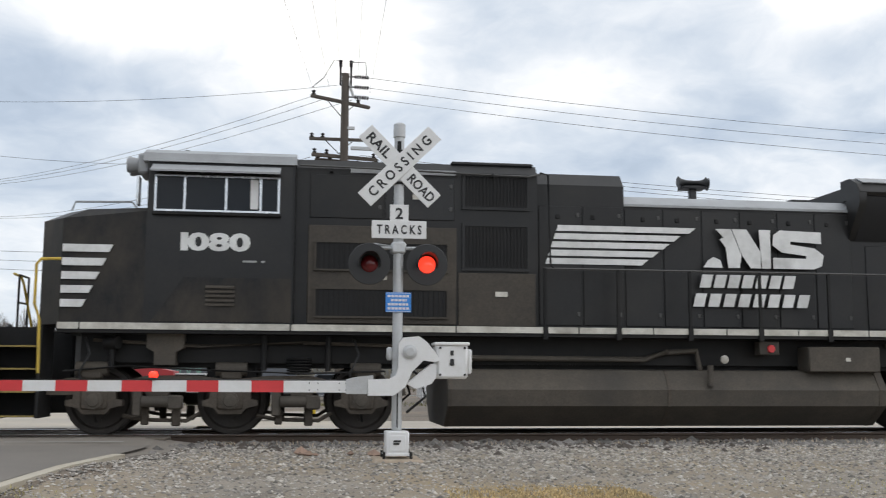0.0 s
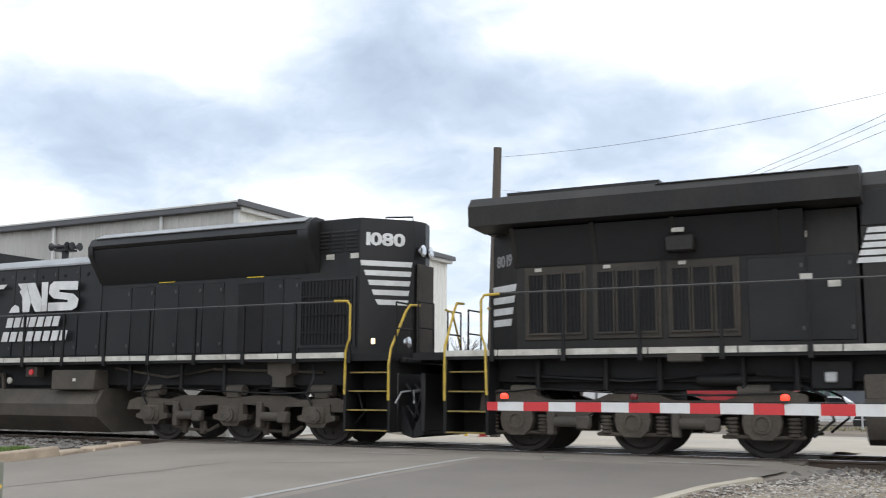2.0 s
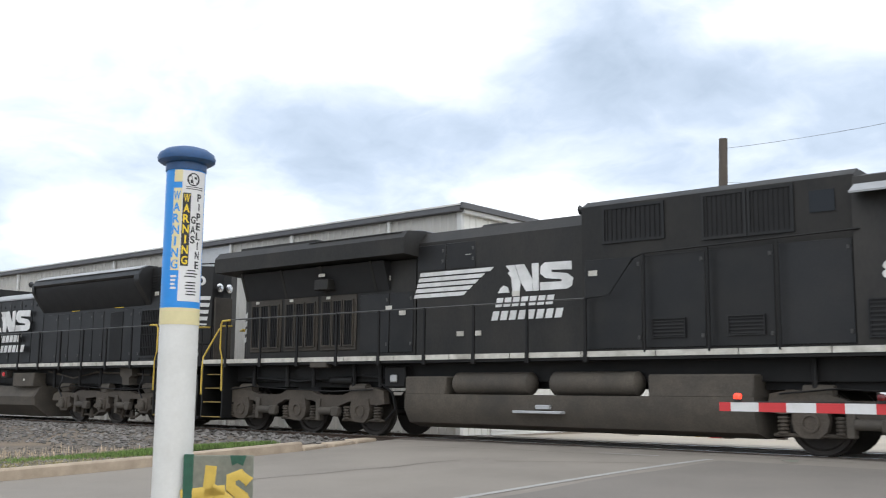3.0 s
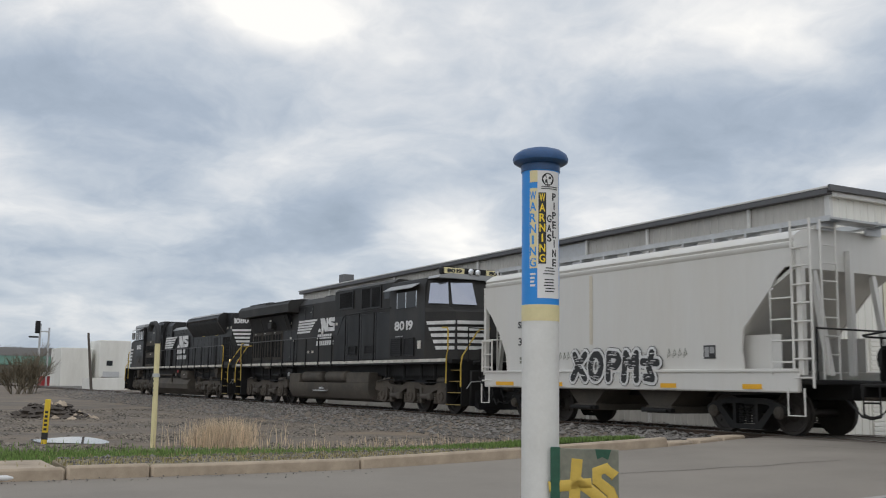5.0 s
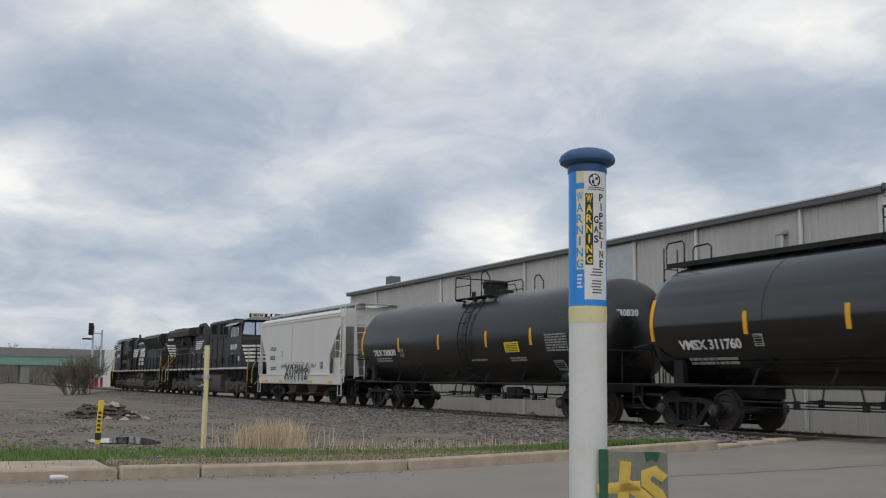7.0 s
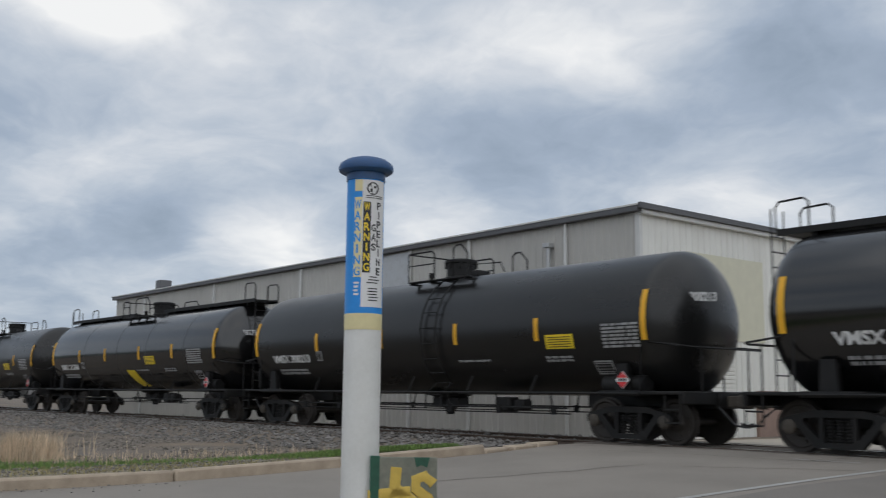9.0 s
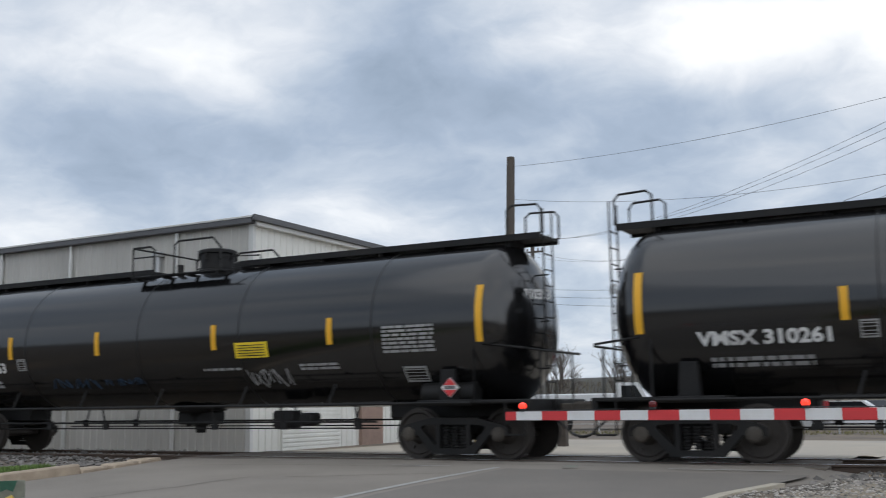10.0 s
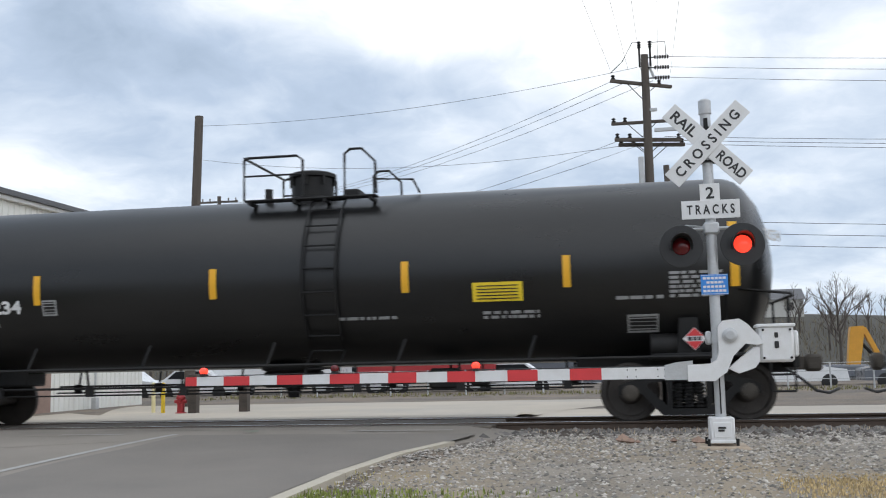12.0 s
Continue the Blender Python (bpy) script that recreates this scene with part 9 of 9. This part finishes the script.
    part("tank_step", Form().box(-0.6, 0.5, -1.56, -1.40, 0.58, 0.63, 0.01).box(-0.1, 0.2, -1.52, -1.40, 0.66, 0.74, 0.01), GALV, car)
    f = Form()
    for x in (-8.6, -7.4, -6.5, -5.2, -4.4, 5.0, 6.3, 7.5, 8.4):
        f.cyl((x, -1.15, 1.05), (x, -1.15, 1.58), 0.05, n=8)
    f.pipe([(-9, -1.1, 1.28), (-7, -1.12, 1.2), (-5, -1.12, 1.3), (-3.6, -1.1, 1.2)], 0.035, 6)
    f.cyl((-5.9, -1.15, 1.2), (-5.2, -1.15, 1.2), 0.09, n=10)
    f.box(-4.2, -3.6, -1.25, -0.95, 1.05, 1.5, 0.03)
    part("pipework", f, DARK, car)
    part("drain_valve", Form().box(-4.0, -3.82, -1.30, -1.2, 1.16, 1.32, 0.02), GALV, car)
    part("brake_unit", Form().box(-6.3, -5.75, -1.5, -1.3, 1.48, 1.62, 0.02), BROWN, car)
    for sg in (-1, 1):
        loco_bogie(car, sg * 6.95, [sg * 6.95 - 2.02, sg * 6.95, sg * 6.95 + 2.02], "deep")
    return car


lead_locomotive(5.965)
trail_locomotive(28.14)
hopper_car(45.72)
tank_car("plain", "TILX 730830", 60.98, 11, "", "dull black tank car with yellow reflectors and side ladder")
tank_car("walkway", "VMSX 311760", 78.90, 21, "slash", "glossy black tank car with roof walkway and slanted yellow notice")
tank_car("plain", "VMSX 300213", 96.75, 31, "", "black tank car with a side ladder and white lettering")
tank_car("walkway", "VMSX 310353", 114.76, 41, "scrawl", "glossy black tank car with roof walkway and sprayed scrawls")
tank_car("walkway", "VMSX 310261", 132.62, 51, "panel", "glossy black tank car with roof walkway and yellow notice")
tank_car("plain", "TILX 730234", 150.40, 61, "", "dull black tank car with side ladder and dusty shell")
tank_car("walkway", "TILX 730512", 169.05, 71, "", "black tank car with roof walkway, last in sight")


# ---------------------------------------------------------------- how the train runs
def travel(t):
    return 12.9288 * t - 0.00025 * t ** 2 + 0.000598 * t ** 3


def motions():
    steps = [i / 4 for i in range(49)]
    ticks = [i / FPS for i in range(12 * FPS + 1)]
    for car, s in CARS:
        walk(car, [(t, pose(s - travel(t), TRACK_Y, 0)) for t in steps])
        for w in car.children_recursive:
            if w.name.startswith("wheelset"):
                home, r = w.location.copy(), w["radius"]
                walk(w, [(t, pose(home.x, home.y, home.z, 0, -math.degrees(travel(t) / r) % 360, 0)) for t in ticks])


motions()
